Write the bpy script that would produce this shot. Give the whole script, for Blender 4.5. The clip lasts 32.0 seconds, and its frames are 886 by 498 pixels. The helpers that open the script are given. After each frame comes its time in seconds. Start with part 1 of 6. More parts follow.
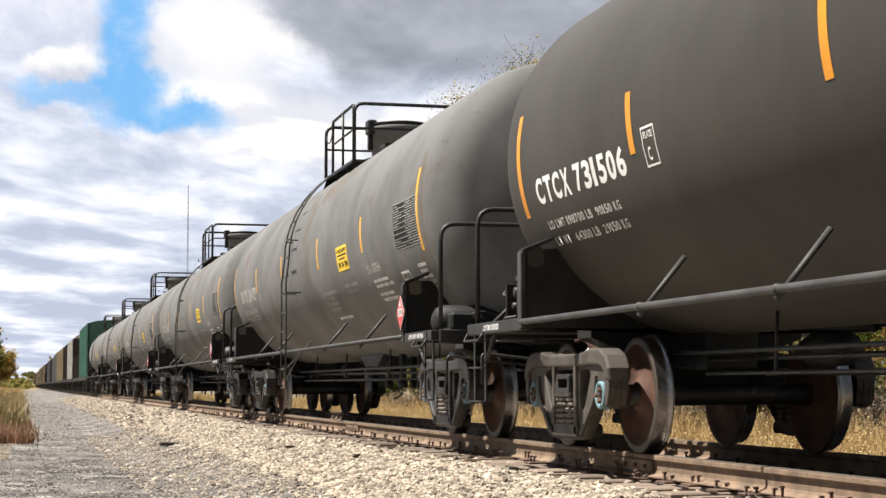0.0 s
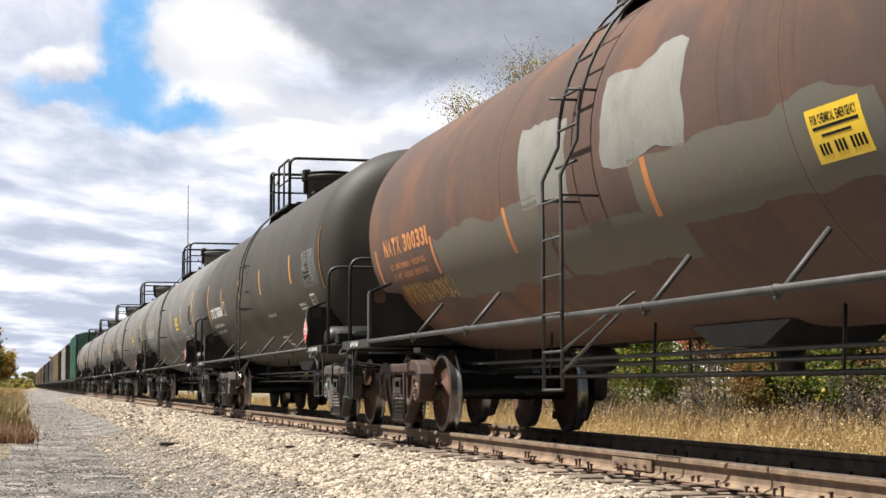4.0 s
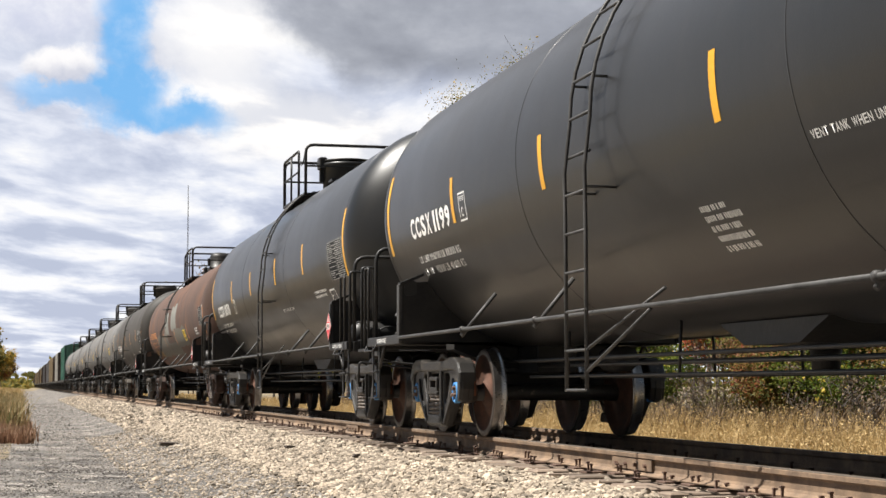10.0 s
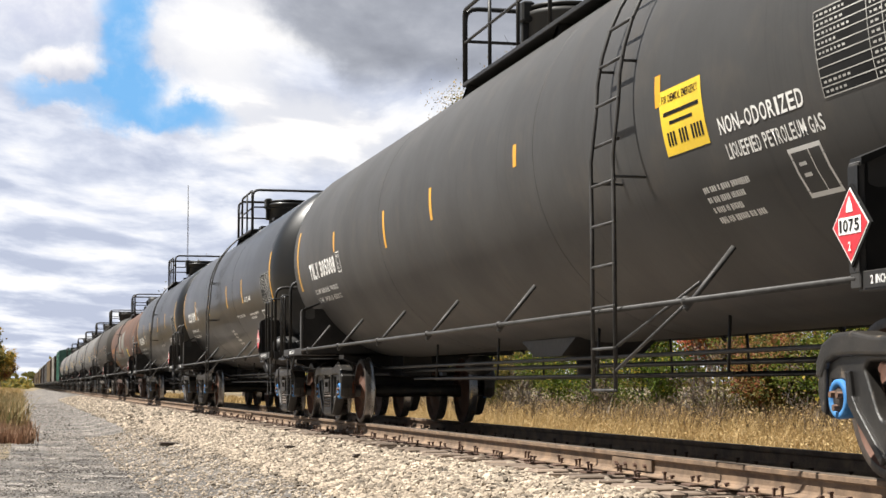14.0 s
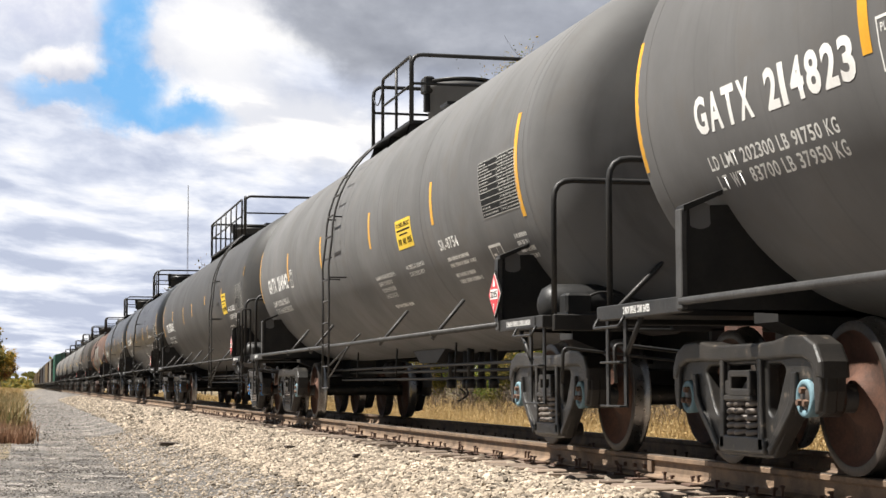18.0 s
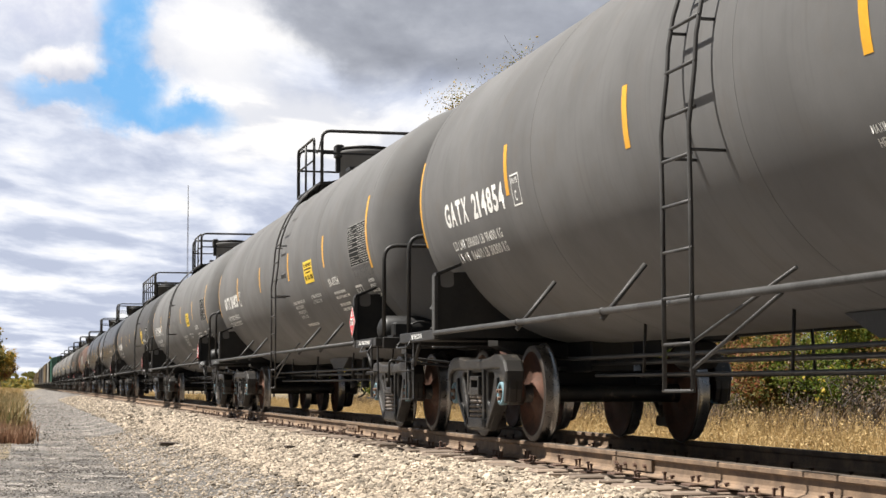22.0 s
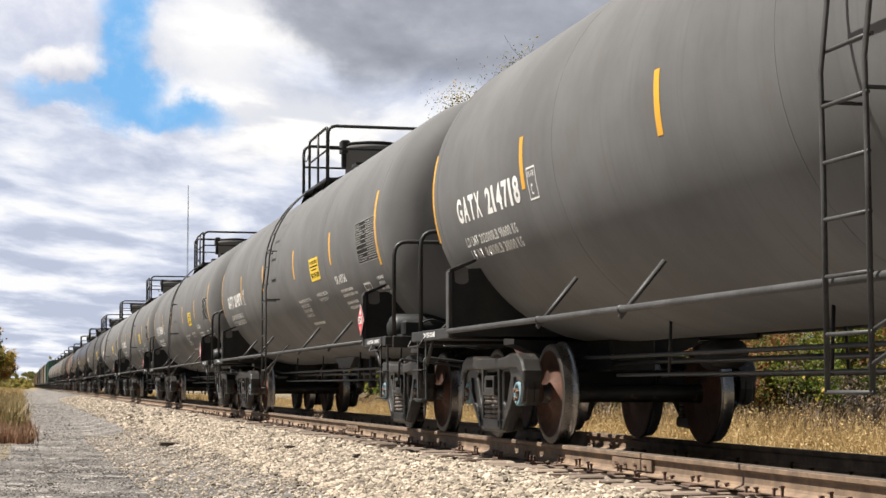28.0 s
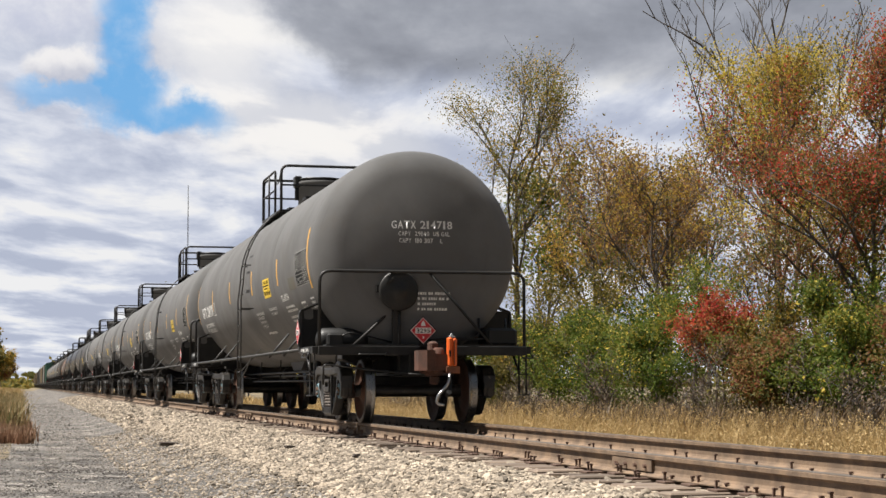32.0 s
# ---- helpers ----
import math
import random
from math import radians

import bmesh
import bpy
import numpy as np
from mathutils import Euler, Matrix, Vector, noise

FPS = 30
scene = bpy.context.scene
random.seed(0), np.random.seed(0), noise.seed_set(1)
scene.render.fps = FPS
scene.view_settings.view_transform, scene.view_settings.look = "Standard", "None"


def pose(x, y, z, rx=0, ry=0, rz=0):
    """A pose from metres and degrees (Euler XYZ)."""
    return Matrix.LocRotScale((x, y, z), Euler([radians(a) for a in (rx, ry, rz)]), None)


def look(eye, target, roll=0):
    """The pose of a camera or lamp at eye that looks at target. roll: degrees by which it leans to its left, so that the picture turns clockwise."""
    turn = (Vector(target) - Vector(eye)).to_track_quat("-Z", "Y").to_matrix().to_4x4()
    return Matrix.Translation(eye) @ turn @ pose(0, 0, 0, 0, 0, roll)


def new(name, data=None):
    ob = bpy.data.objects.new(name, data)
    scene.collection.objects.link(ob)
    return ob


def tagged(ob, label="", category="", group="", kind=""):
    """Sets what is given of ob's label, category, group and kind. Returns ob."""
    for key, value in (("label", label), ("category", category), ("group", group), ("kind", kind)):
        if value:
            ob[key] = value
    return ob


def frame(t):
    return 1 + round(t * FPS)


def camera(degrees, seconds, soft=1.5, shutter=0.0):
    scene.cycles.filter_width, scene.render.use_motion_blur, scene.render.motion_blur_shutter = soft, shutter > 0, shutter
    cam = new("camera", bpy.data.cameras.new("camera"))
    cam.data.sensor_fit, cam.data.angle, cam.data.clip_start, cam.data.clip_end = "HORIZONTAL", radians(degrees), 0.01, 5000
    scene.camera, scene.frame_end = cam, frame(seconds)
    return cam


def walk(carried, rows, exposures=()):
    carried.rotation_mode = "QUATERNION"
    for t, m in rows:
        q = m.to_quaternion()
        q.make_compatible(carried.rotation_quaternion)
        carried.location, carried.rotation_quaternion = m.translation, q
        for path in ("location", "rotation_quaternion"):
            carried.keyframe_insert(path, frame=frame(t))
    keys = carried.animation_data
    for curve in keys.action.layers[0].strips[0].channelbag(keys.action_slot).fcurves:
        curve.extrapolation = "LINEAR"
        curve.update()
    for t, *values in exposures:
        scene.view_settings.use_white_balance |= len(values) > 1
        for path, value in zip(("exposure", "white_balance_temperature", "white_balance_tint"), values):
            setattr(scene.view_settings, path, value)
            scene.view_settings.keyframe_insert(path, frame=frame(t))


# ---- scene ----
# A freight train of tank cars rolls away from a standing camera beside the track.
# x runs across the track (near side negative), y along it, z up; rail tops lie at z = 0.
from math import sin, cos, pi, sqrt, exp, atan2, asin

cam = camera(29.29, 32.0, soft=1.5)
EYE = (-5.527, 0.0, 0.54)
YAW, TILT = 0.2422, 0.0800
AIM = (EYE[0] + sin(YAW) * cos(TILT), cos(YAW) * cos(TILT), EYE[2] + sin(TILT))
walk(cam, [(0.0, look(EYE, AIM, -0.115)), (32.0, look(EYE, AIM, -0.115))],
     exposures=[(0.0, 1.32), (3.5, 1.32), (6.0, 1.22), (9.0, 1.22), (14.5, 1.27), (20.0, 1.28), (28.0, 1.22), (29.5, 1.19), (30.5, 1.13), (32.0, 1.02)])

# ---- sky and sun ----
SUN = Vector((-0.47, 0.06, 0.88)).normalized()


def node(nt, kind, loc=None, **values):
    n = nt.nodes.new(kind)
    for key, value in values.items():
        n.inputs[int(key[1:])].default_value = value
    return n


def join(nt, a, b):
    nt.links.new(a, b)


def maths(nt, op, a, b=None, c=None, clamp=False):
    n = nt.nodes.new("ShaderNodeMath")
    n.operation, n.use_clamp = op, clamp
    for i, v in enumerate((a, b, c)):
        if v is None:
            continue
        if isinstance(v, (int, float)):
            n.inputs[i].default_value = v
        else:
            nt.links.new(v, n.inputs[i])
    return n.outputs[0]


def vmaths(nt, op, a, b=None):
    n = nt.nodes.new("ShaderNodeVectorMath")
    n.operation = op
    for i, v in enumerate((a, b)):
        if v is None:
            continue
        if isinstance(v, (tuple, list, Vector)):
            n.inputs[i].default_value = v
        else:
            nt.links.new(v, n.inputs[i])
    return n.outputs["Value"] if op in ("DOT_PRODUCT", "LENGTH", "DISTANCE") else n.outputs[0]


def mixc(nt, fac, a, b, mode="MIX"):
    n = nt.nodes.new("ShaderNodeMix")
    n.data_type, n.blend_type = "RGBA", mode
    for i, v in ((0, fac), (6, a), (7, b)):
        if isinstance(v, (int, float)):
            n.inputs[i].default_value = v
        elif isinstance(v, (tuple, list)):
            n.inputs[i].default_value = (*v[:3], 1)
        else:
            nt.links.new(v, n.inputs[i])
    return n.outputs[2]


def noise_of(nt, vec, scale, detail=4.0, rough=0.55, distort=0.0):
    n = nt.nodes.new("ShaderNodeTexNoise")
    n.inputs["Scale"].default_value, n.inputs["Detail"].default_value = scale, detail
    n.inputs["Roughness"].default_value, n.inputs["Distortion"].default_value = rough, distort
    if vec is not None:
        nt.links.new(vec, n.inputs["Vector"])
    return n.outputs[0]


def ramp(nt, fac, *stops):
    n = nt.nodes.new("ShaderNodeValToRGB")
    cr = n.color_ramp
    while len(cr.elements) < len(stops):
        cr.elements.new(0.5)
    for e, (p, col) in zip(cr.elements, stops):
        e.position = p
        e.color = (*col, 1) if isinstance(col, tuple) else (col, col, col, 1)
    nt.links.new(fac, n.inputs[0])
    return n.outputs[0]


def smooth(nt, x, lo, hi):
    n = nt.nodes.new("ShaderNodeMapRange")
    n.interpolation_type = "SMOOTHSTEP"
    n.inputs[1].default_value, n.inputs[2].default_value = lo, hi
    nt.links.new(x, n.inputs[0])
    return n.outputs[0]


def make_world():
    world = bpy.data.worlds.new("sky")
    scene.world = world
    world.use_nodes = True
    nt = world.node_tree
    nt.nodes.clear()
    out = nt.nodes.new("ShaderNodeOutputWorld")
    tc = nt.nodes.new("ShaderNodeTexCoord")
    d = vmaths(nt, "NORMALIZE", tc.outputs["Generated"])
    sky = nt.nodes.new("ShaderNodeTexSky")
    sky.sky_type, sky.sun_disc = "NISHITA", False
    sky.sun_elevation, sky.sun_rotation = asin(SUN.z), atan2(SUN.x, SUN.y)
    clear = vmaths(nt, "SCALE", sky.outputs[0])
    clear.node.inputs["Scale"].default_value = SKY_BLUE
    clear = mixc(nt, 0.75, clear, (0.16, 0.53, 1.02))
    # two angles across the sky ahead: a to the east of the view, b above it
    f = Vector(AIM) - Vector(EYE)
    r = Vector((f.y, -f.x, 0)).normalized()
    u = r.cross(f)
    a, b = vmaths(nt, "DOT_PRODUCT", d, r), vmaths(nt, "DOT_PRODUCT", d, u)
    comb = nt.nodes.new("ShaderNodeCombineXYZ")
    join(nt, a, comb.inputs[0]), join(nt, b, comb.inputs[1])
    flat = comb.outputs[0]
    big = noise_of(nt, flat, 7.0, 6.0, 0.6)
    comb2 = nt.nodes.new("ShaderNodeCombineXYZ")
    join(nt, maths(nt, "MULTIPLY", a, 9.0), comb2.inputs[0]), join(nt, maths(nt, "MULTIPLY", b, 22.0), comb2.inputs[1])
    streak = noise_of(nt, comb2.outputs[0], 1.6, 8.0, 0.6)
    fine = noise_of(nt, flat, 26.0, 8.0, 0.6)
    wob = maths(nt, "MULTIPLY", maths(nt, "SUBTRACT", big, 0.5), 0.05)
    wob2 = maths(nt, "MULTIPLY", maths(nt, "SUBTRACT", fine, 0.5), 0.035)
    aw = maths(nt, "ADD", maths(nt, "ADD", a, wob), wob2)
    bw = maths(nt, "ADD", maths(nt, "SUBTRACT", b, wob), wob2)

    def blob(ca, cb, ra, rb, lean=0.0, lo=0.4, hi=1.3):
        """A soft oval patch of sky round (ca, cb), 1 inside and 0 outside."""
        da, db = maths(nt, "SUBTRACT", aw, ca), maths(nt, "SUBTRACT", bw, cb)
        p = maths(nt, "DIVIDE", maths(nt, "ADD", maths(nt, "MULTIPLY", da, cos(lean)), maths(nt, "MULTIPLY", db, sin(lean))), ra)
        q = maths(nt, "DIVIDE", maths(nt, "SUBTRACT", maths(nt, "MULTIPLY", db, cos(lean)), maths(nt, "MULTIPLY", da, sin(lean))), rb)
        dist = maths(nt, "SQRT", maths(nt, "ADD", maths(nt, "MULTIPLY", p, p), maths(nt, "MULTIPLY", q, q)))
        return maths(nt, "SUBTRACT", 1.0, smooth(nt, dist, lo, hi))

    # layers of cloud seen under their bases: the same field again a little higher tells lit tops from grey undersides
    inv = maths(nt, "DIVIDE", 1.0, maths(nt, "ADD", maths(nt, "MAXIMUM", maths(nt, "ADD", b, 0.083), 0.0), 0.055))

    def layer(up, su, sv, detail, rough):
        c = nt.nodes.new("ShaderNodeCombineXYZ")
        k = inv if not up else maths(nt, "DIVIDE", 1.0, maths(nt, "ADD", maths(nt, "DIVIDE", 1.0, inv), up))
        join(nt, maths(nt, "MULTIPLY", maths(nt, "MULTIPLY", a, inv), su), c.inputs[0]), join(nt, maths(nt, "MULTIPLY", k, sv), c.inputs[1])
        return noise_of(nt, c.outputs[0], 1.0, detail, rough, 0.25)

    low, high = layer(0.0, 2.1, 1.0, 8.0, 0.56), layer(0.014, 2.1, 1.0, 8.0, 0.56)
    relief = maths(nt, "MULTIPLY", maths(nt, "SUBTRACT", low, high), 1.25)
    tex = maths(nt, "ADD", maths(nt, "ADD", 0.46, relief), maths(nt, "ADD", maths(nt, "MULTIPLY", maths(nt, "SUBTRACT", low, 0.5), 0.35), maths(nt, "MULTIPLY", maths(nt, "SUBTRACT", streak, 0.5), 0.16)))
    grey = ramp(nt, tex, (0.27, (0.52, 0.57, 0.71)), (0.42, (0.66, 0.705, 0.83)), (0.53, (0.82, 0.85, 0.94)), (0.66, (0.99, 0.99, 1.0)))
    col = grey
    # bank of bright cloud under the dark one, and the sunlit edge beside the gap
    bright = mixc(nt, smooth(nt, tex, 0.36, 0.56), (0.80, 0.81, 0.86), (1.07, 1.04, 1.01))
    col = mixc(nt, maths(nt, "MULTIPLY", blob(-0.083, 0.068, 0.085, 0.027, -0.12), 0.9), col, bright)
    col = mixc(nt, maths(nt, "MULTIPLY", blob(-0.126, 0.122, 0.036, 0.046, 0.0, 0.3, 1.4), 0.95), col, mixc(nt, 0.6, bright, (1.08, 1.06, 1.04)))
    # the dark cloud
    rise = maths(nt, "MULTIPLY", maths(nt, "MAXIMUM", maths(nt, "SUBTRACT", -0.055, aw), 0.0), 0.75)
    above = maths(nt, "SUBTRACT", maths(nt, "ADD", b, maths(nt, "ADD", maths(nt, "MULTIPLY", wob, 0.25), maths(nt, "MULTIPLY", wob2, 0.6))), maths(nt, "ADD", rise, 0.091))
    dark = maths(nt, "MULTIPLY", smooth(nt, above, -0.006, 0.022), smooth(nt, aw, -0.125, -0.080))
    dtex = maths(nt, "ADD", maths(nt, "MULTIPLY", big, 0.6), maths(nt, "MULTIPLY", tex, 0.4))
    dcol = ramp(nt, dtex, (0.36, (0.27, 0.285, 0.33)), (0.50, (0.375, 0.395, 0.45)), (0.64, (0.53, 0.55, 0.61)))
    col = mixc(nt, maths(nt, "MULTIPLY", dark, 0.96), col, dcol)
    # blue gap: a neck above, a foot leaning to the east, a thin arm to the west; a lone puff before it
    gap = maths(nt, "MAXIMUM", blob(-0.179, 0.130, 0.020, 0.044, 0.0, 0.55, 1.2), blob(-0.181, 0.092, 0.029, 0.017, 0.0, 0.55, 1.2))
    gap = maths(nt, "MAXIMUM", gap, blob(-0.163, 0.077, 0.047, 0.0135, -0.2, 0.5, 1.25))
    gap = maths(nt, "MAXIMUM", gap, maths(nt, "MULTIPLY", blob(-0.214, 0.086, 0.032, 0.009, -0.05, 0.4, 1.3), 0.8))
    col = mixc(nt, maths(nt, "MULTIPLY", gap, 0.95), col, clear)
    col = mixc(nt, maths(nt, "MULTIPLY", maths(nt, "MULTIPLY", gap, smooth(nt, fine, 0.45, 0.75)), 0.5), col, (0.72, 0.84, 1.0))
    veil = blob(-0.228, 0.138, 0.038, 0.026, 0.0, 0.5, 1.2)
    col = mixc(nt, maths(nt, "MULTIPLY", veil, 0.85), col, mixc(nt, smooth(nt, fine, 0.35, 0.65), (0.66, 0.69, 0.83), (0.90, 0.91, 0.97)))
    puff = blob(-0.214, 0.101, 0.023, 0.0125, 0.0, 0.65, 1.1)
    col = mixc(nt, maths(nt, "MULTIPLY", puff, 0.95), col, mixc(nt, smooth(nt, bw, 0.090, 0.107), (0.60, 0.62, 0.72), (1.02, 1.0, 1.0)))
    # the rest of the sky: broken cloud overhead and behind
    ahead = smooth(nt, vmaths(nt, "DOT_PRODUCT", d, f.normalized()), 0.80, 0.93)
    allsky = noise_of(nt, d, 2.6, 6.0, 0.6)
    rest = mixc(nt, smooth(nt, allsky, 0.42, 0.60), mixc(nt, 0.7, clear, (0.42, 0.47, 0.54)), mixc(nt, smooth(nt, noise_of(nt, d, 4.0, 5.0), 0.35, 0.65), (0.24, 0.25, 0.28), (0.60, 0.59, 0.59)))
    # this unseen sky is dimmed towards the rear to weaken the fill light
    dim = vmaths(nt, "SCALE", rest)
    join(nt, maths(nt, "ADD", 0.44, maths(nt, "MULTIPLY", smooth(nt, vmaths(nt, "DOT_PRODUCT", d, f.normalized()), -0.3, 0.7), 0.56)), dim.node.inputs["Scale"])
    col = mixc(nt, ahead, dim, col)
    bg = nt.nodes.new("ShaderNodeBackground")
    bg.inputs[1].default_value = SKY_STRENGTH
    join(nt, col, bg.inputs[0])
    join(nt, bg.outputs[0], out.inputs[0])


SKY_BLUE, SKY_STRENGTH = 0.10, 0.43
make_world()
sun = new("sun", bpy.data.lights.new("sun", "SUN"))
sun.data.energy, sun.data.angle, sun.data.color = 4.7, radians(0.55), (1.0, 0.955, 0.885)
sun.matrix_world = look(SUN * 60, (0, 0, 0))


# ---- materials ----
def material(name, base, other=None, rough=0.6, metal=0.0, scale=3.0, fine=40.0, bump=0.15, vary=0.5, spread=(0.35, 0.65),
             stretch=(1, 1, 1), island=0.0, spots=None, coat=0.0, spec=0.5):
    """A surface of two tones mixed by coarse and fine noise, with fine relief. spots: a third tone in patches (colour, threshold, scale)."""
    m = bpy.data.materials.new(name)
    m.use_nodes = True
    nt = m.node_tree
    p = nt.nodes["Principled BSDF"]
    tc = nt.nodes.new("ShaderNodeTexCoord")
    mp = nt.nodes.new("ShaderNodeMapping")
    mp.inputs["Scale"].default_value = stretch
    join(nt, tc.outputs["Object"], mp.inputs[0])
    v = mp.outputs[0]
    other = other or tuple(c * 0.6 for c in base)
    n1, n2 = noise_of(nt, v, scale, 6.0, 0.6), noise_of(nt, v, fine, 4.0, 0.6)
    mixed = maths(nt, "ADD", maths(nt, "MULTIPLY", n1, 1 - vary * 0.4), maths(nt, "MULTIPLY", n2, vary * 0.4))
    col = mixc(nt, smooth(nt, mixed, *spread), base, other)
    if spots:
        col = mixc(nt, smooth(nt, noise_of(nt, v, spots[2], 5.0, 0.65), spots[1], spots[1] + 0.08), col, spots[0])
    if island:
        g = nt.nodes.new("ShaderNodeNewGeometry")
        oi = nt.nodes.new("ShaderNodeObjectInfo")
        k = maths(nt, "ADD", 1 - island, maths(nt, "MULTIPLY", maths(nt, "FRACT", maths(nt, "ADD", g.outputs["Random Per Island"], oi.outputs["Random"])), 2 * island))
        sc = vmaths(nt, "SCALE", col)
        join(nt, k, sc.node.inputs["Scale"])
        col = sc
    join(nt, col, p.inputs["Base Color"])
    p.inputs["Metallic"].default_value = metal
    p.inputs["Specular IOR Level"].default_value = spec
    p.inputs["Coat Weight"].default_value = coat
    rr = maths(nt, "ADD", rough - 0.12, maths(nt, "MULTIPLY", n2, 0.24), clamp=True)
    join(nt, rr, p.inputs["Roughness"])
    if bump:
        bn = nt.nodes.new("ShaderNodeBump")
        bn.inputs["Strength"].default_value, bn.inputs["Distance"].default_value = bump, 0.01
        join(nt, n2, bn.inputs["Height"])
        join(nt, bn.outputs[0], p.inputs["Normal"])
    return m


def tank_paint(name, base, other, rough, streak=0.4, rust=None, coat=0.0, dust=0.35, gloss=0.18):
    """Weathered tank paint: vertical runs of dirt, road dust towards the belly's splash zone patches, faint plate seams."""
    base, other = tuple(c * 0.95 for c in base), tuple(c * 0.95 for c in other)
    m = bpy.data.materials.new(name)
    m.use_nodes = True
    nt = m.node_tree
    p = nt.nodes["Principled BSDF"]
    tc = nt.nodes.new("ShaderNodeTexCoord")
    v = tc.outputs["Object"]
    mp = nt.nodes.new("ShaderNodeMapping")
    mp.inputs["Scale"].default_value = (0.6, 14.0, 0.6)
    join(nt, v, mp.inputs[0])
    runs = noise_of(nt, mp.outputs[0], 1.0, 5.0, 0.6)
    big, fine = noise_of(nt, v, 0.7, 5.0, 0.6), noise_of(nt, v, 60.0, 3.0, 0.6)
    col = mixc(nt, smooth(nt, big, 0.35, 0.65), base, other)
    col = mixc(nt, maths(nt, "MULTIPLY", smooth(nt, runs, 0.52, 0.75), streak), col, tuple(c * 0.55 for c in base))
    if rust:
        col = mixc(nt, smooth(nt, noise_of(nt, v, 0.55, 6.0, 0.62), rust[1], rust[1] + 0.12), col, rust[0])
        col = mixc(nt, maths(nt, "MULTIPLY", smooth(nt, noise_of(nt, v, 5.0, 6.0, 0.7), 0.6, 0.72), 0.5), col, tuple(c * 0.5 for c in rust[0]))
    col = mixc(nt, maths(nt, "MULTIPLY", smooth(nt, noise_of(nt, v, 2.2, 6.0, 0.65), 0.5, 0.7), dust * 0.5), col, (0.16, 0.13, 0.10))
    join(nt, col, p.inputs["Base Color"])
    p.inputs["Diffuse Roughness"].default_value = 1.0
    p.inputs["Specular IOR Level"].default_value = gloss
    p.inputs["Coat Weight"].default_value = coat
    p.inputs["Coat Roughness"].default_value = 0.12
    join(nt, maths(nt, "ADD", rough - 0.08, maths(nt, "MULTIPLY", big, 0.18)), p.inputs["Roughness"])
    bn = nt.nodes.new("ShaderNodeBump")
    bn.inputs["Strength"].default_value, bn.inputs["Distance"].default_value = 0.06, 0.01
    join(nt, maths(nt, "ADD", fine, maths(nt, "MULTIPLY", big, 6.0)), bn.inputs["Height"])
    join(nt, bn.outputs[0], p.inputs["Normal"])
    return m


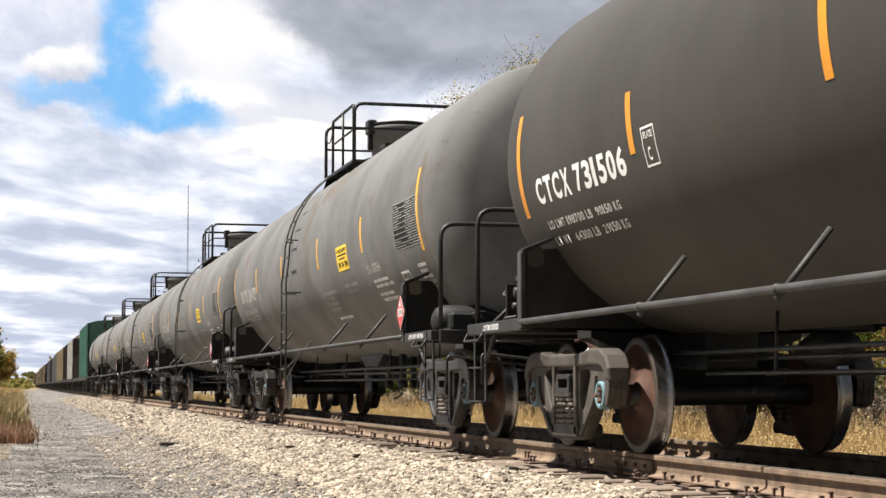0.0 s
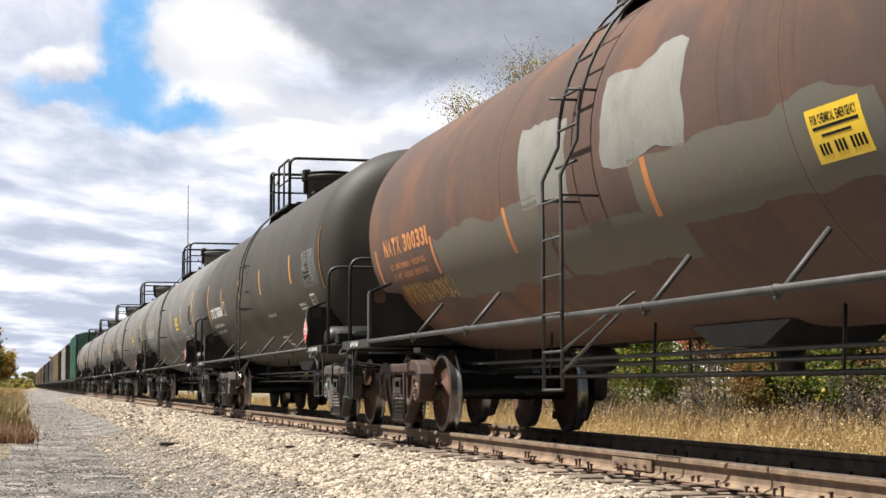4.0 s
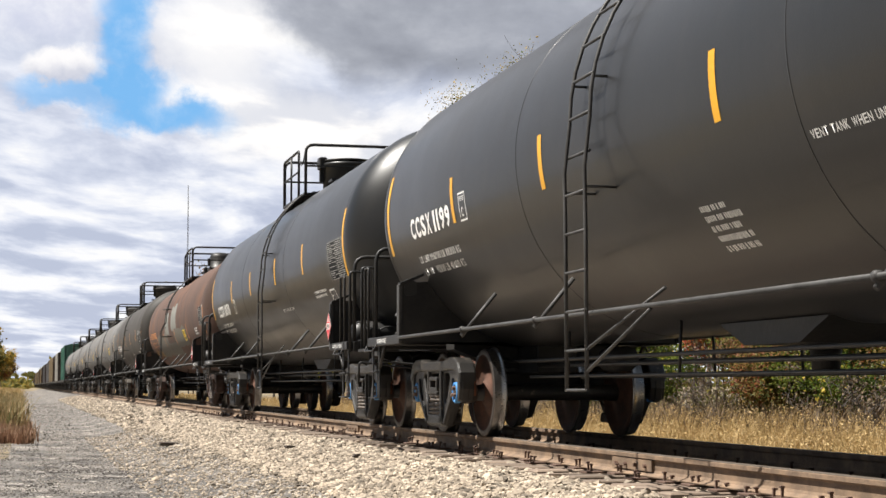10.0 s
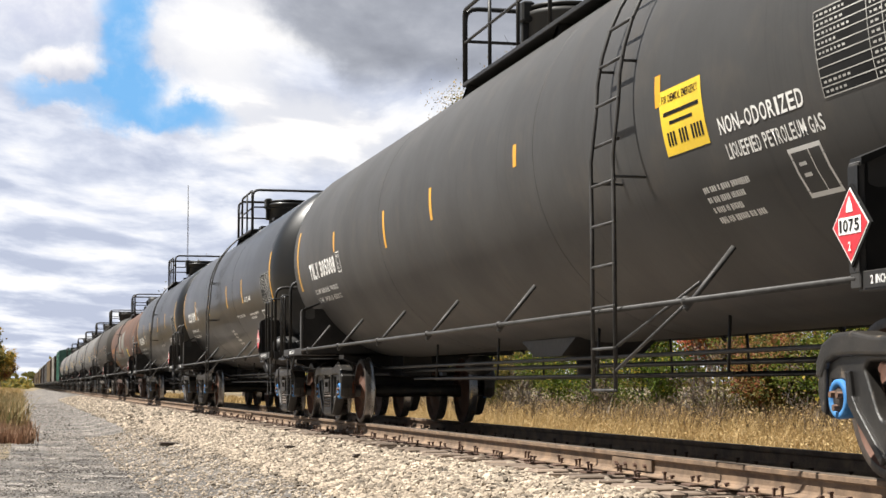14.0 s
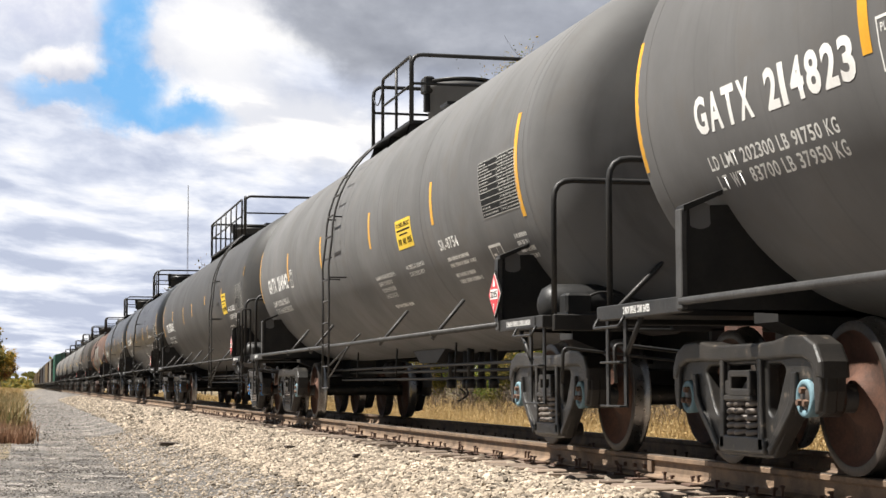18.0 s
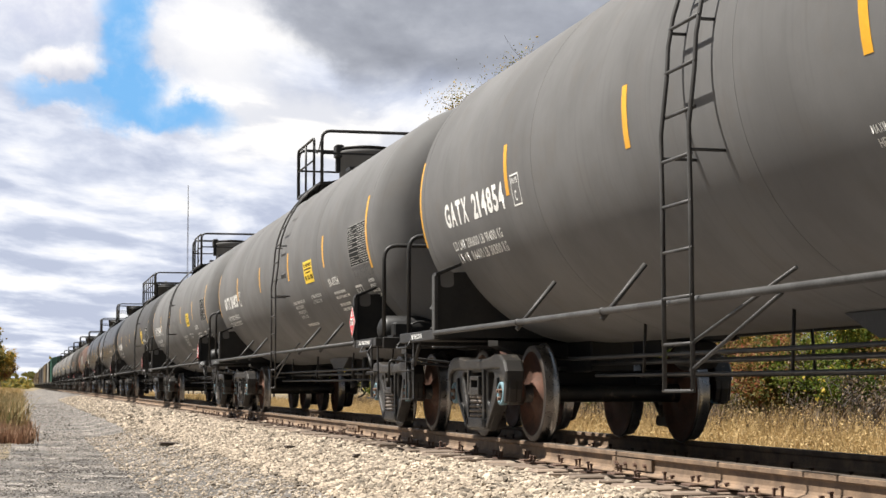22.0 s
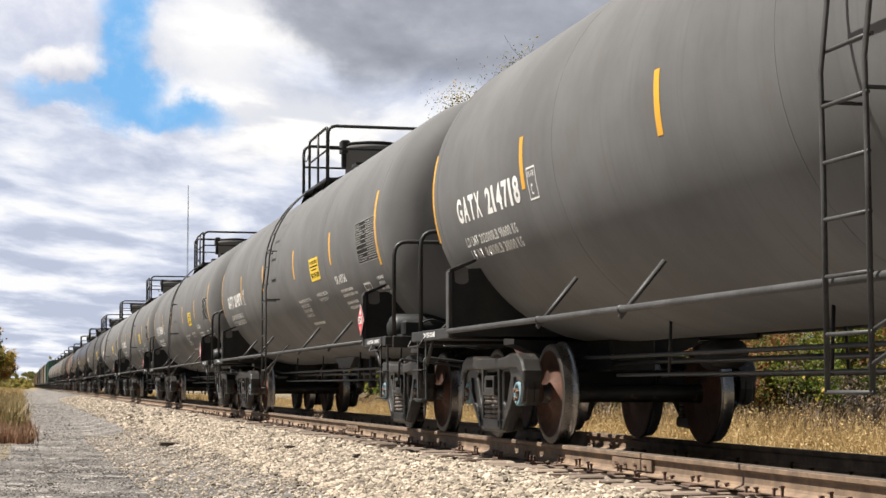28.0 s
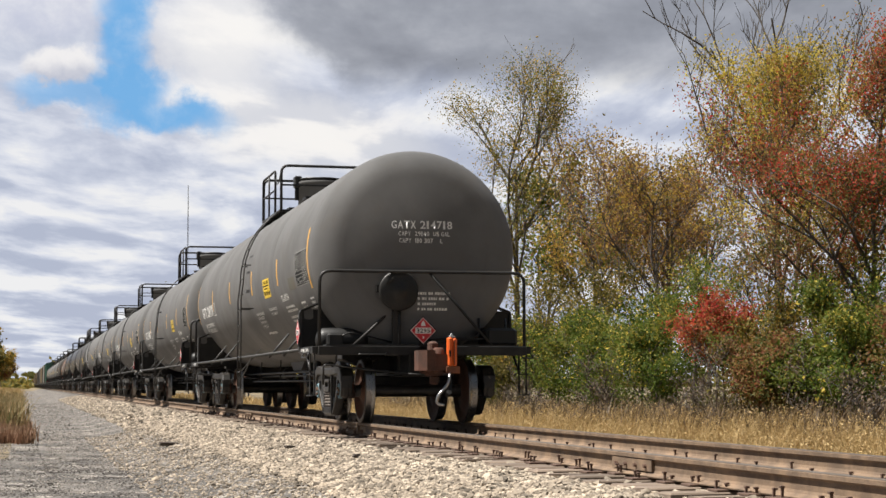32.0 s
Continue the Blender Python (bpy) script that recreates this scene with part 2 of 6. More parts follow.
M = {
    "ballast": material("ballast_stone", (0.375, 0.312, 0.240), (0.178, 0.144, 0.108), 0.9, scale=3, fine=60, bump=0.3, island=0.6),
    "gravel": material("gravel_ground", (0.178, 0.158, 0.140), (0.050, 0.045, 0.041), 0.95, scale=0.9, fine=14, bump=0.9, vary=1.0, spread=(0.37, 0.60), spots=((0.30, 0.268, 0.232), 0.56, 2.3)),
    "road": material("road_gravel", (0.27, 0.242, 0.212), (0.078, 0.069, 0.062), 0.95, scale=0.7, fine=60, bump=0.3, spread=(0.40, 0.60), island=0.6),
    "soil": material("soil_and_litter", (0.20, 0.15, 0.08), (0.10, 0.08, 0.05), 0.95, scale=1.0, fine=15, bump=0.8),
    "rail_side": material("rusty_rail_web", (0.225, 0.150, 0.094), (0.118, 0.080, 0.053), 0.8, scale=5, fine=80, bump=0.3),
    "rail_head": material("worn_rail_head", (0.20, 0.165, 0.135), (0.13, 0.105, 0.085), 0.5, metal=0.6, scale=4, fine=30, bump=0.05, stretch=(1, 0.05, 1)),
    "tie": material("creosoted_tie", (0.27, 0.205, 0.15), (0.14, 0.105, 0.08), 0.9, scale=2, fine=30, bump=0.6, stretch=(0.2, 1, 1), island=0.3),
    "old_wood": material("dark_old_wood", (0.085, 0.065, 0.05), (0.045, 0.036, 0.03), 0.9, scale=6, fine=60, bump=0.6),
    "spike": material("rusty_spike", (0.15, 0.085, 0.055), (0.08, 0.048, 0.035), 0.85),
    "under": material("black_underframe", (0.013, 0.013, 0.013), (0.029, 0.027, 0.025), 0.48, scale=2.0, fine=30, spec=0.32),
    "dusty": material("dusty_cast_steel", (0.012, 0.011, 0.010), (0.030, 0.026, 0.022), 0.42, scale=5, fine=110, bump=0.25, spec=0.5, spots=((0.11, 0.088, 0.066), 0.60, 9.0)),
    "tan_steel": material("tan_dusted_cast_steel", (0.085, 0.074, 0.062), (0.045, 0.038, 0.032), 0.6, scale=5, fine=110, bump=0.25, spec=0.3),
    "red_steel": material("rusty_cast_steel", (0.070, 0.043, 0.034), (0.035, 0.025, 0.021), 0.65, scale=5, fine=110, bump=0.25, spec=0.3),
    "pipe": material("grimy_grey_pipe", (0.062, 0.060, 0.058), (0.034, 0.032, 0.030), 0.55, scale=4, fine=40, spec=0.32),
    "wheel": material("brown_wheel_plate", (0.125, 0.062, 0.042), (0.058, 0.036, 0.028), 0.7, scale=4, fine=50, bump=0.25, spec=0.25),
    "spring": material("greasy_spring_steel", (0.16, 0.135, 0.115), (0.085, 0.07, 0.06), 0.5, scale=6, fine=50, bump=0.2, spec=0.4),
    "rim": material("dark_wheel_rim", (0.062, 0.049, 0.040), (0.034, 0.028, 0.024), 0.45, spec=0.4),
    "tread": material("polished_wheel_tread", (0.34, 0.33, 0.32), (0.22, 0.21, 0.20), 0.3, metal=1.0, bump=0.02),
    "cap_blue": material("blue_bearing_cap", (0.04, 0.17, 0.42), (0.08, 0.22, 0.40), 0.6, spec=0.2),
    "cap_pale": material("pale_blue_bearing_cap", (0.17, 0.27, 0.31), (0.09, 0.14, 0.16), 0.7, spec=0.2),
    "cap_rust": material("rusty_bearing_cap", (0.14, 0.06, 0.045), (0.07, 0.04, 0.03), 0.8),
    "adapter": material("orange_rust_adapter", (0.25, 0.085, 0.035), (0.12, 0.05, 0.03), 0.8),
    "coupler": material("rusty_coupler", (0.105, 0.042, 0.026), (0.055, 0.028, 0.020), 0.85, bump=0.4),
    "yellow": material("amber_reflective_tape", (0.66, 0.27, 0.012), (0.56, 0.22, 0.012), 0.4, bump=0.0),
    "yellow2": material("yellow_reflective_tape", (0.72, 0.36, 0.012), (0.62, 0.30, 0.012), 0.4, bump=0.0),
    "sign": material("yellow_panel", (0.85, 0.58, 0.03), (0.72, 0.48, 0.03), 0.5, bump=0.0),
    "white": material("white_lettering", (0.80, 0.79, 0.76), (0.62, 0.61, 0.58), 0.6, bump=0.0, spread=(0.45, 0.75)),
    "faded": material("faded_lettering", (0.50, 0.49, 0.46), (0.30, 0.29, 0.27), 0.7, bump=0.0),
    "ink": material("black_ink", (0.015, 0.015, 0.015), (0.022, 0.022, 0.022), 0.8, bump=0.0, spec=0.06),
    "red": material("red_placard", (0.62, 0.03, 0.04), (0.50, 0.03, 0.04), 0.45, bump=0.0),
    "orange": material("orange_box", (0.80, 0.14, 0.015), (0.62, 0.10, 0.02), 0.45),
    "rubber": material("black_rubber", (0.02, 0.02, 0.02), (0.035, 0.033, 0.03), 0.6, spec=0.2),
    "steel": material("bright_steel", (0.55, 0.55, 0.55), (0.4, 0.4, 0.4), 0.35, metal=1.0),
    "seam": material("dark_seam", (0.03, 0.03, 0.03), (0.05, 0.045, 0.04), 0.7),
    "ochre": material("ochre_lettering", (0.55, 0.22, 0.06), (0.40, 0.15, 0.05), 0.7, bump=0.0),
    "spray": material("gold_spray_paint", (0.62, 0.40, 0.12), (0.45, 0.28, 0.08), 0.6, bump=0.0),
    "primer": material("grey_touch_up_paint", (0.19, 0.187, 0.166), (0.14, 0.137, 0.12), 0.7, spread=(0.4, 0.7)),
    "olive_primer": material("olive_grey_touch_up_paint", (0.105, 0.101, 0.078), (0.13, 0.10, 0.075), 0.7, spread=(0.35, 0.75)),
    # one boxcar green in two tones: the paler has the sides' sunlight coloured in
    "green_car": material("green_boxcar_paint", (0.06, 0.16, 0.12), (0.10, 0.22, 0.17), 0.6, scale=1.0),
    "sunlit_green": material("pale_green_boxcar_paint", (0.16, 0.30, 0.25), (0.11, 0.24, 0.19), 0.6, scale=1.0),
    "brown_car": material("dark_brown_car_paint", (0.07, 0.04, 0.03), (0.04, 0.03, 0.025), 0.75, scale=1.0),
    "white_car": material("dirty_white_car_paint", (0.62, 0.61, 0.58), (0.45, 0.43, 0.40), 0.6, scale=1.0),
    "cream_car": material("cream_car_paint", (0.45, 0.38, 0.27), (0.30, 0.24, 0.17), 0.65, scale=1.0),
    "grey_car": material("grey_car_paint", (0.26, 0.26, 0.27), (0.17, 0.17, 0.17), 0.65, scale=1.0),
    "g_tank": tank_paint("weathered_grey_black_paint", (0.200, 0.197, 0.195), (0.160, 0.157, 0.155), 0.68, streak=0.28, gloss=0.22),
    "gs_tank": tank_paint("streaked_grey_paint", (0.210, 0.208, 0.206), (0.162, 0.160, 0.158), 0.66, streak=0.55, dust=0.4, gloss=0.24),
    "ct_tank": tank_paint("weathered_warm_black_paint", (0.078, 0.070, 0.061), (0.064, 0.057, 0.050), 0.62, dust=0.12, streak=0.2, gloss=0.28),
    "cc_tank": tank_paint("glossy_black_paint", (0.021, 0.021, 0.021), (0.027, 0.026, 0.026), 0.40, streak=0.2, coat=0.15, dust=0.08, gloss=0.4),
    "ti_tank": tank_paint("satin_black_paint", (0.084, 0.082, 0.080), (0.069, 0.067, 0.065), 0.56, gloss=0.34),
    "na_tank": tank_paint("rust_brown_paint", (0.150, 0.092, 0.072), (0.118, 0.082, 0.070), 0.72, rust=((0.175, 0.094, 0.064), 0.5), gloss=0.18),
    "lt_tank": tank_paint("faded_grey_paint", (0.230, 0.227, 0.224), (0.162, 0.159, 0.155), 0.7, rust=((0.16, 0.13, 0.10), 0.55), gloss=0.25),
}


# ---- mesh building ----
class Shape:
    """Gathers pieces of one mesh: boxes, tubes, turned and extruded forms."""

    def __init__(self):
        self.v, self.f, self.flat = [], [], []

    def add(self, verts, faces, flat=True):
        n = len(self.v)
        self.v += [tuple(p) for p in verts]
        self.f += [tuple(i + n for i in q) for q in faces]
        self.flat += [flat] * len(faces)
        return self

    def box(self, x0, x1, y0, y1, z0, z1, m=None, bevel=0.0):
        """A box, its long edges chamfered where bevel is given."""
        x0, x1 = min(x0, x1), max(x0, x1)
        y0, y1 = min(y0, y1), max(y0, y1)
        z0, z1 = min(z0, z1), max(z0, z1)
        b = min(bevel, (x1 - x0) * 0.3, (y1 - y0) * 0.3, (z1 - z0) * 0.3)
        if b <= 0:
            vs = [Vector(p) for p in ((x0, y0, z0), (x1, y0, z0), (x1, y1, z0), (x0, y1, z0), (x0, y0, z1), (x1, y0, z1), (x1, y1, z1), (x0, y1, z1))]
            fs = [(0, 3, 2, 1), (4, 5, 6, 7), (0, 1, 5, 4), (1, 2, 6, 5), (2, 3, 7, 6), (3, 0, 4, 7)]
        else:
            ring = lambda e, z: [Vector(p) for p in ((x0 + e, y0, z), (x1 - e, y0, z), (x1, y0 + e, z), (x1, y1 - e, z), (x1 - e, y1, z), (x0 + e, y1, z), (x0, y1 - e, z), (x0, y0 + e, z))]
            inner = lambda z: [Vector(p) for p in ((x0 + 2 * b, y0 + b, z), (x1 - 2 * b, y0 + b, z), (x1 - b, y0 + 2 * b, z), (x1 - b, y1 - 2 * b, z), (x1 - 2 * b, y1 - b, z), (x0 + 2 * b, y1 - b, z), (x0 + b, y1 - 2 * b, z), (x0 + b, y0 + 2 * b, z))]
            vs = inner(z0) + ring(b, z0 + b) + ring(b, z1 - b) + inner(z1)
            fs = [tuple(range(7, -1, -1)), tuple(range(24, 32))]
            for k in range(3):
                fs += [(k * 8 + i, k * 8 + (i + 1) % 8, k * 8 + 8 + (i + 1) % 8, k * 8 + 8 + i) for i in range(8)]
        if m is not None:
            vs = [m @ p for p in vs]
        return self.add(vs, fs)

    def tube(self, path, r, n=8, closed=False, bend=0.0):
        """A round bar along a line of points; bend rounds its corners."""
        pts = [Vector(p) for p in path]
        if bend and len(pts) > 2:
            out = [pts[0]]
            for a, b, c in zip(pts, pts[1:], pts[2:]):
                l = min(bend, (a - b).length * 0.49, (c - b).length * 0.49)
                p, q = b + (a - b).normalized() * l, b + (c - b).normalized() * l
                out += [p * (1 - t) ** 2 + b * 2 * t * (1 - t) + q * t * t for t in (0, 0.25, 0.5, 0.75, 1)]
            pts = out + [pts[-1]]
        k = len(pts)
        vs, up = [], None
        for i, p in enumerate(pts):
            if closed:
                t = pts[(i + 1) % k] - pts[i - 1]
            else:
                t = pts[min(i + 1, k - 1)] - pts[max(i - 1, 0)]
            t.normalize()
            if up is None:
                up = Vector((0, 0, 1)) if abs(t.z) < 0.9 else Vector((1, 0, 0))
            side = t.cross(up).normalized()
            up = side.cross(t).normalized()
            vs += [p + (side * cos(2 * pi * j / n) + up * sin(2 * pi * j / n)) * r for j in range(n)]
        fs = [(i * n + j, i * n + (j + 1) % n, ((i + 1) % k) * n + (j + 1) % n, ((i + 1) % k) * n + j)
              for i in range(k if closed else k - 1) for j in range(n)]
        self.add(vs, fs, False)
        if not closed:
            self.add([], [])
            base = len(self.v) - len(vs)
            self.f += [tuple(base + j for j in range(n - 1, -1, -1)), tuple(base + (k - 1) * n + j for j in range(n))]
            self.flat += [True, True]
        return self

    def lathe(self, profile, n=48, axis="y", centre=(0, 0, 0), flat=False, caps=True):
        """Turns a profile of (along, radius) about an axis."""
        c = Vector(centre)
        vs = []
        for a, r in profile:
            for j in range(n):
                p, q = r * cos(2 * pi * j / n), r * sin(2 * pi * j / n)
                vs.append(c + Vector({"y": (p, a, q), "x": (a, p, q), "z": (p, q, a)}[axis]))
        k = len(profile)
        flip = axis != "y"
        fs = []
        for i in range(k - 1):
            for j in range(n):
                q = (i * n + j, (i + 1) * n + j, (i + 1) * n + (j + 1) % n, i * n + (j + 1) % n)
                fs.append(q[::-1] if flip else q)
        for i, rev in ((0, False), (k - 1, True)):
            if caps and profile[i][1] > 1e-6:
                ring = [i * n + j for j in range(n)]
                fs.append(tuple(ring[::-1] if rev != flip else ring))
        return self.add(vs, fs, flat)

    def prism(self, outline, x0, x1, axis="x"):
        """Extrudes a flat outline along an axis; the outline is (y, z) for x, (x, z) for y, (x, y) for z."""
        k = len(outline)
        put = {"x": lambda d, p: (d, p[0], p[1]), "y": lambda d, p: (p[0], d, p[1]), "z": lambda d, p: (p[0], p[1], d)}[axis]
        vs = [put(x0, p) for p in outline] + [put(x1, p) for p in outline]
        fs = [tuple(range(k - 1, -1, -1)), tuple(range(k, 2 * k))] + [(i, (i + 1) % k, k + (i + 1) % k, k + i) for i in range(k)]
        return self.add(vs, fs)

    def mesh(self, name, mat):
        me = bpy.data.meshes.new(name)
        me.from_pydata(self.v, [], self.f)
        me.polygons.foreach_set("use_smooth", [not x for x in self.flat])
        if mat is not None:
            me.materials.append(mat)
        me.update()
        return me


def fix_normals(me):
    bm = bmesh.new()
    bm.from_mesh(me)
    bmesh.ops.recalc_face_normals(bm, faces=bm.faces)
    bm.to_mesh(me)
    bm.free()
    return me


def part(name, shape, mat, parent=None, label="", m=None, kind=""):
    me = shape if isinstance(shape, bpy.types.Mesh) else fix_normals(shape.mesh(name, mat))
    ob = new(name, me)
    if parent is not None:
        ob.parent = parent
    if m is not None:
        ob.matrix_basis = m
    return tagged(ob, label, kind=kind)


def thing(name, label, category, group="", m=None, kind=""):
    ob = new(name)
    ob.empty_display_size = 0.3
    if m is not None:
        ob.matrix_basis = m
    return tagged(ob, label, category, group, kind)


# ---- ground ----
def ground_z(x, y):
    """Height of the ground: track bed, shoulder, gravel road, ditch and verge."""
    rough = 0.02 * noise.noise((x * 0.7, y * 0.5, 0)) + 0.012 * noise.noise((x * 2.3, y * 2.0, 4))
    if x < -5.2:
        base = -0.72 + 0.05 * noise.noise((x * 0.2, y * 0.1, 2)) + min(0.25, max(0.0, (-5.6 - x) * 0.05))
    elif x < -3.9:
        base = -0.72
    elif x < -1.75:
        t = (x + 3.9) / 2.15
        base = -0.72 + 0.47 * t * t * (3 - 2 * t)
    elif x < 1.75:
        base = -0.235
        rough *= 0.4
    elif x < 3.6:
        base = -0.235 - 0.40 * (x - 1.75) / 1.85
    else:
        base = -0.635 - 0.10 * min(1, (x - 3.6) / 4) + 0.15 * min(1, max(0, (x - 8) / 10))
    fade = 1.0 if y < 300 else 0.0
    return base + rough * fade


def make_ground():
    xs = [-3000, -800, -250, -90, -45, -25, -15, -11] + [round(-9 + 0.25 * i, 2) for i in range(0, 73)] + [10.5, 13, 17, 25, 45, 90, 250, 800, 3000]
    ys = [-400, -120, -40, -10] + [i * 0.5 for i in range(0, 160)] + [80 + i * 4 for i in range(0, 60)] + [340, 400, 500, 700, 1000, 1600, 3000, 4500]
    vs = [(x, y, ground_z(x, y)) for y in ys for x in xs]
    n = len(xs)
    fs = [(j * n + i, j * n + i + 1, (j + 1) * n + i + 1, (j + 1) * n + i) for j in range(len(ys) - 1) for i in range(n - 1)]
    s = Shape().add(vs, fs, False)
    me = s.mesh("ground", M["gravel"])
    me.materials.append(M["soil"])
    for p in me.polygons:
        c = p.center
        far_left = c.x < -5.7 and c.y > 30 or c.x < -12
        p.material_index = 1 if (c.x > 3.4 or far_left or c.y > 420) else 0
    ob = new("ground", me)
    tagged(ob, "pale crushed-stone ground with a gravel road beside the track", "ground", kind="structure")


make_ground()


def rail_outline(x):
    """Section of a flat-bottomed rail, 175 mm high, its head in the plane z = 0."""
    half = [(0.0, -0.175), (0.070, -0.175), (0.072, -0.166), (0.018, -0.145), (0.009, -0.125), (0.009, -0.055), (0.020, -0.043), (0.036, -0.038), (0.037, -0.010), (0.030, 0.0)]
    pts = [(p, q) for p, q in half[1:]] + [(-p, q) for p, q in half[:0:-1]]
    return [(x + p, q) for p, q in pts]


def make_rail(x):
    rail = thing("rail", "rusty brown steel rail with a worn head", "rail", "rails of the track", kind="structure")
    s = Shape()
    s.prism([(p, q if q < -0.005 else -0.004) for p, q in rail_outline(x)], -60, 900, "y")
    part("rail_web", s, M["rail_side"], rail)
    h = Shape().prism([(x - 0.034, -0.0035), (x + 0.034, -0.0035), (x + 0.030, 0.0), (x - 0.030, 0.0)], -60, 900, "y")
    part("rail_head", h, M["rail_head"], rail, "worn running surface")
    return rail


RAILS = [make_rail(-0.755), make_rail(0.755)]


def make_joint(x, y, parent):
    """A bolted joint bar on the outer side of a rail."""
    d = -1 if x < 0 else 1
    s = Shape().prism([(y - 0.45, -0.135), (y + 0.45, -0.135), (y + 0.45, -0.05), (y - 0.45, -0.05)], x + d * 0.010, x + d * 0.038)
    bar = part("joint_bar", s, M["rail_side"], parent, "bolted joint bar")
    for k in range(4):
        b = Shape().lathe([(x + d * 0.038, 0.018), (x + d * 0.062, 0.016)], 6, "x", (0, y - 0.33 + 0.22 * k, -0.095), True)
        part("bolt", b, M["spike"], bar)


for jy in (12.9, 24.8, 36.7, 48.6):
    make_joint(-0.755, jy, RAILS[0])

# ties with their plates and spikes
rng = random.Random(5)
TIE_MESH = []
for k in range(4):
    s = Shape().box(-1.29, 1.29, -0.115, 0.115, -0.36, -0.188, bevel=0.012)
    s.v = [(x + 0.01 * rng.uniform(-1, 1), y + 0.006 * rng.uniform(-1, 1), z + 0.004 * rng.uniform(-1, 1)) for x, y, z in s.v]
    TIE_MESH.append(fix_normals(s.mesh("tie", M["tie"])))
plate = fix_normals(Shape().box(-0.18, 0.18, -0.09, 0.09, -0.188, -0.170, bevel=0.004).mesh("tie_plate", M["spike"]))
spike = fix_normals(Shape().box(-0.008, 0.008, -0.008, 0.008, -0.19, -0.128).box(-0.020, 0.012, -0.014, 0.014, -0.134, -0.118, bevel=0.003).mesh("spike", M["spike"]))
y = -6.0
TIES = []
while y < 130:
    tie = new("tie", TIE_MESH[rng.randrange(4)])
    tie.matrix_basis = pose(rng.uniform(-0.06, 0.06), y, rng.uniform(-0.012, 0.004), 0, 0, rng.uniform(-1.2, 1.2))
    tagged(tie, "dark weathered wooden tie bedded in ballast", "railway tie", "ties under the rails")
    TIES.append(tie)
    if y < 46:
        for rx in (-0.755, 0.755):
            part("tie_plate", plate, None, tie, m=pose(rx, 0, 0))
            for sx, sy in ((-0.11, -0.05), (-0.11, 0.06), (0.10, 0.04)):
                part("spike", spike, None, tie, m=pose(rx + sx * (1 if rx < 0 else -1), sy, rng.uniform(-0.01, 0.03), 0, rng.uniform(-8, 8), rng.choice((0, 180))))
    y += 0.53 + rng.uniform(-0.04, 0.04)


# ---- the train ----
# distance rolled by the train since the clip's start, second by second
ROLLED = [(0, 0.0), (1, 6.19), (2, 12.38), (3, 18.59), (4, 24.81), (5, 31.04), (6, 37.28), (7, 43.55), (8, 49.84), (9, 56.14), (10, 62.45),
          (11, 68.76), (12, 75.07), (13, 81.43), (14, 87.80), (15, 94.15), (16, 100.49), (17, 106.83), (18, 113.17), (19, 119.52), (20, 125.88),
          (21, 132.22), (22, 138.54), (23, 144.82), (24, 151.07), (25, 157.28), (26, 163.47), (27, 169.64), (28, 175.80), (29, 181.92), (30, 187.85),
          (31, 193.78), (32, 199.68)]
R_WHEEL = 0.457
TANK_Z = 2.46
MOVERS, AXLES = [], []


def side_x(z, r, lift=0.005):
    """Where the near flank of a tank of radius r lies at height z."""
    return -sqrt(max(r * r - (z - TANK_Z) ** 2, 0.01)) - lift


def decal(y0, y1, z0, z1, r, n=6, lift=0.0025, side=-1):
    """A thin sheet laid on the tank's flank."""
    s = Shape()
    zs = [z0 + (z1 - z0) * i / n for i in range(n + 1)]
    vs = [(side * -side_x(z, r, lift), y, z) for z in zs for y in (y0, y1)]
    return s.add(vs, [(2 * i, 2 * i + 1, 2 * i + 3, 2 * i + 2) for i in range(n)], False)


def bars(rows, r, lift=0.002):
    """Several small sheets in one mesh: rows of (y0, y1, z0, z1)."""
    s = Shape()
    for y0, y1, z0, z1 in rows:
        q = decal(y0, y1, z0, z1, r, 2, lift)
        s.add(q.v, q.f, False)
    return s


GLYPHS = {}
ADVANCE = {"1": 0.66, "I": 0.5, " ": 0.55, "M": 1.2, "W": 1.3, "-": 0.7, "J": 0.9, "L": 0.9}


def glyph(ch, bold):
    """One bold capital or digit as flat triangles, one unit high and one wide."""
    if (ch, bold) in GLYPHS:
        return GLYPHS[ch, bold]
    cu = bpy.data.curves.new("lettering", "FONT")
    cu.body, cu.resolution_u, cu.offset = ch, 3, (0.034 if bold else 0.018)
    ob = bpy.data.objects.new("lettering", cu)
    scene.collection.objects.link(ob)
    bpy.context.view_layer.update()
    me = bpy.data.meshes.new_from_object(ob.evaluated_get(bpy.context.evaluated_depsgraph_get()))
    bpy.data.objects.remove(ob)
    co = np.array([v.co[:] for v in me.vertices])
    co -= co.min(axis=0) * (1, 0 if ch == "-" else 1, 1)
    co[:, 0] /= co[:, 0].max()
    co[:, 1] /= 0.72 if ch == "-" else co[:, 1].max()
    bm = bmesh.new()
    vs = [bm.verts.new((p[0], p[1], 0)) for p in co]
    for p in me.polygons:
        try:
            bm.faces.new([vs[i] for i in p.vertices])
        except ValueError:
            pass
    for k in range(1, 5 if bold else 1):
        bmesh.ops.bisect_plane(bm, geom=bm.verts[:] + bm.edges[:] + bm.faces[:], plane_co=(0, k / 5, 0), plane_no=(0, 1, 0))
    bm.verts.ensure_lookup_table()
    bm.verts.index_update()
    GLYPHS[ch, bold] = ([tuple(v.co) for v in bm.verts], [tuple(v.index for v in f.verts) for f in bm.faces])
    bm.free()
    bpy.data.meshes.remove(me)
    return GLYPHS[ch, bold]


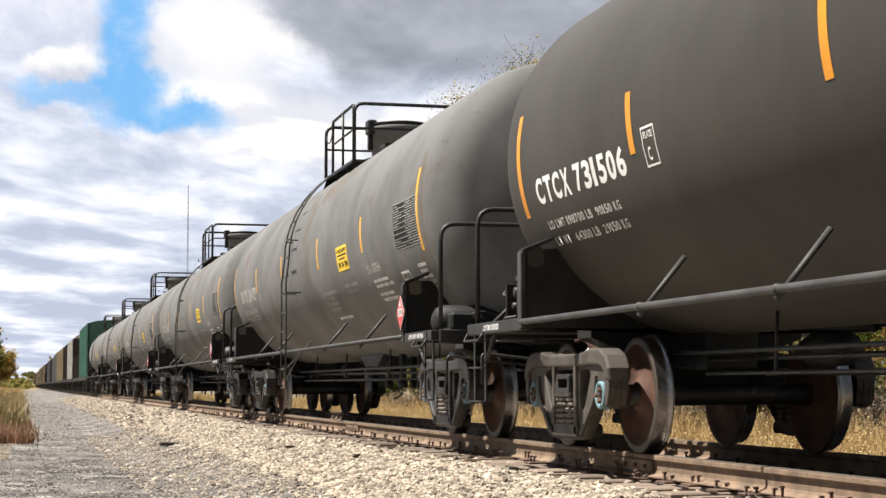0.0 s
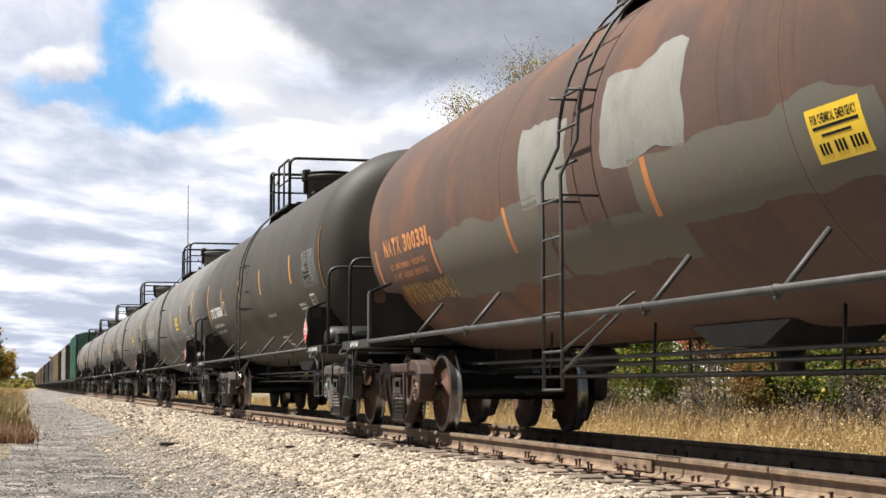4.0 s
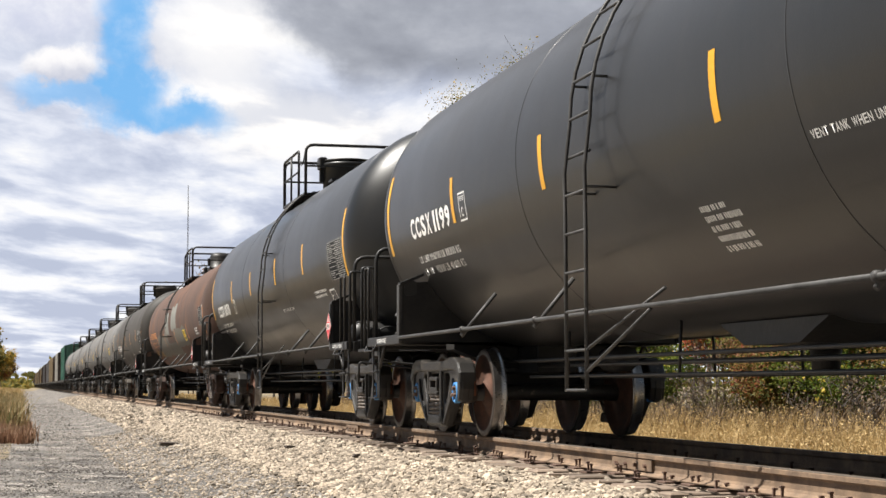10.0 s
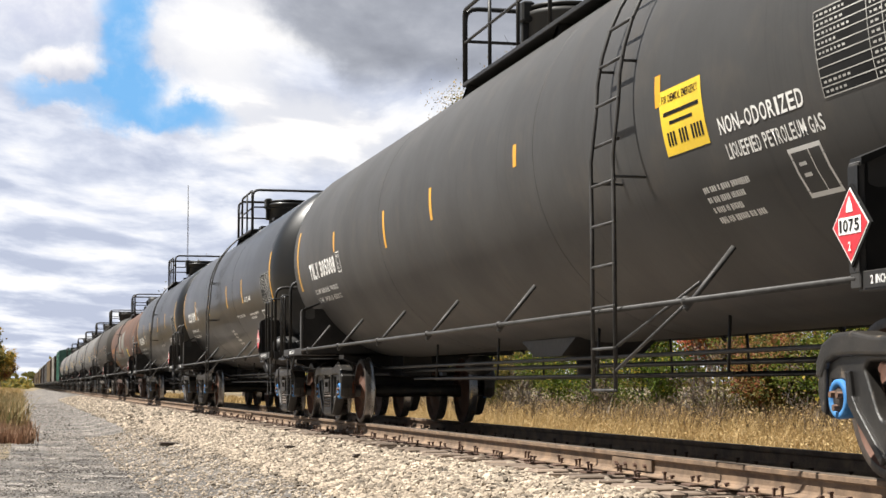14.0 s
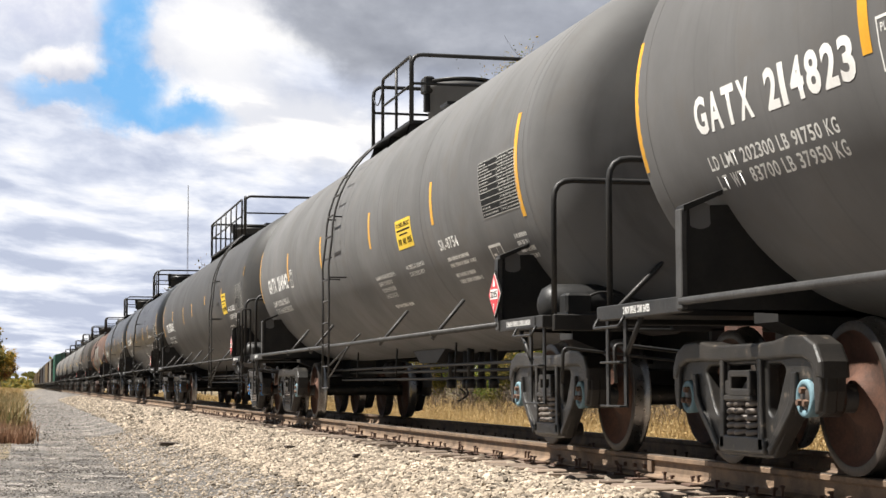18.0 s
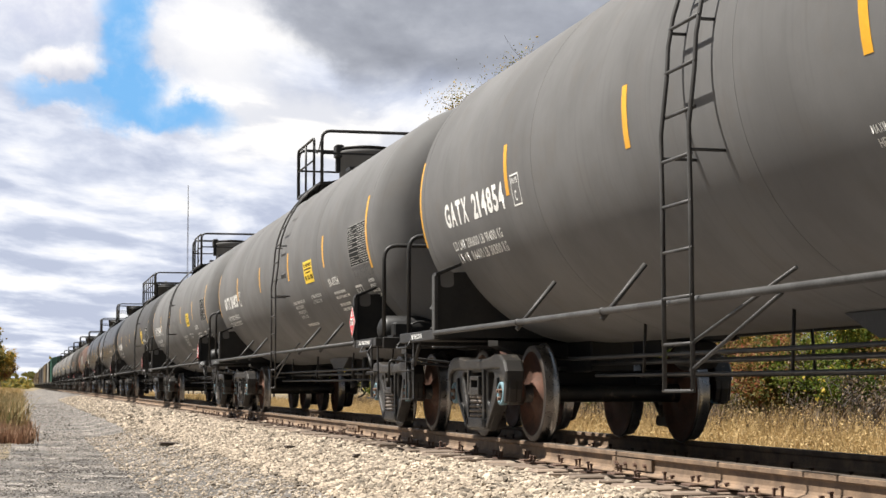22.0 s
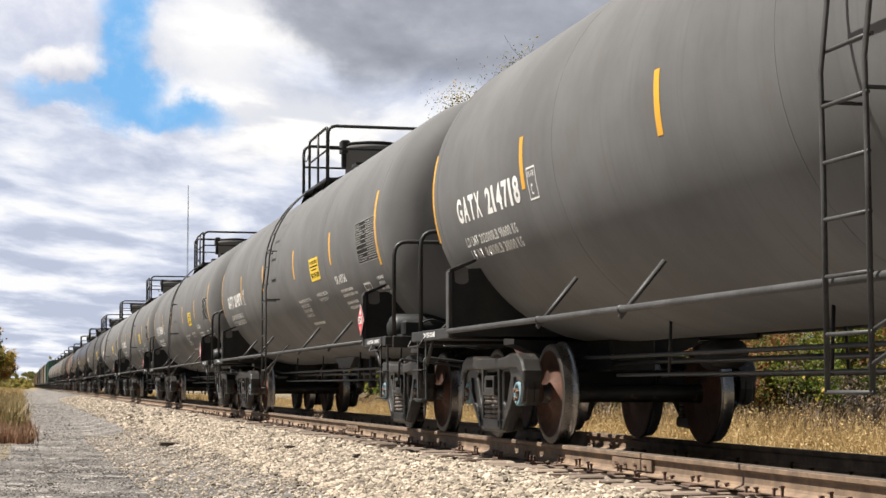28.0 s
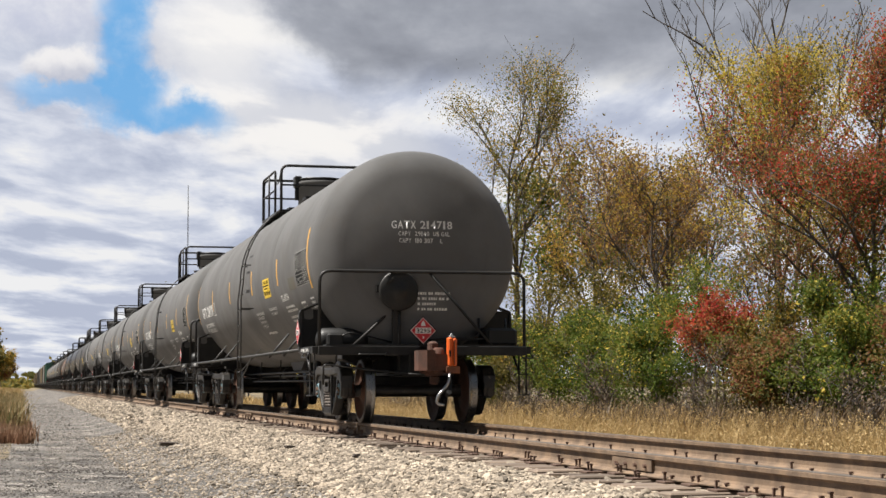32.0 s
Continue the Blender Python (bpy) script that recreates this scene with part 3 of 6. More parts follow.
def letters(text, height, width=None):
    """Stencil lettering in even condensed cells: text in the x-y plane, starting at 0, capitals of that height, filling a width."""
    cells = [ADVANCE.get(ch, 1.0) for ch in text]
    unit = (width or height * 0.62 * len(text)) / (sum(cells) - 0.16)
    verts, faces, x = [], [], 0.0
    for ch, c in zip(text, cells):
        if ch != " ":
            w = unit * (c - (0.30 if ch == "1" else 0.16))
            v, f = glyph(ch, height > 0.15)
            n = len(verts)
            verts += [(x + p * w, q * height, 0) for p, q, _ in v]
            faces += [tuple(i + n for i in k) for k in f]
        x += unit * c
    return verts, faces


def lettering(text, y, z, height, mat, parent, r, width=None, lift=0.0022):
    """Lettering on the near flank: it starts at y and runs towards the rear, its foot at height z."""
    v, f = letters(text, height, width)
    s = Shape().add([(side_x(z + b, r, lift), y - a, z + b) for a, b, _ in v], f, False)
    return part("lettering", s, mat, parent, "stencilled reporting mark and number" if height > 0.15 else "small stencilled lettering: " + text.lower(), kind="stuff" if height < 0.15 else "")


def flat_lettering(text, m, height, mat, parent, width=None):
    """Lettering on a flat plate: m sets its left foot, its local x runs along the line and y up."""
    v, f = letters(text, height, width)
    s = Shape().add([m @ Vector(p) for p in v], f, False)
    return part("lettering", s, mat, parent, "lettering: " + text.lower(), kind="stuff")


FACE_LEFT = Matrix(((0, 0, -1, 0), (-1, 0, 0, 0), (0, 1, 0, 0), (0, 0, 0, 1)))  # reads from the near side
FACE_REAR = Matrix(((1, 0, 0, 0), (0, 0, -1, 0), (0, 1, 0, 0), (0, 0, 0, 1)))  # reads from behind the train


def at(x, y, z, face):
    return Matrix.Translation((x, y, z)) @ face


def placard(parent, m, code, cls):
    """A diamond-shaped hazard placard in a frame; m faces it."""
    sq = lambda h: [(-h, 0), (0, -h), (h, 0), (0, h)]
    s = Shape().add([m @ Vector((a, b, c)) for c in (-0.01, 0.0) for a, b in sq(0.205)], [(3, 2, 1, 0), (4, 5, 6, 7), (0, 1, 5, 4), (1, 2, 6, 5), (2, 3, 7, 6), (3, 0, 4, 7)])
    board = part("placard", s, M["ink"], parent, "diamond hazard placard, red and white")
    rim = Shape().add([m @ Vector((a, b, 0.003)) for a, b in sq(0.188)], [(0, 1, 2, 3)])
    part("border", rim, M["white"], board)
    face = Shape().add([m @ Vector((a, b, 0.006)) for a, b in sq(0.176)], [(0, 1, 2, 3)])
    part("field", face, M["red"], board, "red field")
    strip = Shape().add([m @ Vector((a, b, 0.009)) for a, b in ((-0.115, -0.042), (0.115, -0.042), (0.115, 0.042), (-0.115, 0.042))], [(0, 1, 2, 3)])
    part("number_strip", strip, M["white"], board, "white strip")
    flame = Shape().add([m @ Vector((a, b, 0.009)) for a, b in ((-0.035, 0.065), (0.035, 0.065), (0.028, 0.10), (0.0, 0.145), (-0.028, 0.10))], [(0, 1, 2, 3, 4)])
    part("flame_mark", flame, M["white"], board)
    flat_lettering(code, m @ Matrix.Translation((-0.10, -0.030, 0.012)), 0.060, M["ink"], board, 0.20)
    flat_lettering(cls, m @ Matrix.Translation((-0.014, -0.125, 0.012)), 0.045, M["white"], board)


# -- meshes shared by all cars --
def wheel_mesh(side):
    """Outer-face plate, rim, tread and flange of a wheel, turned about x; side -1 is the near wheel."""
    k = -side
    prof = [(0.07, 0.0), (0.07, 0.10), (0.055, 0.125), (0.01, 0.17), (0.0, 0.26), (0.025, 0.36), (0.062, 0.395), (0.068, 0.40)]
    plate_ = Shape().lathe([(side * (0.752 + a), r) for a, r in prof], 40, "x", caps=False)
    rim_ = Shape().lathe([(side * (0.752 + a), r) for a, r in ((0.068, 0.398), (0.070, 0.405), (0.068, 0.447), (0.062, 0.4555))], 40, "x", caps=False)
    tread_ = Shape().lathe([(side * (0.752 + a), r) for a, r in ((0.062, 0.4555), (0.0, 0.457), (-0.030, 0.459), (-0.040, 0.470), (-0.050, 0.482), (-0.060, 0.482), (-0.068, 0.468))], 40, "x", caps=False)
    back = Shape().lathe([(side * (0.752 + a), r) for a, r in ((-0.068, 0.468), (-0.070, 0.40), (-0.03, 0.36), (-0.05, 0.26), (-0.06, 0.15), (-0.09, 0.11), (-0.09, 0.0))], 40, "x", caps=False)
    return [fix_normals(s.mesh(n, m)) for s, n, m in ((plate_, "wheel_plate", M["wheel"]), (rim_, "rim", M["rim"]), (tread_, "tread", M["tread"]), (back, "wheel_back", M["wheel"]))]


WHEELS = {side: wheel_mesh(side) for side in (-1, 1)}
AXLE = fix_normals(Shape().lathe([(-1.02, 0.075), (-0.70, 0.095), (-0.5, 0.085), (0, 0.08), (0.5, 0.085), (0.70, 0.095), (1.02, 0.075)], 16, "x").mesh("axle", M["dusty"]))


def cap_meshes(mat):
    ring = Shape().lathe([(-1.03, 0.104), (-1.11, 0.112), (-1.128, 0.110), (-1.134, 0.098), (-1.130, 0.076), (-1.118, 0.070)], 28, "x", caps=False)
    hub = Shape().lathe([(-1.116, 0.076), (-1.118, 0.062), (-1.130, 0.050), (-1.133, 0.0)], 20, "x", caps=False)
    out = [fix_normals(ring.mesh("bearing_cap", mat)), fix_normals(hub.mesh("cap_hub", M["rim"]))]
    for k in range(3):
        a = 2 * pi * k / 3
        b = Shape().lathe([(-1.122, 0.021), (-1.156, 0.019)], 6, "x", (0, 0.048 * cos(a), 0.048 * sin(a)), True)
        out.append(fix_normals(b.mesh("bolt", M["spike"])))
    return out


CAPS = {k: cap_meshes(M[k]) for k in ("cap_blue", "cap_pale", "cap_rust")}


def casting(loops, x0, x1, bevel=0.014):
    """A cast plate in the y-z plane with rounded edges: the first loop is its outline, the others are its windows."""
    cu = bpy.data.curves.new("casting", "CURVE")
    cu.dimensions, cu.fill_mode = "2D", "BOTH"
    cu.extrude, cu.bevel_depth, cu.bevel_resolution = (x1 - x0) / 2 - bevel, bevel, 2
    for loop in loops:
        sp = cu.splines.new("POLY")
        sp.points.add(len(loop) - 1)
        for p, (y, z) in zip(sp.points, loop):
            p.co = (y, z, 0, 1)
        sp.use_cyclic_u = True
    ob = bpy.data.objects.new("casting", cu)
    scene.collection.objects.link(ob)
    bpy.context.view_layer.update()
    me = bpy.data.meshes.new_from_object(ob.evaluated_get(bpy.context.evaluated_depsgraph_get()))
    bpy.data.objects.remove(ob)
    verts = [((x0 + x1) / 2 + v.co.z, v.co.x, v.co.y) for v in me.vertices]
    faces = [tuple(p.vertices) for p in me.polygons]
    bpy.data.meshes.remove(me)
    return verts, faces


def rounded(loop, r, n=4):
    """A closed loop with its corners rounded."""
    out = []
    for i, p in enumerate(loop):
        p, a, c = Vector(p), Vector(loop[i - 1]), Vector(loop[(i + 1) % len(loop)])
        l = min(r, (a - p).length * 0.45, (c - p).length * 0.45)
        u, w = p + (a - p).normalized() * l, p + (c - p).normalized() * l
        out += [tuple(u * (1 - t) ** 2 + p * 2 * t * (1 - t) + w * t * t) for t in [q / n for q in range(n + 1)]]
    return out


def mirrored(half):
    return half + [(-y, z) for y, z in half[::-1]]


def side_frame_mesh():
    """A cast truck side frame in the y-z plane: arched top member, tapering side windows, open bolster window, pedestal jaws."""
    s = Shape()
    outline = mirrored([(0.28, 0.765), (0.48, 0.772), (0.70, 0.80), (0.90, 0.795), (1.03, 0.745), (1.095, 0.66), (1.105, 0.50), (1.075, 0.39), (1.04, 0.375), (1.02, 0.46), (1.005, 0.575),
                        (0.785, 0.575), (0.765, 0.45), (0.725, 0.40), (0.62, 0.325), (0.49, 0.20), (0.41, 0.115), (0.30, 0.105)])
    window = rounded([(0.335, 0.68), (0.57, 0.68), (0.635, 0.63), (0.50, 0.39), (0.43, 0.315), (0.335, 0.36)], 0.06)
    middle = rounded([(-0.265, 0.21), (0.265, 0.21), (0.265, 0.68), (-0.265, 0.68)], 0.03)
    s.add(*casting([outline, middle, window, [(-y, z) for y, z in window[::-1]]], -1.10, -1.01, 0.018), True)
    # the deep top member and the lips of jaws, columns and spring seat
    top = mirrored([(0.28, 0.768), (0.48, 0.776), (0.70, 0.806), (0.90, 0.80), (1.035, 0.75), (1.10, 0.66), (1.105, 0.60), (1.07, 0.60), (1.01, 0.68), (0.90, 0.715), (0.66, 0.72), (0.45, 0.712), (0.28, 0.71)])
    s.add(*casting([top], -1.135, -0.94, 0.026), True)
    for k in (-1, 1):
        jaw = [(k * 1.03, 0.64), (k * 1.10, 0.62), (k * 1.105, 0.50), (k * 1.07, 0.395), (k * 1.045, 0.385), (k * 1.035, 0.50)]
        s.add(*casting([jaw[::k]], -1.125, -0.96, 0.012), True)
        lip = [(k * 0.745, 0.60), (k * 0.78, 0.60), (k * 0.76, 0.44), (k * 0.70, 0.375), (k * 0.50, 0.205), (k * 0.41, 0.125), (k * 0.39, 0.15), (k * 0.50, 0.25), (k * 0.66, 0.395), (k * 0.72, 0.47)]
        s.add(*casting([lip[::k]], -1.125, -1.0, 0.010), True)
        s.add(*casting([[(k * 0.268, 0.69), (k * 0.305, 0.69), (k * 0.308, 0.40), (k * 0.325, 0.14), (k * 0.268, 0.14)][::k]], -1.13, -0.93, 0.010), True)
    s.add(*casting([rounded([(-0.34, 0.125), (0.34, 0.125), (0.33, 0.205), (-0.33, 0.205)], 0.03)], -1.13, -0.90, 0.015), True)
    s.v = [(x - 0.01, y, z) for x, y, z in s.v]
    return s


def springs_mesh():
    s = Shape()
    for cx, cy in ((-1.055, -0.135), (-1.055, 0.045), (-1.055, 0.155), (-0.95, -0.09), (-0.95, 0.09)):
        n = 5
        path = [(cx + 0.082 * cos(a), cy + 0.082 * sin(a), 0.215 + 0.225 * a / (2 * pi * n)) for a in [i * 2 * pi / 12 for i in range(12 * n + 1)]]
        s.tube(path, 0.019, 6)
    return s


def bolster_end_mesh():
    s = Shape().box(-1.0, -0.5, -0.21, 0.21, 0.455, 0.62, bevel=0.015)
    s.box(-1.16, -0.95, -0.215, 0.215, 0.435, 0.475, bevel=0.01)
    s.add(*casting([rounded([(-0.20, 0.475), (0.13, 0.475), (0.13, 0.62), (-0.20, 0.62)], 0.02), rounded([(-0.165, 0.505), (0.095, 0.505), (0.095, 0.595), (-0.165, 0.595)], 0.015)], -1.16, -1.0, 0.008), True)
    s.prism([(-0.10, 0.505), (0.04, 0.505), (-0.04, 0.56), (-0.09, 0.56)], -1.11, -1.0)
    s.box(-1.14, -1.0, 0.135, 0.235, 0.47, 0.57, bevel=0.012)
    return s


FRAME_SHAPE = side_frame_mesh()
FRAME_MESH = {k: fix_normals(FRAME_SHAPE.mesh("side_frame", M[k])) for k in ("dusty", "tan_steel", "red_steel")}
SPRING_MESH = fix_normals(springs_mesh().mesh("spring_nest", M["spring"]))
BOLSTER_MESH = fix_normals(bolster_end_mesh().mesh("bolster_end", M["dusty"]))
BAR_MESH = fix_normals(Shape().box(-0.85, 0.85, -0.16, 0.16, 0.46, 0.68, bevel=0.02).mesh("truck_bolster", M["under"]))
ADAPT_MESH = {k: fix_normals(Shape().box(-1.09, -0.92, -0.12, 0.12, 0.555, 0.61, bevel=0.01).add(*casting([[(0.135 * cos(q), R_WHEEL + 0.135 * sin(q)) for q in [radians(w) for w in range(-10, 191, 20)]] + [(0.10 * cos(q), R_WHEEL + 0.10 * sin(q)) for q in [radians(w) for w in range(190, -11, -20)]]], -1.10, -0.93, 0.006)).mesh("bearing_adapter", M[m]))
              for k, m in (("cap_blue", "adapter"), ("cap_pale", "coupler"), ("cap_rust", "cap_rust"))}
BEARING_MESH = fix_normals(Shape().lathe([(-0.90, 0.09), (-0.91, 0.108), (-1.05, 0.108), (-1.06, 0.09)], 20, "x").mesh("roller_bearing", M["rim"]))
SHOE_MESH = fix_normals(Shape().prism([(0.50, 0.25), (0.55, 0.25), (0.60, 0.62), (0.52, 0.66)], -0.82, -0.70).box(-0.70, 0.70, 0.42, 0.50, 0.36, 0.46, bevel=0.01).mesh("brake_beam", M["under"]))
WHEELSET_MESH = fix_normals(Shape().lathe([(-1.0, 0.07), (-0.82, 0.08), (-0.815, 0.455), (-0.75, 0.457), (-0.70, 0.48), (-0.68, 0.46), (-0.66, 0.09), (0.66, 0.09), (0.68, 0.46), (0.70, 0.48), (0.75, 0.457), (0.815, 0.455), (0.82, 0.08), (1.0, 0.07)], 28, "x").mesh("wheelset", M["rim"]))


def frame_stencil():
    """Worn white marks along the sloping member of a side frame."""
    rg, s = random.Random(6), Shape()
    q = 0.0
    while q < 1.0:
        l = rg.uniform(0.03, 0.06)
        y, z = 0.645 - 0.20 * q, 0.355 - 0.185 * q
        d, n = Vector((-0.73, -0.68)) * l * 0.30, Vector((0.68, -0.73)) * 0.017
        s.add([(-1.1135, y + i.x, z + i.y) for i in (-n, d - n, d + n, n)], [(0, 1, 2, 3)])
        q += l + rg.choice((0.02, 0.02, 0.06))
    return fix_normals(s.mesh("stencil_marks", M["faded"]))


STENCIL_MESH = frame_stencil()
FLIP = pose(0, 0, 0, 0, 0, 180)


def add_truck(car, y, caps, plain=False, cast="dusty"):
    """A two-axle truck under a car at y: side frames, springs, brake beams, bearings; the axles turn. A plain one has frames and wheelsets alone."""
    for m in (Matrix.Translation((0, y, 0)), Matrix.Translation((0, y, 0)) @ FLIP):
        near = m[0][0] > 0
        frame_ = part("side_frame", FRAME_MESH[cast], None, car, "" if plain else {"dusty": "black cast-steel truck side frame", "tan_steel": "tan dust-covered truck side frame", "red_steel": "rusty red-brown truck side frame"}[cast], m)
        if plain:
            continue
        part("spring_nest", SPRING_MESH, None, frame_)
        part("bolster_end", BOLSTER_MESH, None, frame_)
        if not near:
            continue
        part("stencil_marks", STENCIL_MESH, None, frame_, "rubbed white stencil marks")
        part("brake_beam", SHOE_MESH, None, frame_)
        for k in (-0.889, 0.889):
            part("bearing_adapter", ADAPT_MESH[caps], None, frame_, m=Matrix.Translation((0, k, 0)))
            part("roller_bearing", BEARING_MESH, None, frame_, m=Matrix.Translation((0, k, R_WHEEL)))
    part("truck_bolster", BAR_MESH, None, car, m=Matrix.Translation((0, y, 0)))
    for k in (-0.889, 0.889):
        put = Matrix.Translation((0, y + k, R_WHEEL))
        if plain:
            AXLES.append((part("wheelset", WHEELSET_MESH, None, car, m=put), y + k))
            continue
        axle = part("axle", AXLE, None, car, "wheelset on a rusty axle", put)
        for side in (-1, 1):
            for me in WHEELS[side]:
                part(me.name, me, None, axle)
        for me in CAPS[caps]:
            part(me.name, me, None, axle)
        part("bearing_cap", CAPS[caps][0], None, axle, m=FLIP)
        AXLES.append((axle, y + k))


def head_profile(r, half, kind, inner=0.0):
    """Outline of one tank end, from the shell to the axis: dished with a tight knuckle, or elliptical."""
    if kind == "dished":
        k = 0.46
        prof = [(half + k * sin(a), r - k + k * cos(a)) for a in [i * pi / 2 / 8 * 0.93 for i in range(9)]]
        y0, r0 = prof[-1]
        return prof + [(y0 + 0.13 * (1 - (q / r0) ** 2), q) for q in [r0 * (1 - i / 7) for i in range(1, 8)]]
    return [(half + r * 0.5 * sin(a), r * cos(a)) for a in [i * pi / 2 / 16 for i in range(17)]]


def tank_car(spec):
    """One tank car. spec holds its sizes, paint, lettering and fittings; y runs towards the front of the train."""
    global TANK_Z
    r, b, half = spec["r"], spec["trucks"] / 2, spec["half"]
    TANK_Z = spec.get("tank_z", 2.46)
    end, rear = b + 1.40, spec.get("rear", 0.28)
    car = thing("tank_car", spec["label"], "tank car", "tank cars of the train", Matrix.Translation((0, spec["y"], 0)))
    paint, caps = M[spec["paint"]], spec.get("caps", "cap_pale")
    prof = head_profile(r, spec.get("half_front", half), spec["head"])
    prof = [(-a, q) for a, q in head_profile(r, half, spec["head"])[::-1]] + [(-half * 0.5, r), (0, r), (half * 0.5, r)] + prof
    prof = [(a, max(q, 0.0)) for a, q in prof]
    part("tank", Shape().lathe(prof, 96, "y", (0, 0, TANK_Z)), paint, car, spec.get("tank_label", ""))
    for sy in spec.get("seams", (-half + 0.05, -half * 0.33, half * 0.33, half - 0.05)):
        part("weld_seam", Shape().lathe([(sy - 0.006, r - 0.01), (sy - 0.006, r + 0.002), (sy + 0.006, r + 0.002), (sy + 0.006, r - 0.01)], 96, "y", (0, 0, TANK_Z)), paint, car)
    if not spec.get("detail", True):
        part("walkway_rail", Shape().tube([(-0.95, 1.0, 3.7), (-0.95, 1.0, 4.6), (-0.95, -1.3, 4.6), (-0.95, -1.3, 3.7)], 0.03, 6, bend=0.12).tube([(-0.95, 1.0, 4.6), (0.95, 1.0, 4.6)], 0.03, 6).tube([(-0.95, -1.3, 4.6), (0.95, -1.3, 4.6)], 0.03, 6), M["under"], car)
        part("manway", Shape().lathe([(3.9, 0.45), (4.45, 0.45), (4.5, 0.4), (4.5, 0)], 20, "z", (0, -0.1, 0)), M["under"], car)
    else:
        top_gear(car, spec, r)
        ladder(car, spec, r)
    # end frames: stub sill, bolster, saddle plate, end beam, rails and steps
    for k in (-1, 1):
        part("stub_sill", Shape().box(-0.22, 0.22, k * (b - 0.9), k * (end + 0.05), 0.66, 1.0, bevel=0.015), M["under"], car)
        part("body_bolster", Shape().prism([(-0.95, 1.0), (-0.95, 0.93), (-0.4, 0.72), (0.4, 0.72), (0.95, 0.93), (0.95, 1.0)], k * b - 0.18, k * b + 0.18, "y"), M["under"], car)
        sy = k * (b + (rear if k < 0 else spec.get("saddle", -0.32)))
        arc = [(r * sin(a), TANK_Z - r * cos(a)) for a in [radians(q) for q in range(-58, 59, 4)]]
        s = Shape().prism([(-1.60, 1.0), (-1.60, 1.60), (-1.56, 1.64)] + arc + [(1.56, 1.64), (1.60, 1.60), (1.60, 1.0)], sy - 0.012, sy + 0.012, "y")
        slot = [(-1.475 + 0.07 * cos(a), 1.585 + (0.05 if sin(a) > 0 else -0.05) + 0.035 * sin(a)) for a in [i * 2 * pi / 16 for i in range(16)]]
        sad = part("saddle_plate", s, M["under"], car, "black saddle plate under the tank end")
        part("lifting_slot", Shape().prism(slot, sy - 0.016, sy + 0.016, "y"), paint, sad, "grey lifting slot")
        for x in (-1, 1):
            part("flange", Shape().box(x * 1.575, x * 1.615, sy - 0.05, sy + 0.05, 1.0, 1.62, bevel=0.006), M["pipe" if x < 0 else "under"], sad)
            part("flange", Shape().prism([(x * 1.60, 1.60), (x * 1.60, 1.64), (x * 1.34, 1.745), (x * 1.34, 1.715)], sy - 0.06, sy + 0.06, "y"), M["under"], sad)
        part("end_beam", Shape().box(-1.52, 1.52, k * (end - 0.02), k * (end + 0.05), 0.96, 1.09, bevel=0.008), M["under"], car)
        part("platform", Shape().box(-1.5, 1.5, k * (end - 0.75), k * (end - 0.03), 1.0, 1.03), M["under"], car, "black end platform grating")
        for x in (-1, 1):
            part("side_sill", Shape().box(x * 1.52, x * 1.60, k * min(abs(sy), end), k * end, 0.985, 1.085, bevel=0.006), M["under"], car)
            st = Shape()
            for q in (0.10, 0.46):
                st.box(x * 1.545, x * 1.56, k * (end - q) - 0.026, k * (end - q) + 0.026, 0.385, 1.0)
            for z in (0.40, 0.70):
                st.box(x * 1.55, x * 1.61, k * (end - 0.08), k * (end - 0.48), z - 0.015, z, bevel=0.004)
            st.tube([(x * 1.55, k * (end - 0.46), 0.74), (x * 1.55, k * (end - 0.78), 1.0)], 0.02, 6)
            part("sill_step", st, M["under"], car)
            hh = Shape().tube([(x * 1.62, k * (end - 0.62), 1.0), (x * 1.66, k * (end - 0.62), 0.93), (x * 1.66, k * (end - 0.10), 0.93), (x * 1.62, k * (end - 0.10), 1.0)], 0.011, 6, bend=0.03)
            part("grab_iron", hh, M["under"], car)
        hr = Shape().tube([(-1.50, k * end, 1.05), (-1.50, k * end, 2.15), (1.50, k * end, 2.15), (1.50, k * end, 1.05)], 0.024, 8, bend=0.16)
        part("end_handrail", hr, M["under"], car)
        part("rail_brace", Shape().tube([(-1.05, k * (end - 0.02), 1.06), (-0.25, k * (half + 0.35), 1.75)], 0.022, 6).tube([(1.05, k * (end - 0.02), 1.06), (0.1, k * (end - 0.02), 2.14)], 0.022, 6), M["under"], car)
        if spec.get("hoops"):
            a, c, e = (end - 0.50, end - 0.22, end + 0.02) if k < 0 else (end + 0.02, end + 0.24, end + 0.55)
            part("grab_hoop", Shape().tube([(-1.585, k * a, 1.0), (-1.585, k * a, 1.92), (-1.585, k * c, 1.92), (-1.585, k * c, 1.0)], 0.016, 6, bend=0.05), M["under"], car)
            part("grab_hoop", Shape().tube([(-1.56, k * e, 0.95), (-1.56, k * e, 1.96), (-1.41, k * e, 1.96), (-1.41, k * e, 0.95)], 0.018, 6, bend=0.04), M["under"], car)
            if k > 0:
                part("hoop_step", Shape().box(-1.60, -1.38, end, end + 0.58, 0.94, 0.97), M["under"], car)
        coupler(car, k, end, spec)
    part("end_stencil_plate", Shape().box(-1.606, -1.601, -end + 0.18, -end + 1.05, 1.0, 1.075), M["under"], car)
    flat_lettering("2 INCH TREAD COND SHOES", at(-1.608, -end + 0.98, 1.018, FACE_LEFT), 0.042, M["white"], car, 0.68)
    flat_lettering("2 INCH TREAD COND SHOES", at(-1.603, end - 0.55, 1.012, FACE_LEFT), 0.050, M["white"], car, 0.5)
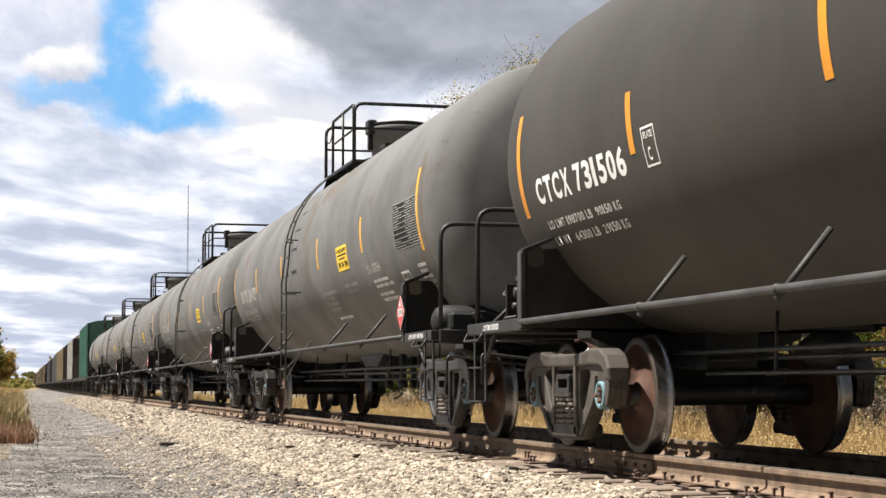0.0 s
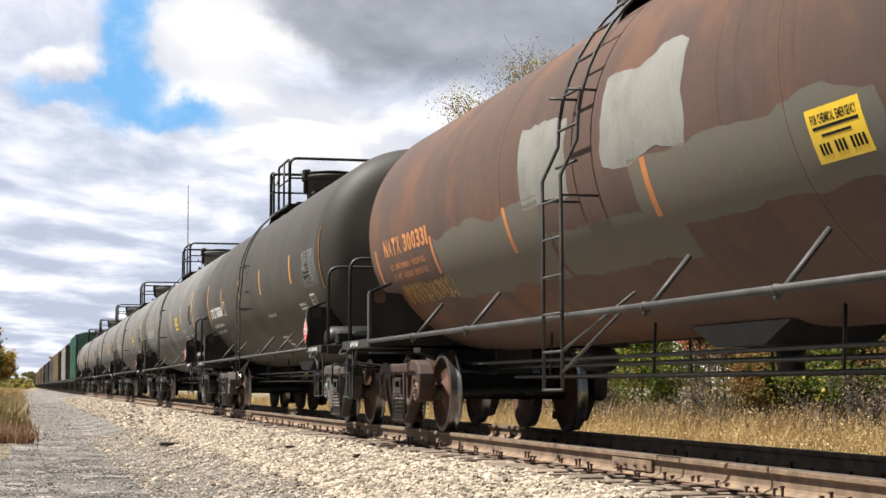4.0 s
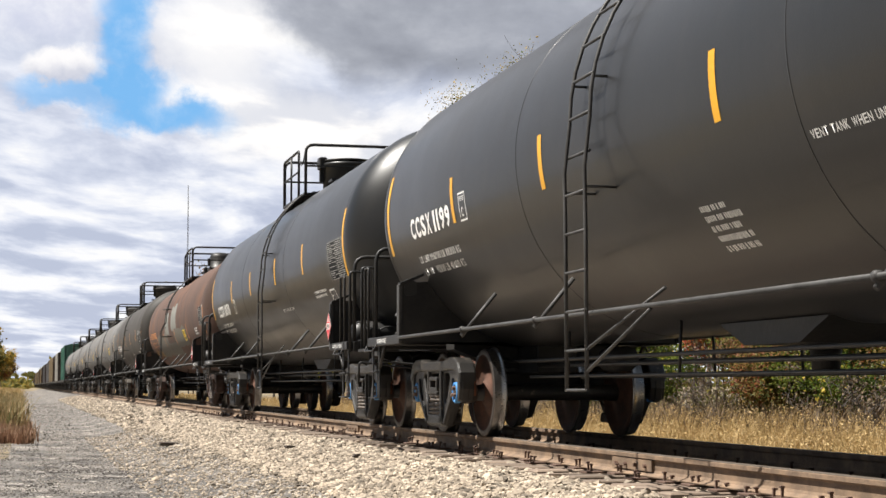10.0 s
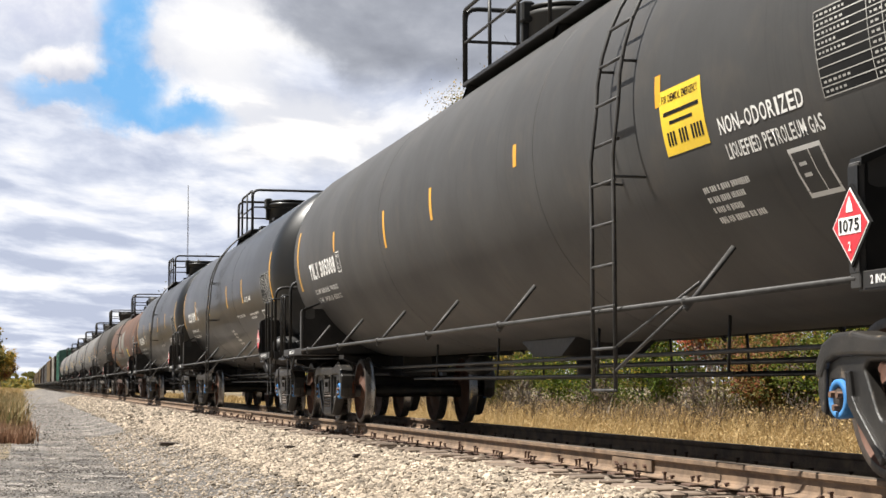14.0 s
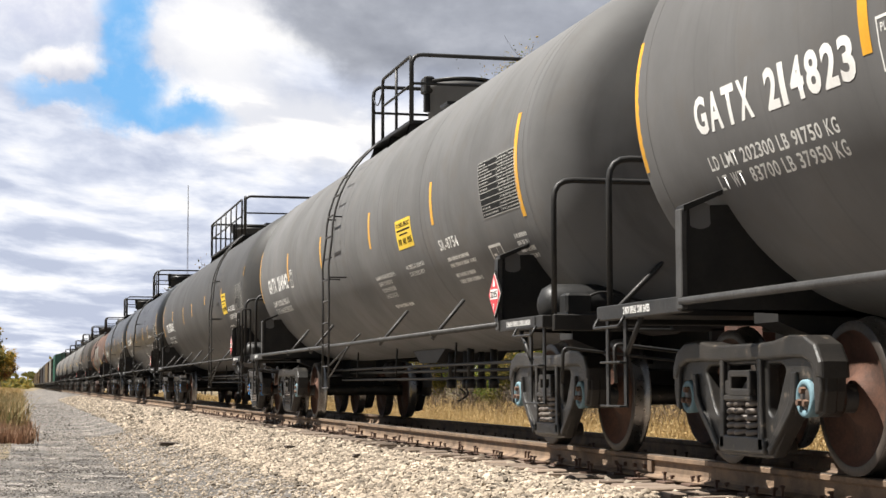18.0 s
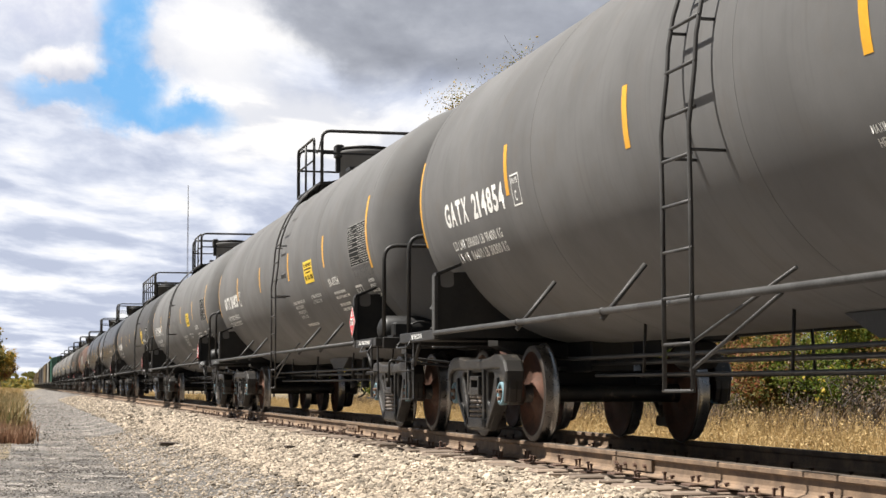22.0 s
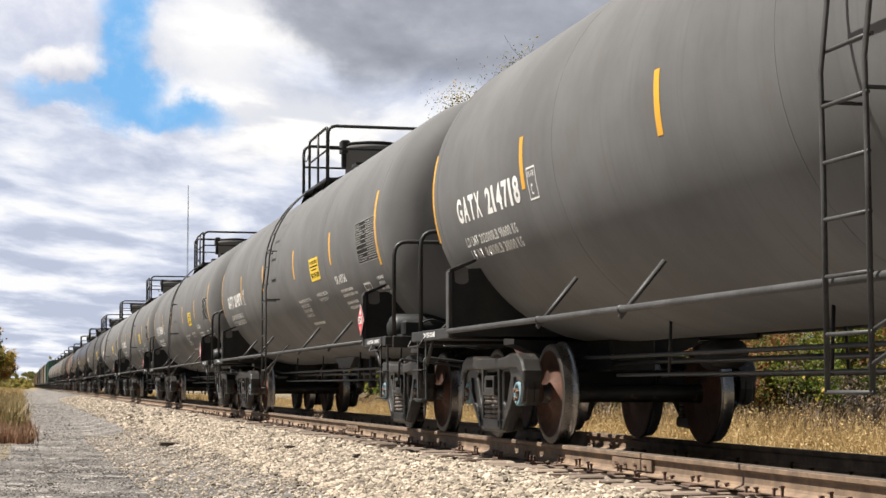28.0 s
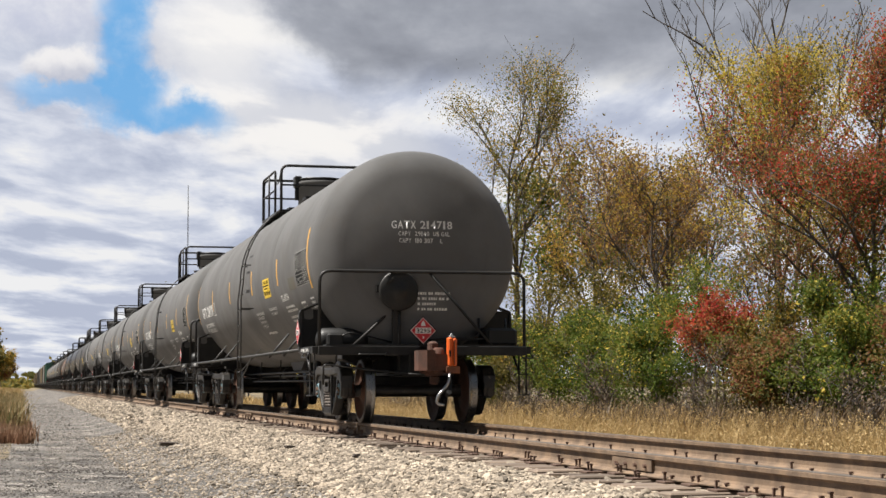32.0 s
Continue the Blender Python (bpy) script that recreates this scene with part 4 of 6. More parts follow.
    # side sill pipe with braces up to the tank
    f0, f1 = -(b + rear), b + spec.get("saddle", -0.32)
    for x in (-1, 1):
        part("side_pipe", Shape().tube([(x * 1.60, f0, 1.05), (x * 1.60, f1, 1.05)], 0.018 if spec.get("hoops") else 0.025, 10), M["pipe"], car, "grimy grey side sill pipe")
        for y in spec.get("braces", (4.3, 2.2, -2.3, -3.8, -6.1)):
            br = Shape().tube([(x * 1.61, y, 0.99), (x * 1.28, y, 1.385)], 0.019, 7).lathe([(-0.02, 0.031), (0.02, 0.031)], 10, "y", (x * 1.60, y, 1.05))
            part("pipe_brace", br, M["pipe"], car)
    cast = spec.get("cast", "dusty")
    add_truck(car, b + spec.get("front", 0.0), caps, cast=cast)
    add_truck(car, -b, caps, cast=cast)
    belly(car, spec, r, b)
    if spec.get("detail", True):
        end_gear(car, spec, b, end)
        # placard boards and round-cornered view holes on the rear saddle
        placard(car, at(-1.63, -(b + rear), 1.31, FACE_LEFT), spec.get("un", "3295"), spec.get("cls", "3"))
        part("routing_board", Shape().box(-1.618, -1.606, -(b + rear) - 0.05, -(b + rear) + 0.05, 1.08, 1.60), M["under"], car)
    flank(car, spec, r)
    MOVERS.append((car, spec["y"]))
    return car


def top_gear(car, spec, r):
    """Manway housing and the railed walkway on the tank's crown."""
    y0, y1 = spec.get("deck", (-1.36, 1.0))
    top = TANK_Z + r
    lid = spec.get("lid", -0.1)
    if spec.get("dome"):
        dome = part("valve_dome", Shape().lathe([(top - 0.1, 0.36), (top + 0.16, 0.36), (top + 0.17, 0.30), (top + 0.46, 0.30), (top + 0.55, 0.27), (top + 0.60, 0.16), (top + 0.61, 0.0)], 28, "z", (0, lid, 0)), M["under"], car, "black domed valve cover")
        part("lid_clamp", Shape().box(-0.36, -0.28, lid - 0.07, lid + 0.07, top + 0.22, top + 0.44, bevel=0.02).box(-0.44, -0.32, lid + 0.22, lid + 0.40, top + 0.0, top + 0.2, bevel=0.03), M["under"], dome)
    else:
        mw = part("manway", Shape().lathe([(top - 0.2, 0.43), (top + 0.40, 0.43), (top + 0.42, 0.46), (top + 0.46, 0.46), (top + 0.49, 0.40), (top + 0.50, 0.0)], 32, "z", (0, lid, 0)), M[spec["paint"]], car, "round manway housing with a hinged cover")
        part("cover", Shape().lathe([(top + 0.50, 0.0), (top + 0.50, 0.44), (top + 0.53, 0.44), (top + 0.56, 0.2), (top + 0.565, 0.0)], 28, "z", (0, lid, 0)), M["under"], mw)
        hinge = Shape().box(-0.52, -0.38, lid - 0.12, lid + 0.12, top + 0.36, top + 0.58, bevel=0.02).box(-0.50, -0.42, lid - 0.04, lid + 0.04, top + 0.12, top + 0.4, bevel=0.01)
        part("hinge", hinge, M["under"], mw)
    z = top - 0.237
    rail, mid = z + 0.86, z + 0.50
    for x in (-1, 1):
        dk = Shape().box(x * 0.50, x * 0.98, y0, y1, z, z + 0.045, bevel=0.006)
        part("walkway", dk, M["under"], car, "black grating walkway")
        for yy in (y0 + 0.1, (y0 + y1) / 2, y1 - 0.1):
            part("walkway_bracket", Shape().prism([(x * 0.96, z), (x * 0.96, z - 0.06), (x * 1.02, TANK_Z + sqrt(r * r - 1.02 ** 2) - 0.02), (x * 0.5, TANK_Z + sqrt(r * r - 0.25)), (x * 0.5, z)], yy - 0.02, yy + 0.02, "y"), M["under"], car)
    for yy in (y0, y1):
        part("walkway", Shape().box(-0.5, 0.5, yy - (0.36 if yy > 0 else 0), yy + (0 if yy > 0 else 0.36), TANK_Z + r + 0.02, TANK_Z + r + 0.06), M["under"], car)
        part("walkway_rail", Shape().tube([(-0.95, yy, z), (-0.95, yy, rail), (0.95, yy, rail), (0.95, yy, z)], 0.026, 8, bend=0.14), M["under"], car)
        part("mid_rail", Shape().tube([(-0.95, yy, mid), (0.95, yy, mid)], 0.018, 6), M["under"], car)
    gap = spec["ladder"]
    for x in (-1, 1):
        if x < 0:
            spans = [(y0, gap - 0.32), (gap + 0.32, y1)]
        else:
            spans = [(y0, y1)]
        for a, c in spans:
            if abs(c - a) < 0.15:
                continue
            part("walkway_rail", Shape().tube([(x * 0.96, a, z), (x * 0.96, a, rail - 0.02), (x * 0.96, c, rail - 0.02), (x * 0.96, c, z)], 0.022, 8, bend=0.08), M["under"], car)
            part("mid_rail", Shape().tube([(x * 0.96, a, mid - 0.02), (x * 0.96, c, mid - 0.02)], 0.016, 6), M["under"], car)
            n = int((c - a) / 1.2)
            for i in range(1, n + 1):
                part("rail_post", Shape().tube([(x * 0.96, a + (c - a) * i / (n + 1), z), (x * 0.96, a + (c - a) * i / (n + 1), rail - 0.02)], 0.02, 6), M["under"], car)
    chain = [(-0.96, gap - 0.32 + 0.64 * t, rail - 0.15 - 0.16 * sin(pi * t)) for t in [i / 8 for i in range(9)]]
    part("safety_chain", Shape().tube(chain, 0.010, 5), M["under"], car)


def ladder(car, spec, r):
    """The side ladder: straight from the step to the tank's middle, then curved over the flank to the walkway."""
    gap = spec["ladder"]

    def line(y):
        pts = [(-1.66, y, 0.50), (-1.66, y, 1.6), (-1.665, y, 2.1)]
        return pts + [(-(r + 0.105) * cos(a), y, TANK_Z + (r + 0.105) * sin(a)) for a in [radians(q) for q in range(0, 57, 7)]]

    for s in (-1, 1):
        part("ladder_rail", Shape().tube(line(gap + s * 0.23), 0.015, 6), M["pipe"], car)
    for i in range(17):
        u = i * 0.285
        if 0.5 + u < TANK_Z:
            p = (-1.66 if 0.5 + u < 2.0 else -(r + 0.115), 0.5 + u)
        else:
            a = (0.5 + u - TANK_Z) / (r + 0.105)
            if a > radians(56):
                break
            p = (-(r + 0.105) * cos(a), TANK_Z + (r + 0.105) * sin(a))
        part("rung", Shape().tube([(p[0], gap - 0.25, p[1]), (p[0], gap + 0.25, p[1])], 0.012, 6), M["pipe"], car)
    for z in (1.95, 2.75):
        x = side_x(z, r, 0.0)
        for q in (-0.23, 0.23):
            part("ladder_bracket", Shape().tube([(x, gap + q, z), (-1.66 if z < 2.4 else -1.605, gap + q, z)], 0.011, 6), M["pipe"], car)
    part("step_brace", Shape().tube([(-1.66, gap - 0.2, 0.62), (-1.60, gap - 1.35, 1.03)], 0.012, 6).tube([(-1.66, gap - 0.2, 0.78), (-1.42, gap - 1.15, 1.18)], 0.012, 6), M["pipe"], car)


def coupler(car, k, end, spec):
    """Drawbar and knuckle at one end."""
    y = k * end
    s = Shape().box(-0.075, 0.075, y, y + k * 0.42, 0.80, 0.95, bevel=0.015)
    c = part("coupler", s, M["coupler"], car, "rusty knuckle coupler")
    h = Shape().prism([(-0.20, y + k * 0.30), (0.14, y + k * 0.30), (0.16, y + k * 0.45), (0.02, y + k * 0.50), (0.02, y + k * 0.64), (-0.10, y + k * 0.66), (-0.20, y + k * 0.55)], 0.74, 1.02, "z")
    part("coupler_head", h, M["coupler"], c)
    part("knuckle", Shape().lathe([(0.70, 0.07), (0.72, 0.085), (1.04, 0.085), (1.06, 0.06)], 12, "z", (0.10, y + k * 0.48, 0)), M["coupler"], c)
    part("lift_rod", Shape().tube([(-1.45, y + k * 0.03, 0.55), (-1.45, y + k * 0.06, 0.83), (-0.3, y + k * 0.06, 0.70), (-0.02, y + k * 0.30, 0.68)], 0.014, 6, bend=0.05), M["under"], car)
    hose = [(0.30, y + k * 0.02, 0.86), (0.32, y + k * 0.25, 0.72), (0.28, y + k * 0.45, 0.48), (0.20, y + k * 0.66, 0.40)]
    part("air_hose", Shape().tube(hose, 0.024, 8, bend=0.1).tube([(0.20, y + k * 0.60, 0.40), (0.20, y + k * 0.72, 0.44)], 0.034, 8), M["rubber"], car, "black rubber air hose")


def belly(car, spec, r, b):
    """Bottom outlet, brake gear and the pipes slung below the tank."""
    z0 = TANK_Z - r
    part("bottom_outlet", Shape().prism([(-0.9, z0 + 0.05), (-0.45, z0 - 0.12), (0.45, z0 - 0.12), (0.9, z0 + 0.05)], -0.42, 0.42).lathe([(z0 - 0.30, 0.10), (z0 - 0.1, 0.12)], 16, "z"), M["under"], car, "skid-protected bottom outlet")
    if spec.get("heater"):
        for i, y in enumerate((-0.75, -1.05, -1.3, -1.7, -2.3)):
            s = Shape().tube([(-0.30 + 0.12 * (i % 3), y, z0 + 0.1), (-0.30 + 0.12 * (i % 3), y, 0.52 + 0.07 * (i % 2))], 0.045, 8)
            s.lathe([(0.50, 0.065), (0.60, 0.065)], 10, "z", (-0.30 + 0.12 * (i % 3), y, 0))
            part("heater_pipe", s, M["under"], car, "capped heater coil pipe")
        ch = [(-0.25 + 0.06 * sin(i), -1.0 - 0.02 * i, 0.50 - 0.16 * sin(pi * i / 9)) for i in range(10)]
        part("safety_chain", Shape().tube(ch, 0.012, 5), M["under"], car)
    for x, zs, hangers in ((-0.55, (0.62,), (-4.8, -1.9, 1.4, 4.2)), (0.60, spec.get("far_rails", (0.84, 0.64)), (-4.4, -2.6, -0.8, 1.6, 3.4))):
        for z in zs:
            part("safety_rail", Shape().tube([(x, -4.9, z), (x, 5.4, z)], 0.016, 6), M["under"], car)
        for y in hangers:
            part("hanger", Shape().tube([(x, y, 0.60), (x * 0.96, y, z0 + 0.12)], 0.013, 6), M["under"], car)
    part("brake_rigging", Shape().tube([(0.25, -b + 1.0, 0.62), (0.25, b - 1.0, 0.62)], 0.02, 6).tube([(-0.35, -b + 0.9, 0.70), (-0.2, b - 0.9, 0.74)], 0.024, 6), M["under"], car)
    part("brake_cylinder", Shape().lathe([(4.5, 0.0), (4.5, 0.12), (5.0, 0.13), (5.05, 0.07), (5.3, 0.04)], 18, "y", (0.15, 0, 0.79)), M["under"], car)
    part("train_pipe", Shape().tube([(-0.55, -b - 0.9, 0.92), (-0.55, -b + 1.2, 0.78), (-0.55, b - 1.2, 0.78), (-0.55, b + 0.9, 0.92)], 0.02, 6, bend=0.3), M["under"], car)


def end_gear(car, spec, b, end):
    """Air reservoir and hand brake at the rear, control valve at the front."""
    y = -(b + 0.86)
    part("air_reservoir", Shape().lathe([(-1.47, 0.0), (-1.455, 0.07), (-1.42, 0.135), (-1.36, 0.17), (-0.80, 0.175), (-0.72, 0.14), (-0.69, 0.0)], 24, "x", (0, y, 1.19)), M["under"], car, "black domed air reservoir")
    part("relay_box", Shape().box(-1.34, -1.12, y - 0.34, y - 0.16, 1.05, 1.27, bevel=0.02).tube([(-1.2, y - 0.2, 1.2), (-1.0, y - 0.2, 1.3), (-0.4, y - 0.3, 1.15)], 0.012, 6, bend=0.08), M["under"], car)
    if spec["ladder"] > 0:
        yv = b + 0.95
        v = Shape().box(-1.22, -0.95, yv - 0.16, yv + 0.16, 1.12, 1.46, bevel=0.02)
        v.box(-1.26, -1.0, yv - 0.05, yv + 0.05, 1.03, 1.12).box(-1.30, -0.9, yv - 0.22, yv + 0.22, 1.02, 1.04)
        cv = part("control_valve", v, M["under"], car, "black cast brake control valve")
        for k in (-1, 1):
            cover = Shape().box(-1.31, -0.98, yv + k * 0.165, yv + k * 0.185, 1.14, 1.45, bevel=0.006).box(-1.28, -1.0, yv + k * 0.185, yv + k * 0.29, 1.18, 1.40, bevel=0.03)
            cover.box(-1.24, -1.06, yv + k * 0.29, yv + k * 0.34, 1.22, 1.33, bevel=0.02)
            cv2 = part("valve_cover", cover, M["under"], cv)
            for dx, z in ((-1.28, 1.17), (-1.28, 1.42), (-1.02, 1.42)):
                part("bolt", Shape().lathe([(yv + k * 0.18, 0.016), (yv + k * 0.215, 0.016)], 6, "y", (dx, 0, z), True), M["pipe"], cv2)
        top_ = Shape().box(-1.24, -1.0, yv - 0.10, yv + 0.12, 1.46, 1.52, bevel=0.01).lathe([(1.52, 0.055), (1.57, 0.055), (1.585, 0.03), (1.62, 0.03)], 12, "z", (-1.12, yv, 0))
        top_.lathe([(-1.30, 0.0), (-1.30, 0.045), (-1.24, 0.05)], 12, "x", (0, yv - 0.06, 1.36)).lathe([(-1.28, 0.0), (-1.28, 0.035), (-1.22, 0.04)], 12, "x", (0, yv + 0.07, 1.24))
        part("valve_cap", top_, M["under"], cv)
        for path in ([(-1.28, yv - 0.24, 1.30), (-1.28, yv - 0.42, 1.30), (-1.24, yv - 0.42, 1.05)], [(-1.26, yv + 0.24, 1.34), (-1.28, yv + 0.40, 1.36), (-1.1, yv + 0.42, 1.52), (-0.7, yv + 0.42, 1.54)],
                     [(-1.12, yv - 0.08, 1.50), (-1.20, yv - 0.3, 1.56), (-1.15, yv - 0.42, 1.40), (-1.05, yv - 0.42, 1.06)], [(-1.30, yv - 0.12, 1.14), (-1.32, yv + 0.2, 1.14), (-1.3, yv + 0.3, 1.04)],
                     [(-1.40, yv - 0.50, 1.10), (-1.28, yv - 0.10, 1.10), (-1.25, yv + 0.45, 1.12)]):
            part("valve_pipe", Shape().tube(path, 0.015, 6, bend=0.05), M["pipe"], cv)
    else:
        yb = -end + 0.12
        hb = Shape().box(-0.50, -0.20, yb - 0.02, yb + 0.10, 1.72, 2.06, bevel=0.03).box(-0.42, -0.30, yb, yb + 0.08, 1.05, 1.75)
        g = part("hand_brake", hb, M["under"], car, "black hand brake housing and post")
        wh = Shape().lathe([(yb - 0.15, 0.0), (yb - 0.15, 0.055), (yb - 0.13, 0.08), (yb - 0.09, 0.19), (yb - 0.10, 0.265), (yb - 0.075, 0.29), (yb - 0.03, 0.28), (yb, 0.0)], 32, "y", (-0.35, 0, 1.88))
        wh.box(-0.66, -0.58, yb - 0.02, yb + 0.06, 1.86, 1.96).tube([(-0.53, yb - 0.12, 1.98), (-0.44, yb - 0.14, 2.06)], 0.02, 6)
        part("brake_wheel", wh, M["under"], g)
        part("brake_chain", Shape().tube([(-0.33, yb, 1.75), (-0.33, yb, 0.75)], 0.02, 6), M["under"], g)
    part("crossover_board", Shape().box(-1.4, 1.4, -end - 0.03, -end + 0.28, 1.09, 1.115), M["under"], car)
    part("angle_cock", Shape().tube([(-0.95, -end - 0.02, 1.0), (-0.95, -end - 0.10, 0.97), (-0.55, -end - 0.10, 0.97), (-0.55, -end - 0.02, 1.0)], 0.012, 6, bend=0.03), M["under"], car)


def ragged(y0, y1, z0, z1, r):
    """A sheet on the flank with an uneven, hand-rolled edge."""
    n, k = 26, 10
    s = Shape()
    vs = []
    for i in range(n + 1):
        u = y0 + (y1 - y0) * i / n
        lo = z0 + 0.07 * noise.noise((u * 1.7, z0 * 9, 1)) + 0.02 * noise.noise((u * 9, z0, 2))
        hi = z1 + 0.10 * noise.noise((u * 1.4, z1 * 9, 3)) + 0.03 * noise.noise((u * 8, z1, 4))
        for j in range(k + 1):
            z = lo + (hi - lo) * j / k
            e = 0.06 * noise.noise((z * 6, y0 if i < n / 2 else y1, 5)) * (1 - min(i, n - i) / (n / 2))
            vs.append((side_x(z, r, 0.0012), u + e, z))
    m = k + 1
    return s.add(vs, [(i * m + j, i * m + j + 1, (i + 1) * m + j + 1, (i + 1) * m + j) for i in range(n) for j in range(k)], False)


def scribble(y0, y1, z, size, r, seed):
    """Sprayed loops and zigzags along a line on the flank, as flat ribbons."""
    rg = random.Random(seed)
    s = Shape()
    y = y1
    while y > y0:
        pts, a = [], rg.uniform(0, 6)
        turn = rg.uniform(0.35, 0.8) * rg.choice((-1, 1))
        w, h = size * rg.uniform(0.3, 0.7), size * rg.uniform(0.5, 1.0)
        for i in range(14):
            pts.append((y - w * (0.5 + 0.5 * cos(a)) - 0.012 * i, z + h * sin(a)))
            a += turn
        vs = []
        for i, (p, q) in enumerate(pts):
            c, d = pts[max(i - 1, 0)], pts[min(i + 1, 13)]
            n = Vector((d[1] - c[1], c[0] - d[0])).normalized() * 0.007
            vs += [(side_x(q + k * n.y, r, 0.0025), p + k * n.x, q + k * n.y) for k in (-1, 1)]
        s.add(vs, [(2 * i, 2 * i + 1, 2 * i + 3, 2 * i + 2) for i in range(13)], False)
        y -= w + size * rg.uniform(0.1, 0.5)
    return s


def flank(car, spec, r):
    """Reflective tape, lettering and panels on the near flank of the tank."""
    tape = M[spec.get("tape", "yellow2")]
    for y, z0, z1 in spec["stripes"]:
        long = z1 - z0 > 0.6
        over = max(0.0, abs(y) + 0.03 - spec["half"])
        rr = r if not over else (r - 0.46 + sqrt(0.2116 - over * over) if spec["head"] == "dished" else r * sqrt(1 - (2 * over / r) ** 2))
        part("reflective_tape", decal(y - 0.05, y + 0.05, z0, z1, rr, 12 if long else 6), tape, car, "amber reflective tape")
    ink = M[spec.get("ink", "white")]
    for y0, y1, z0, z1, tone in spec.get("patches", ()):
        part("paint_patch", ragged(y0, y1, z0, z1, r), M[tone], car, "ragged patch of touch-up paint")
    for text, y, z, h, w in spec["texts"]:
        lettering(text, y, z, h, ink if h > 0.15 else M[spec.get("ink2", spec.get("ink", "white"))], car, r, w)
    for y, z, n, w in spec.get("blocks", ()):
        # worn small print, line by line
        rg = random.Random(int(y * 100))
        rows = []
        for i in range(n):
            a, stop = y, y - w * rg.uniform(0.6, 1.0)
            while a > stop:
                l = rg.uniform(0.014, 0.030)
                rows.append((a - l, a, z - 0.062 * i - 0.034 - rg.choice((0, 0, 0.004)), z - 0.062 * i))
                a -= l + rg.choice((0.007, 0.007, 0.007, 0.026))
        part("small_print", bars(rows, r), M["white"], car, "rows of small worn white print", kind="stuff")
    for y0, y1, z, size in spec.get("scribbles", ()):
        part("sprayed_scribble", scribble(y0, y1, z, size, r, int(y1 * 10)), M["spray"], car, "gold sprayed scribble", kind="stuff")
    if "plate" in spec:
        y, z = spec["plate"]
        rows = [(y - 0.24, y, z, z + 0.015), (y - 0.24, y, z + 0.255, z + 0.27), (y - 0.24, y - 0.228, z, z + 0.27), (y - 0.012, y, z, z + 0.27)]
        pl = part("plate_mark", bars(rows, r), ink, car, "outlined plate mark")
        lettering("PLATE", y - 0.04, z + 0.19, 0.045, ink, pl, r, 0.16)
        lettering("C", y - 0.075, z + 0.04, 0.09, ink, pl, r)
    if "table" in spec:
        y, z0, z1, w = spec["table"]
        part("data_panel", decal(y - w, y, z0, z1, r, 8, 0.0015), M["ink"], car, "black and white qualification data panel")
        n = 9
        h = (z1 - z0) / n
        rows = [(y - w, y, z0 + h * i - 0.003, z0 + h * i + 0.003) for i in range(n + 1)]
        rg = random.Random(int(-y * 37))
        for i in range(n):
            cells = [(0.03, rg.uniform(0.2, 0.42))] * (i not in (2, 3)) + [(0.55, 0.64), (0.69, 0.78), (0.83, 0.97)]
            for u0, u1 in cells:
                q = u0
                while q < u1:
                    l = rg.uniform(0.018, 0.034)
                    rows.append((y - w * q - w * l, y - w * q, z0 + h * (i + 0.36), z0 + h * (i + 0.62)))
                    q += l + 0.018
        for q in (0.0, 0.52, 0.66, 0.80, 1.0):
            rows += [(y - w * q - 0.003, y - w * q + 0.003, z0 + (z1 - z0) * i / 4, z0 + (z1 - z0) * (i + 1) / 4) for i in range(4)]
        part("data_grid", bars(rows, r, 0.003), M["faded"], car, "white ruled lines and entries", kind="stuff")
    if "sign" in spec:
        y, z0, z1, w = spec["sign"]
        sg = part("emergency_sign", decal(y - w, y, z0, z1, r, 6, 0.0025), M["sign"], car, "yellow emergency telephone panel")
        h = z1 - z0
        if w > 0.5:
            lettering("FOR CHEMICAL EMERGENCY", y - 0.05, z1 - 0.085, 0.05, M["ink"], sg, r, w - 0.1, 0.004)
        rows = [(y - w * 0.92, y - w * 0.08, z0 + h * 0.60, z0 + h * 0.66), (y - w * 0.75, y - w * 0.2, z0 + h * 0.46, z0 + h * 0.51)]
        rows += [(y - w * (0.075 + 0.071 * i), y - w * (0.03 + 0.071 * i) - w * 0.0, z0 + h * 0.14, z0 + h * 0.35) for i in range(1, 13) if i not in (4, 8)]
        for row in rows:
            part("print_bar", bars([row], r, 0.004), M["ink"], sg, "black bar of print")
    if "box" in spec:
        y, z = spec["box"]
        rows = [(y - 0.40, y, z + 0.245, z + 0.27), (y - 0.40, y, z, z + 0.025), (y - 0.40, y - 0.375, z, z + 0.27), (y - 0.025, y, z, z + 0.27), (y - 0.24, y - 0.228, z, z + 0.27), (y - 0.16, y - 0.07, z + 0.17, z + 0.19), (y - 0.16, y - 0.07, z + 0.11, z + 0.13)]
        part("stencil_box", bars(rows, r), M["white"], car, "white outlined inspection stencil")


L8, S8 = 0.87, 0.44
GREY = dict(r=1.517, trucks=14.8, half=8.12, saddle=-0.19, rear=0.14, head="dished", paint="g_tank", caps="cap_pale", heater=True, tape="yellow2", seams=(-8.0, -4.2, 0.1, 4.2, 8.0),
            stripes=[(8.16, 1.97, 2.86), (5.1, 2.17, 2.61), (1.95, 2.17, 2.61), (-1.5, 2.17, 2.61), (-4.7, 2.17, 2.61), (-7.80, 1.96, 2.84)],
            plate=(4.98, 2.06), table=(-6.59, 2.05, 2.55, 1.19), sign=(-2.97, 2.04, 2.36, 0.76), box=(-6.40, 1.55),
            blocks=[(-4.85, 1.82, 2, 1.0), (-4.85, 1.66, 2, 0.9), (-7.3, 1.85, 4, 0.5), (-1.45, 1.50, 1, 1.0)])
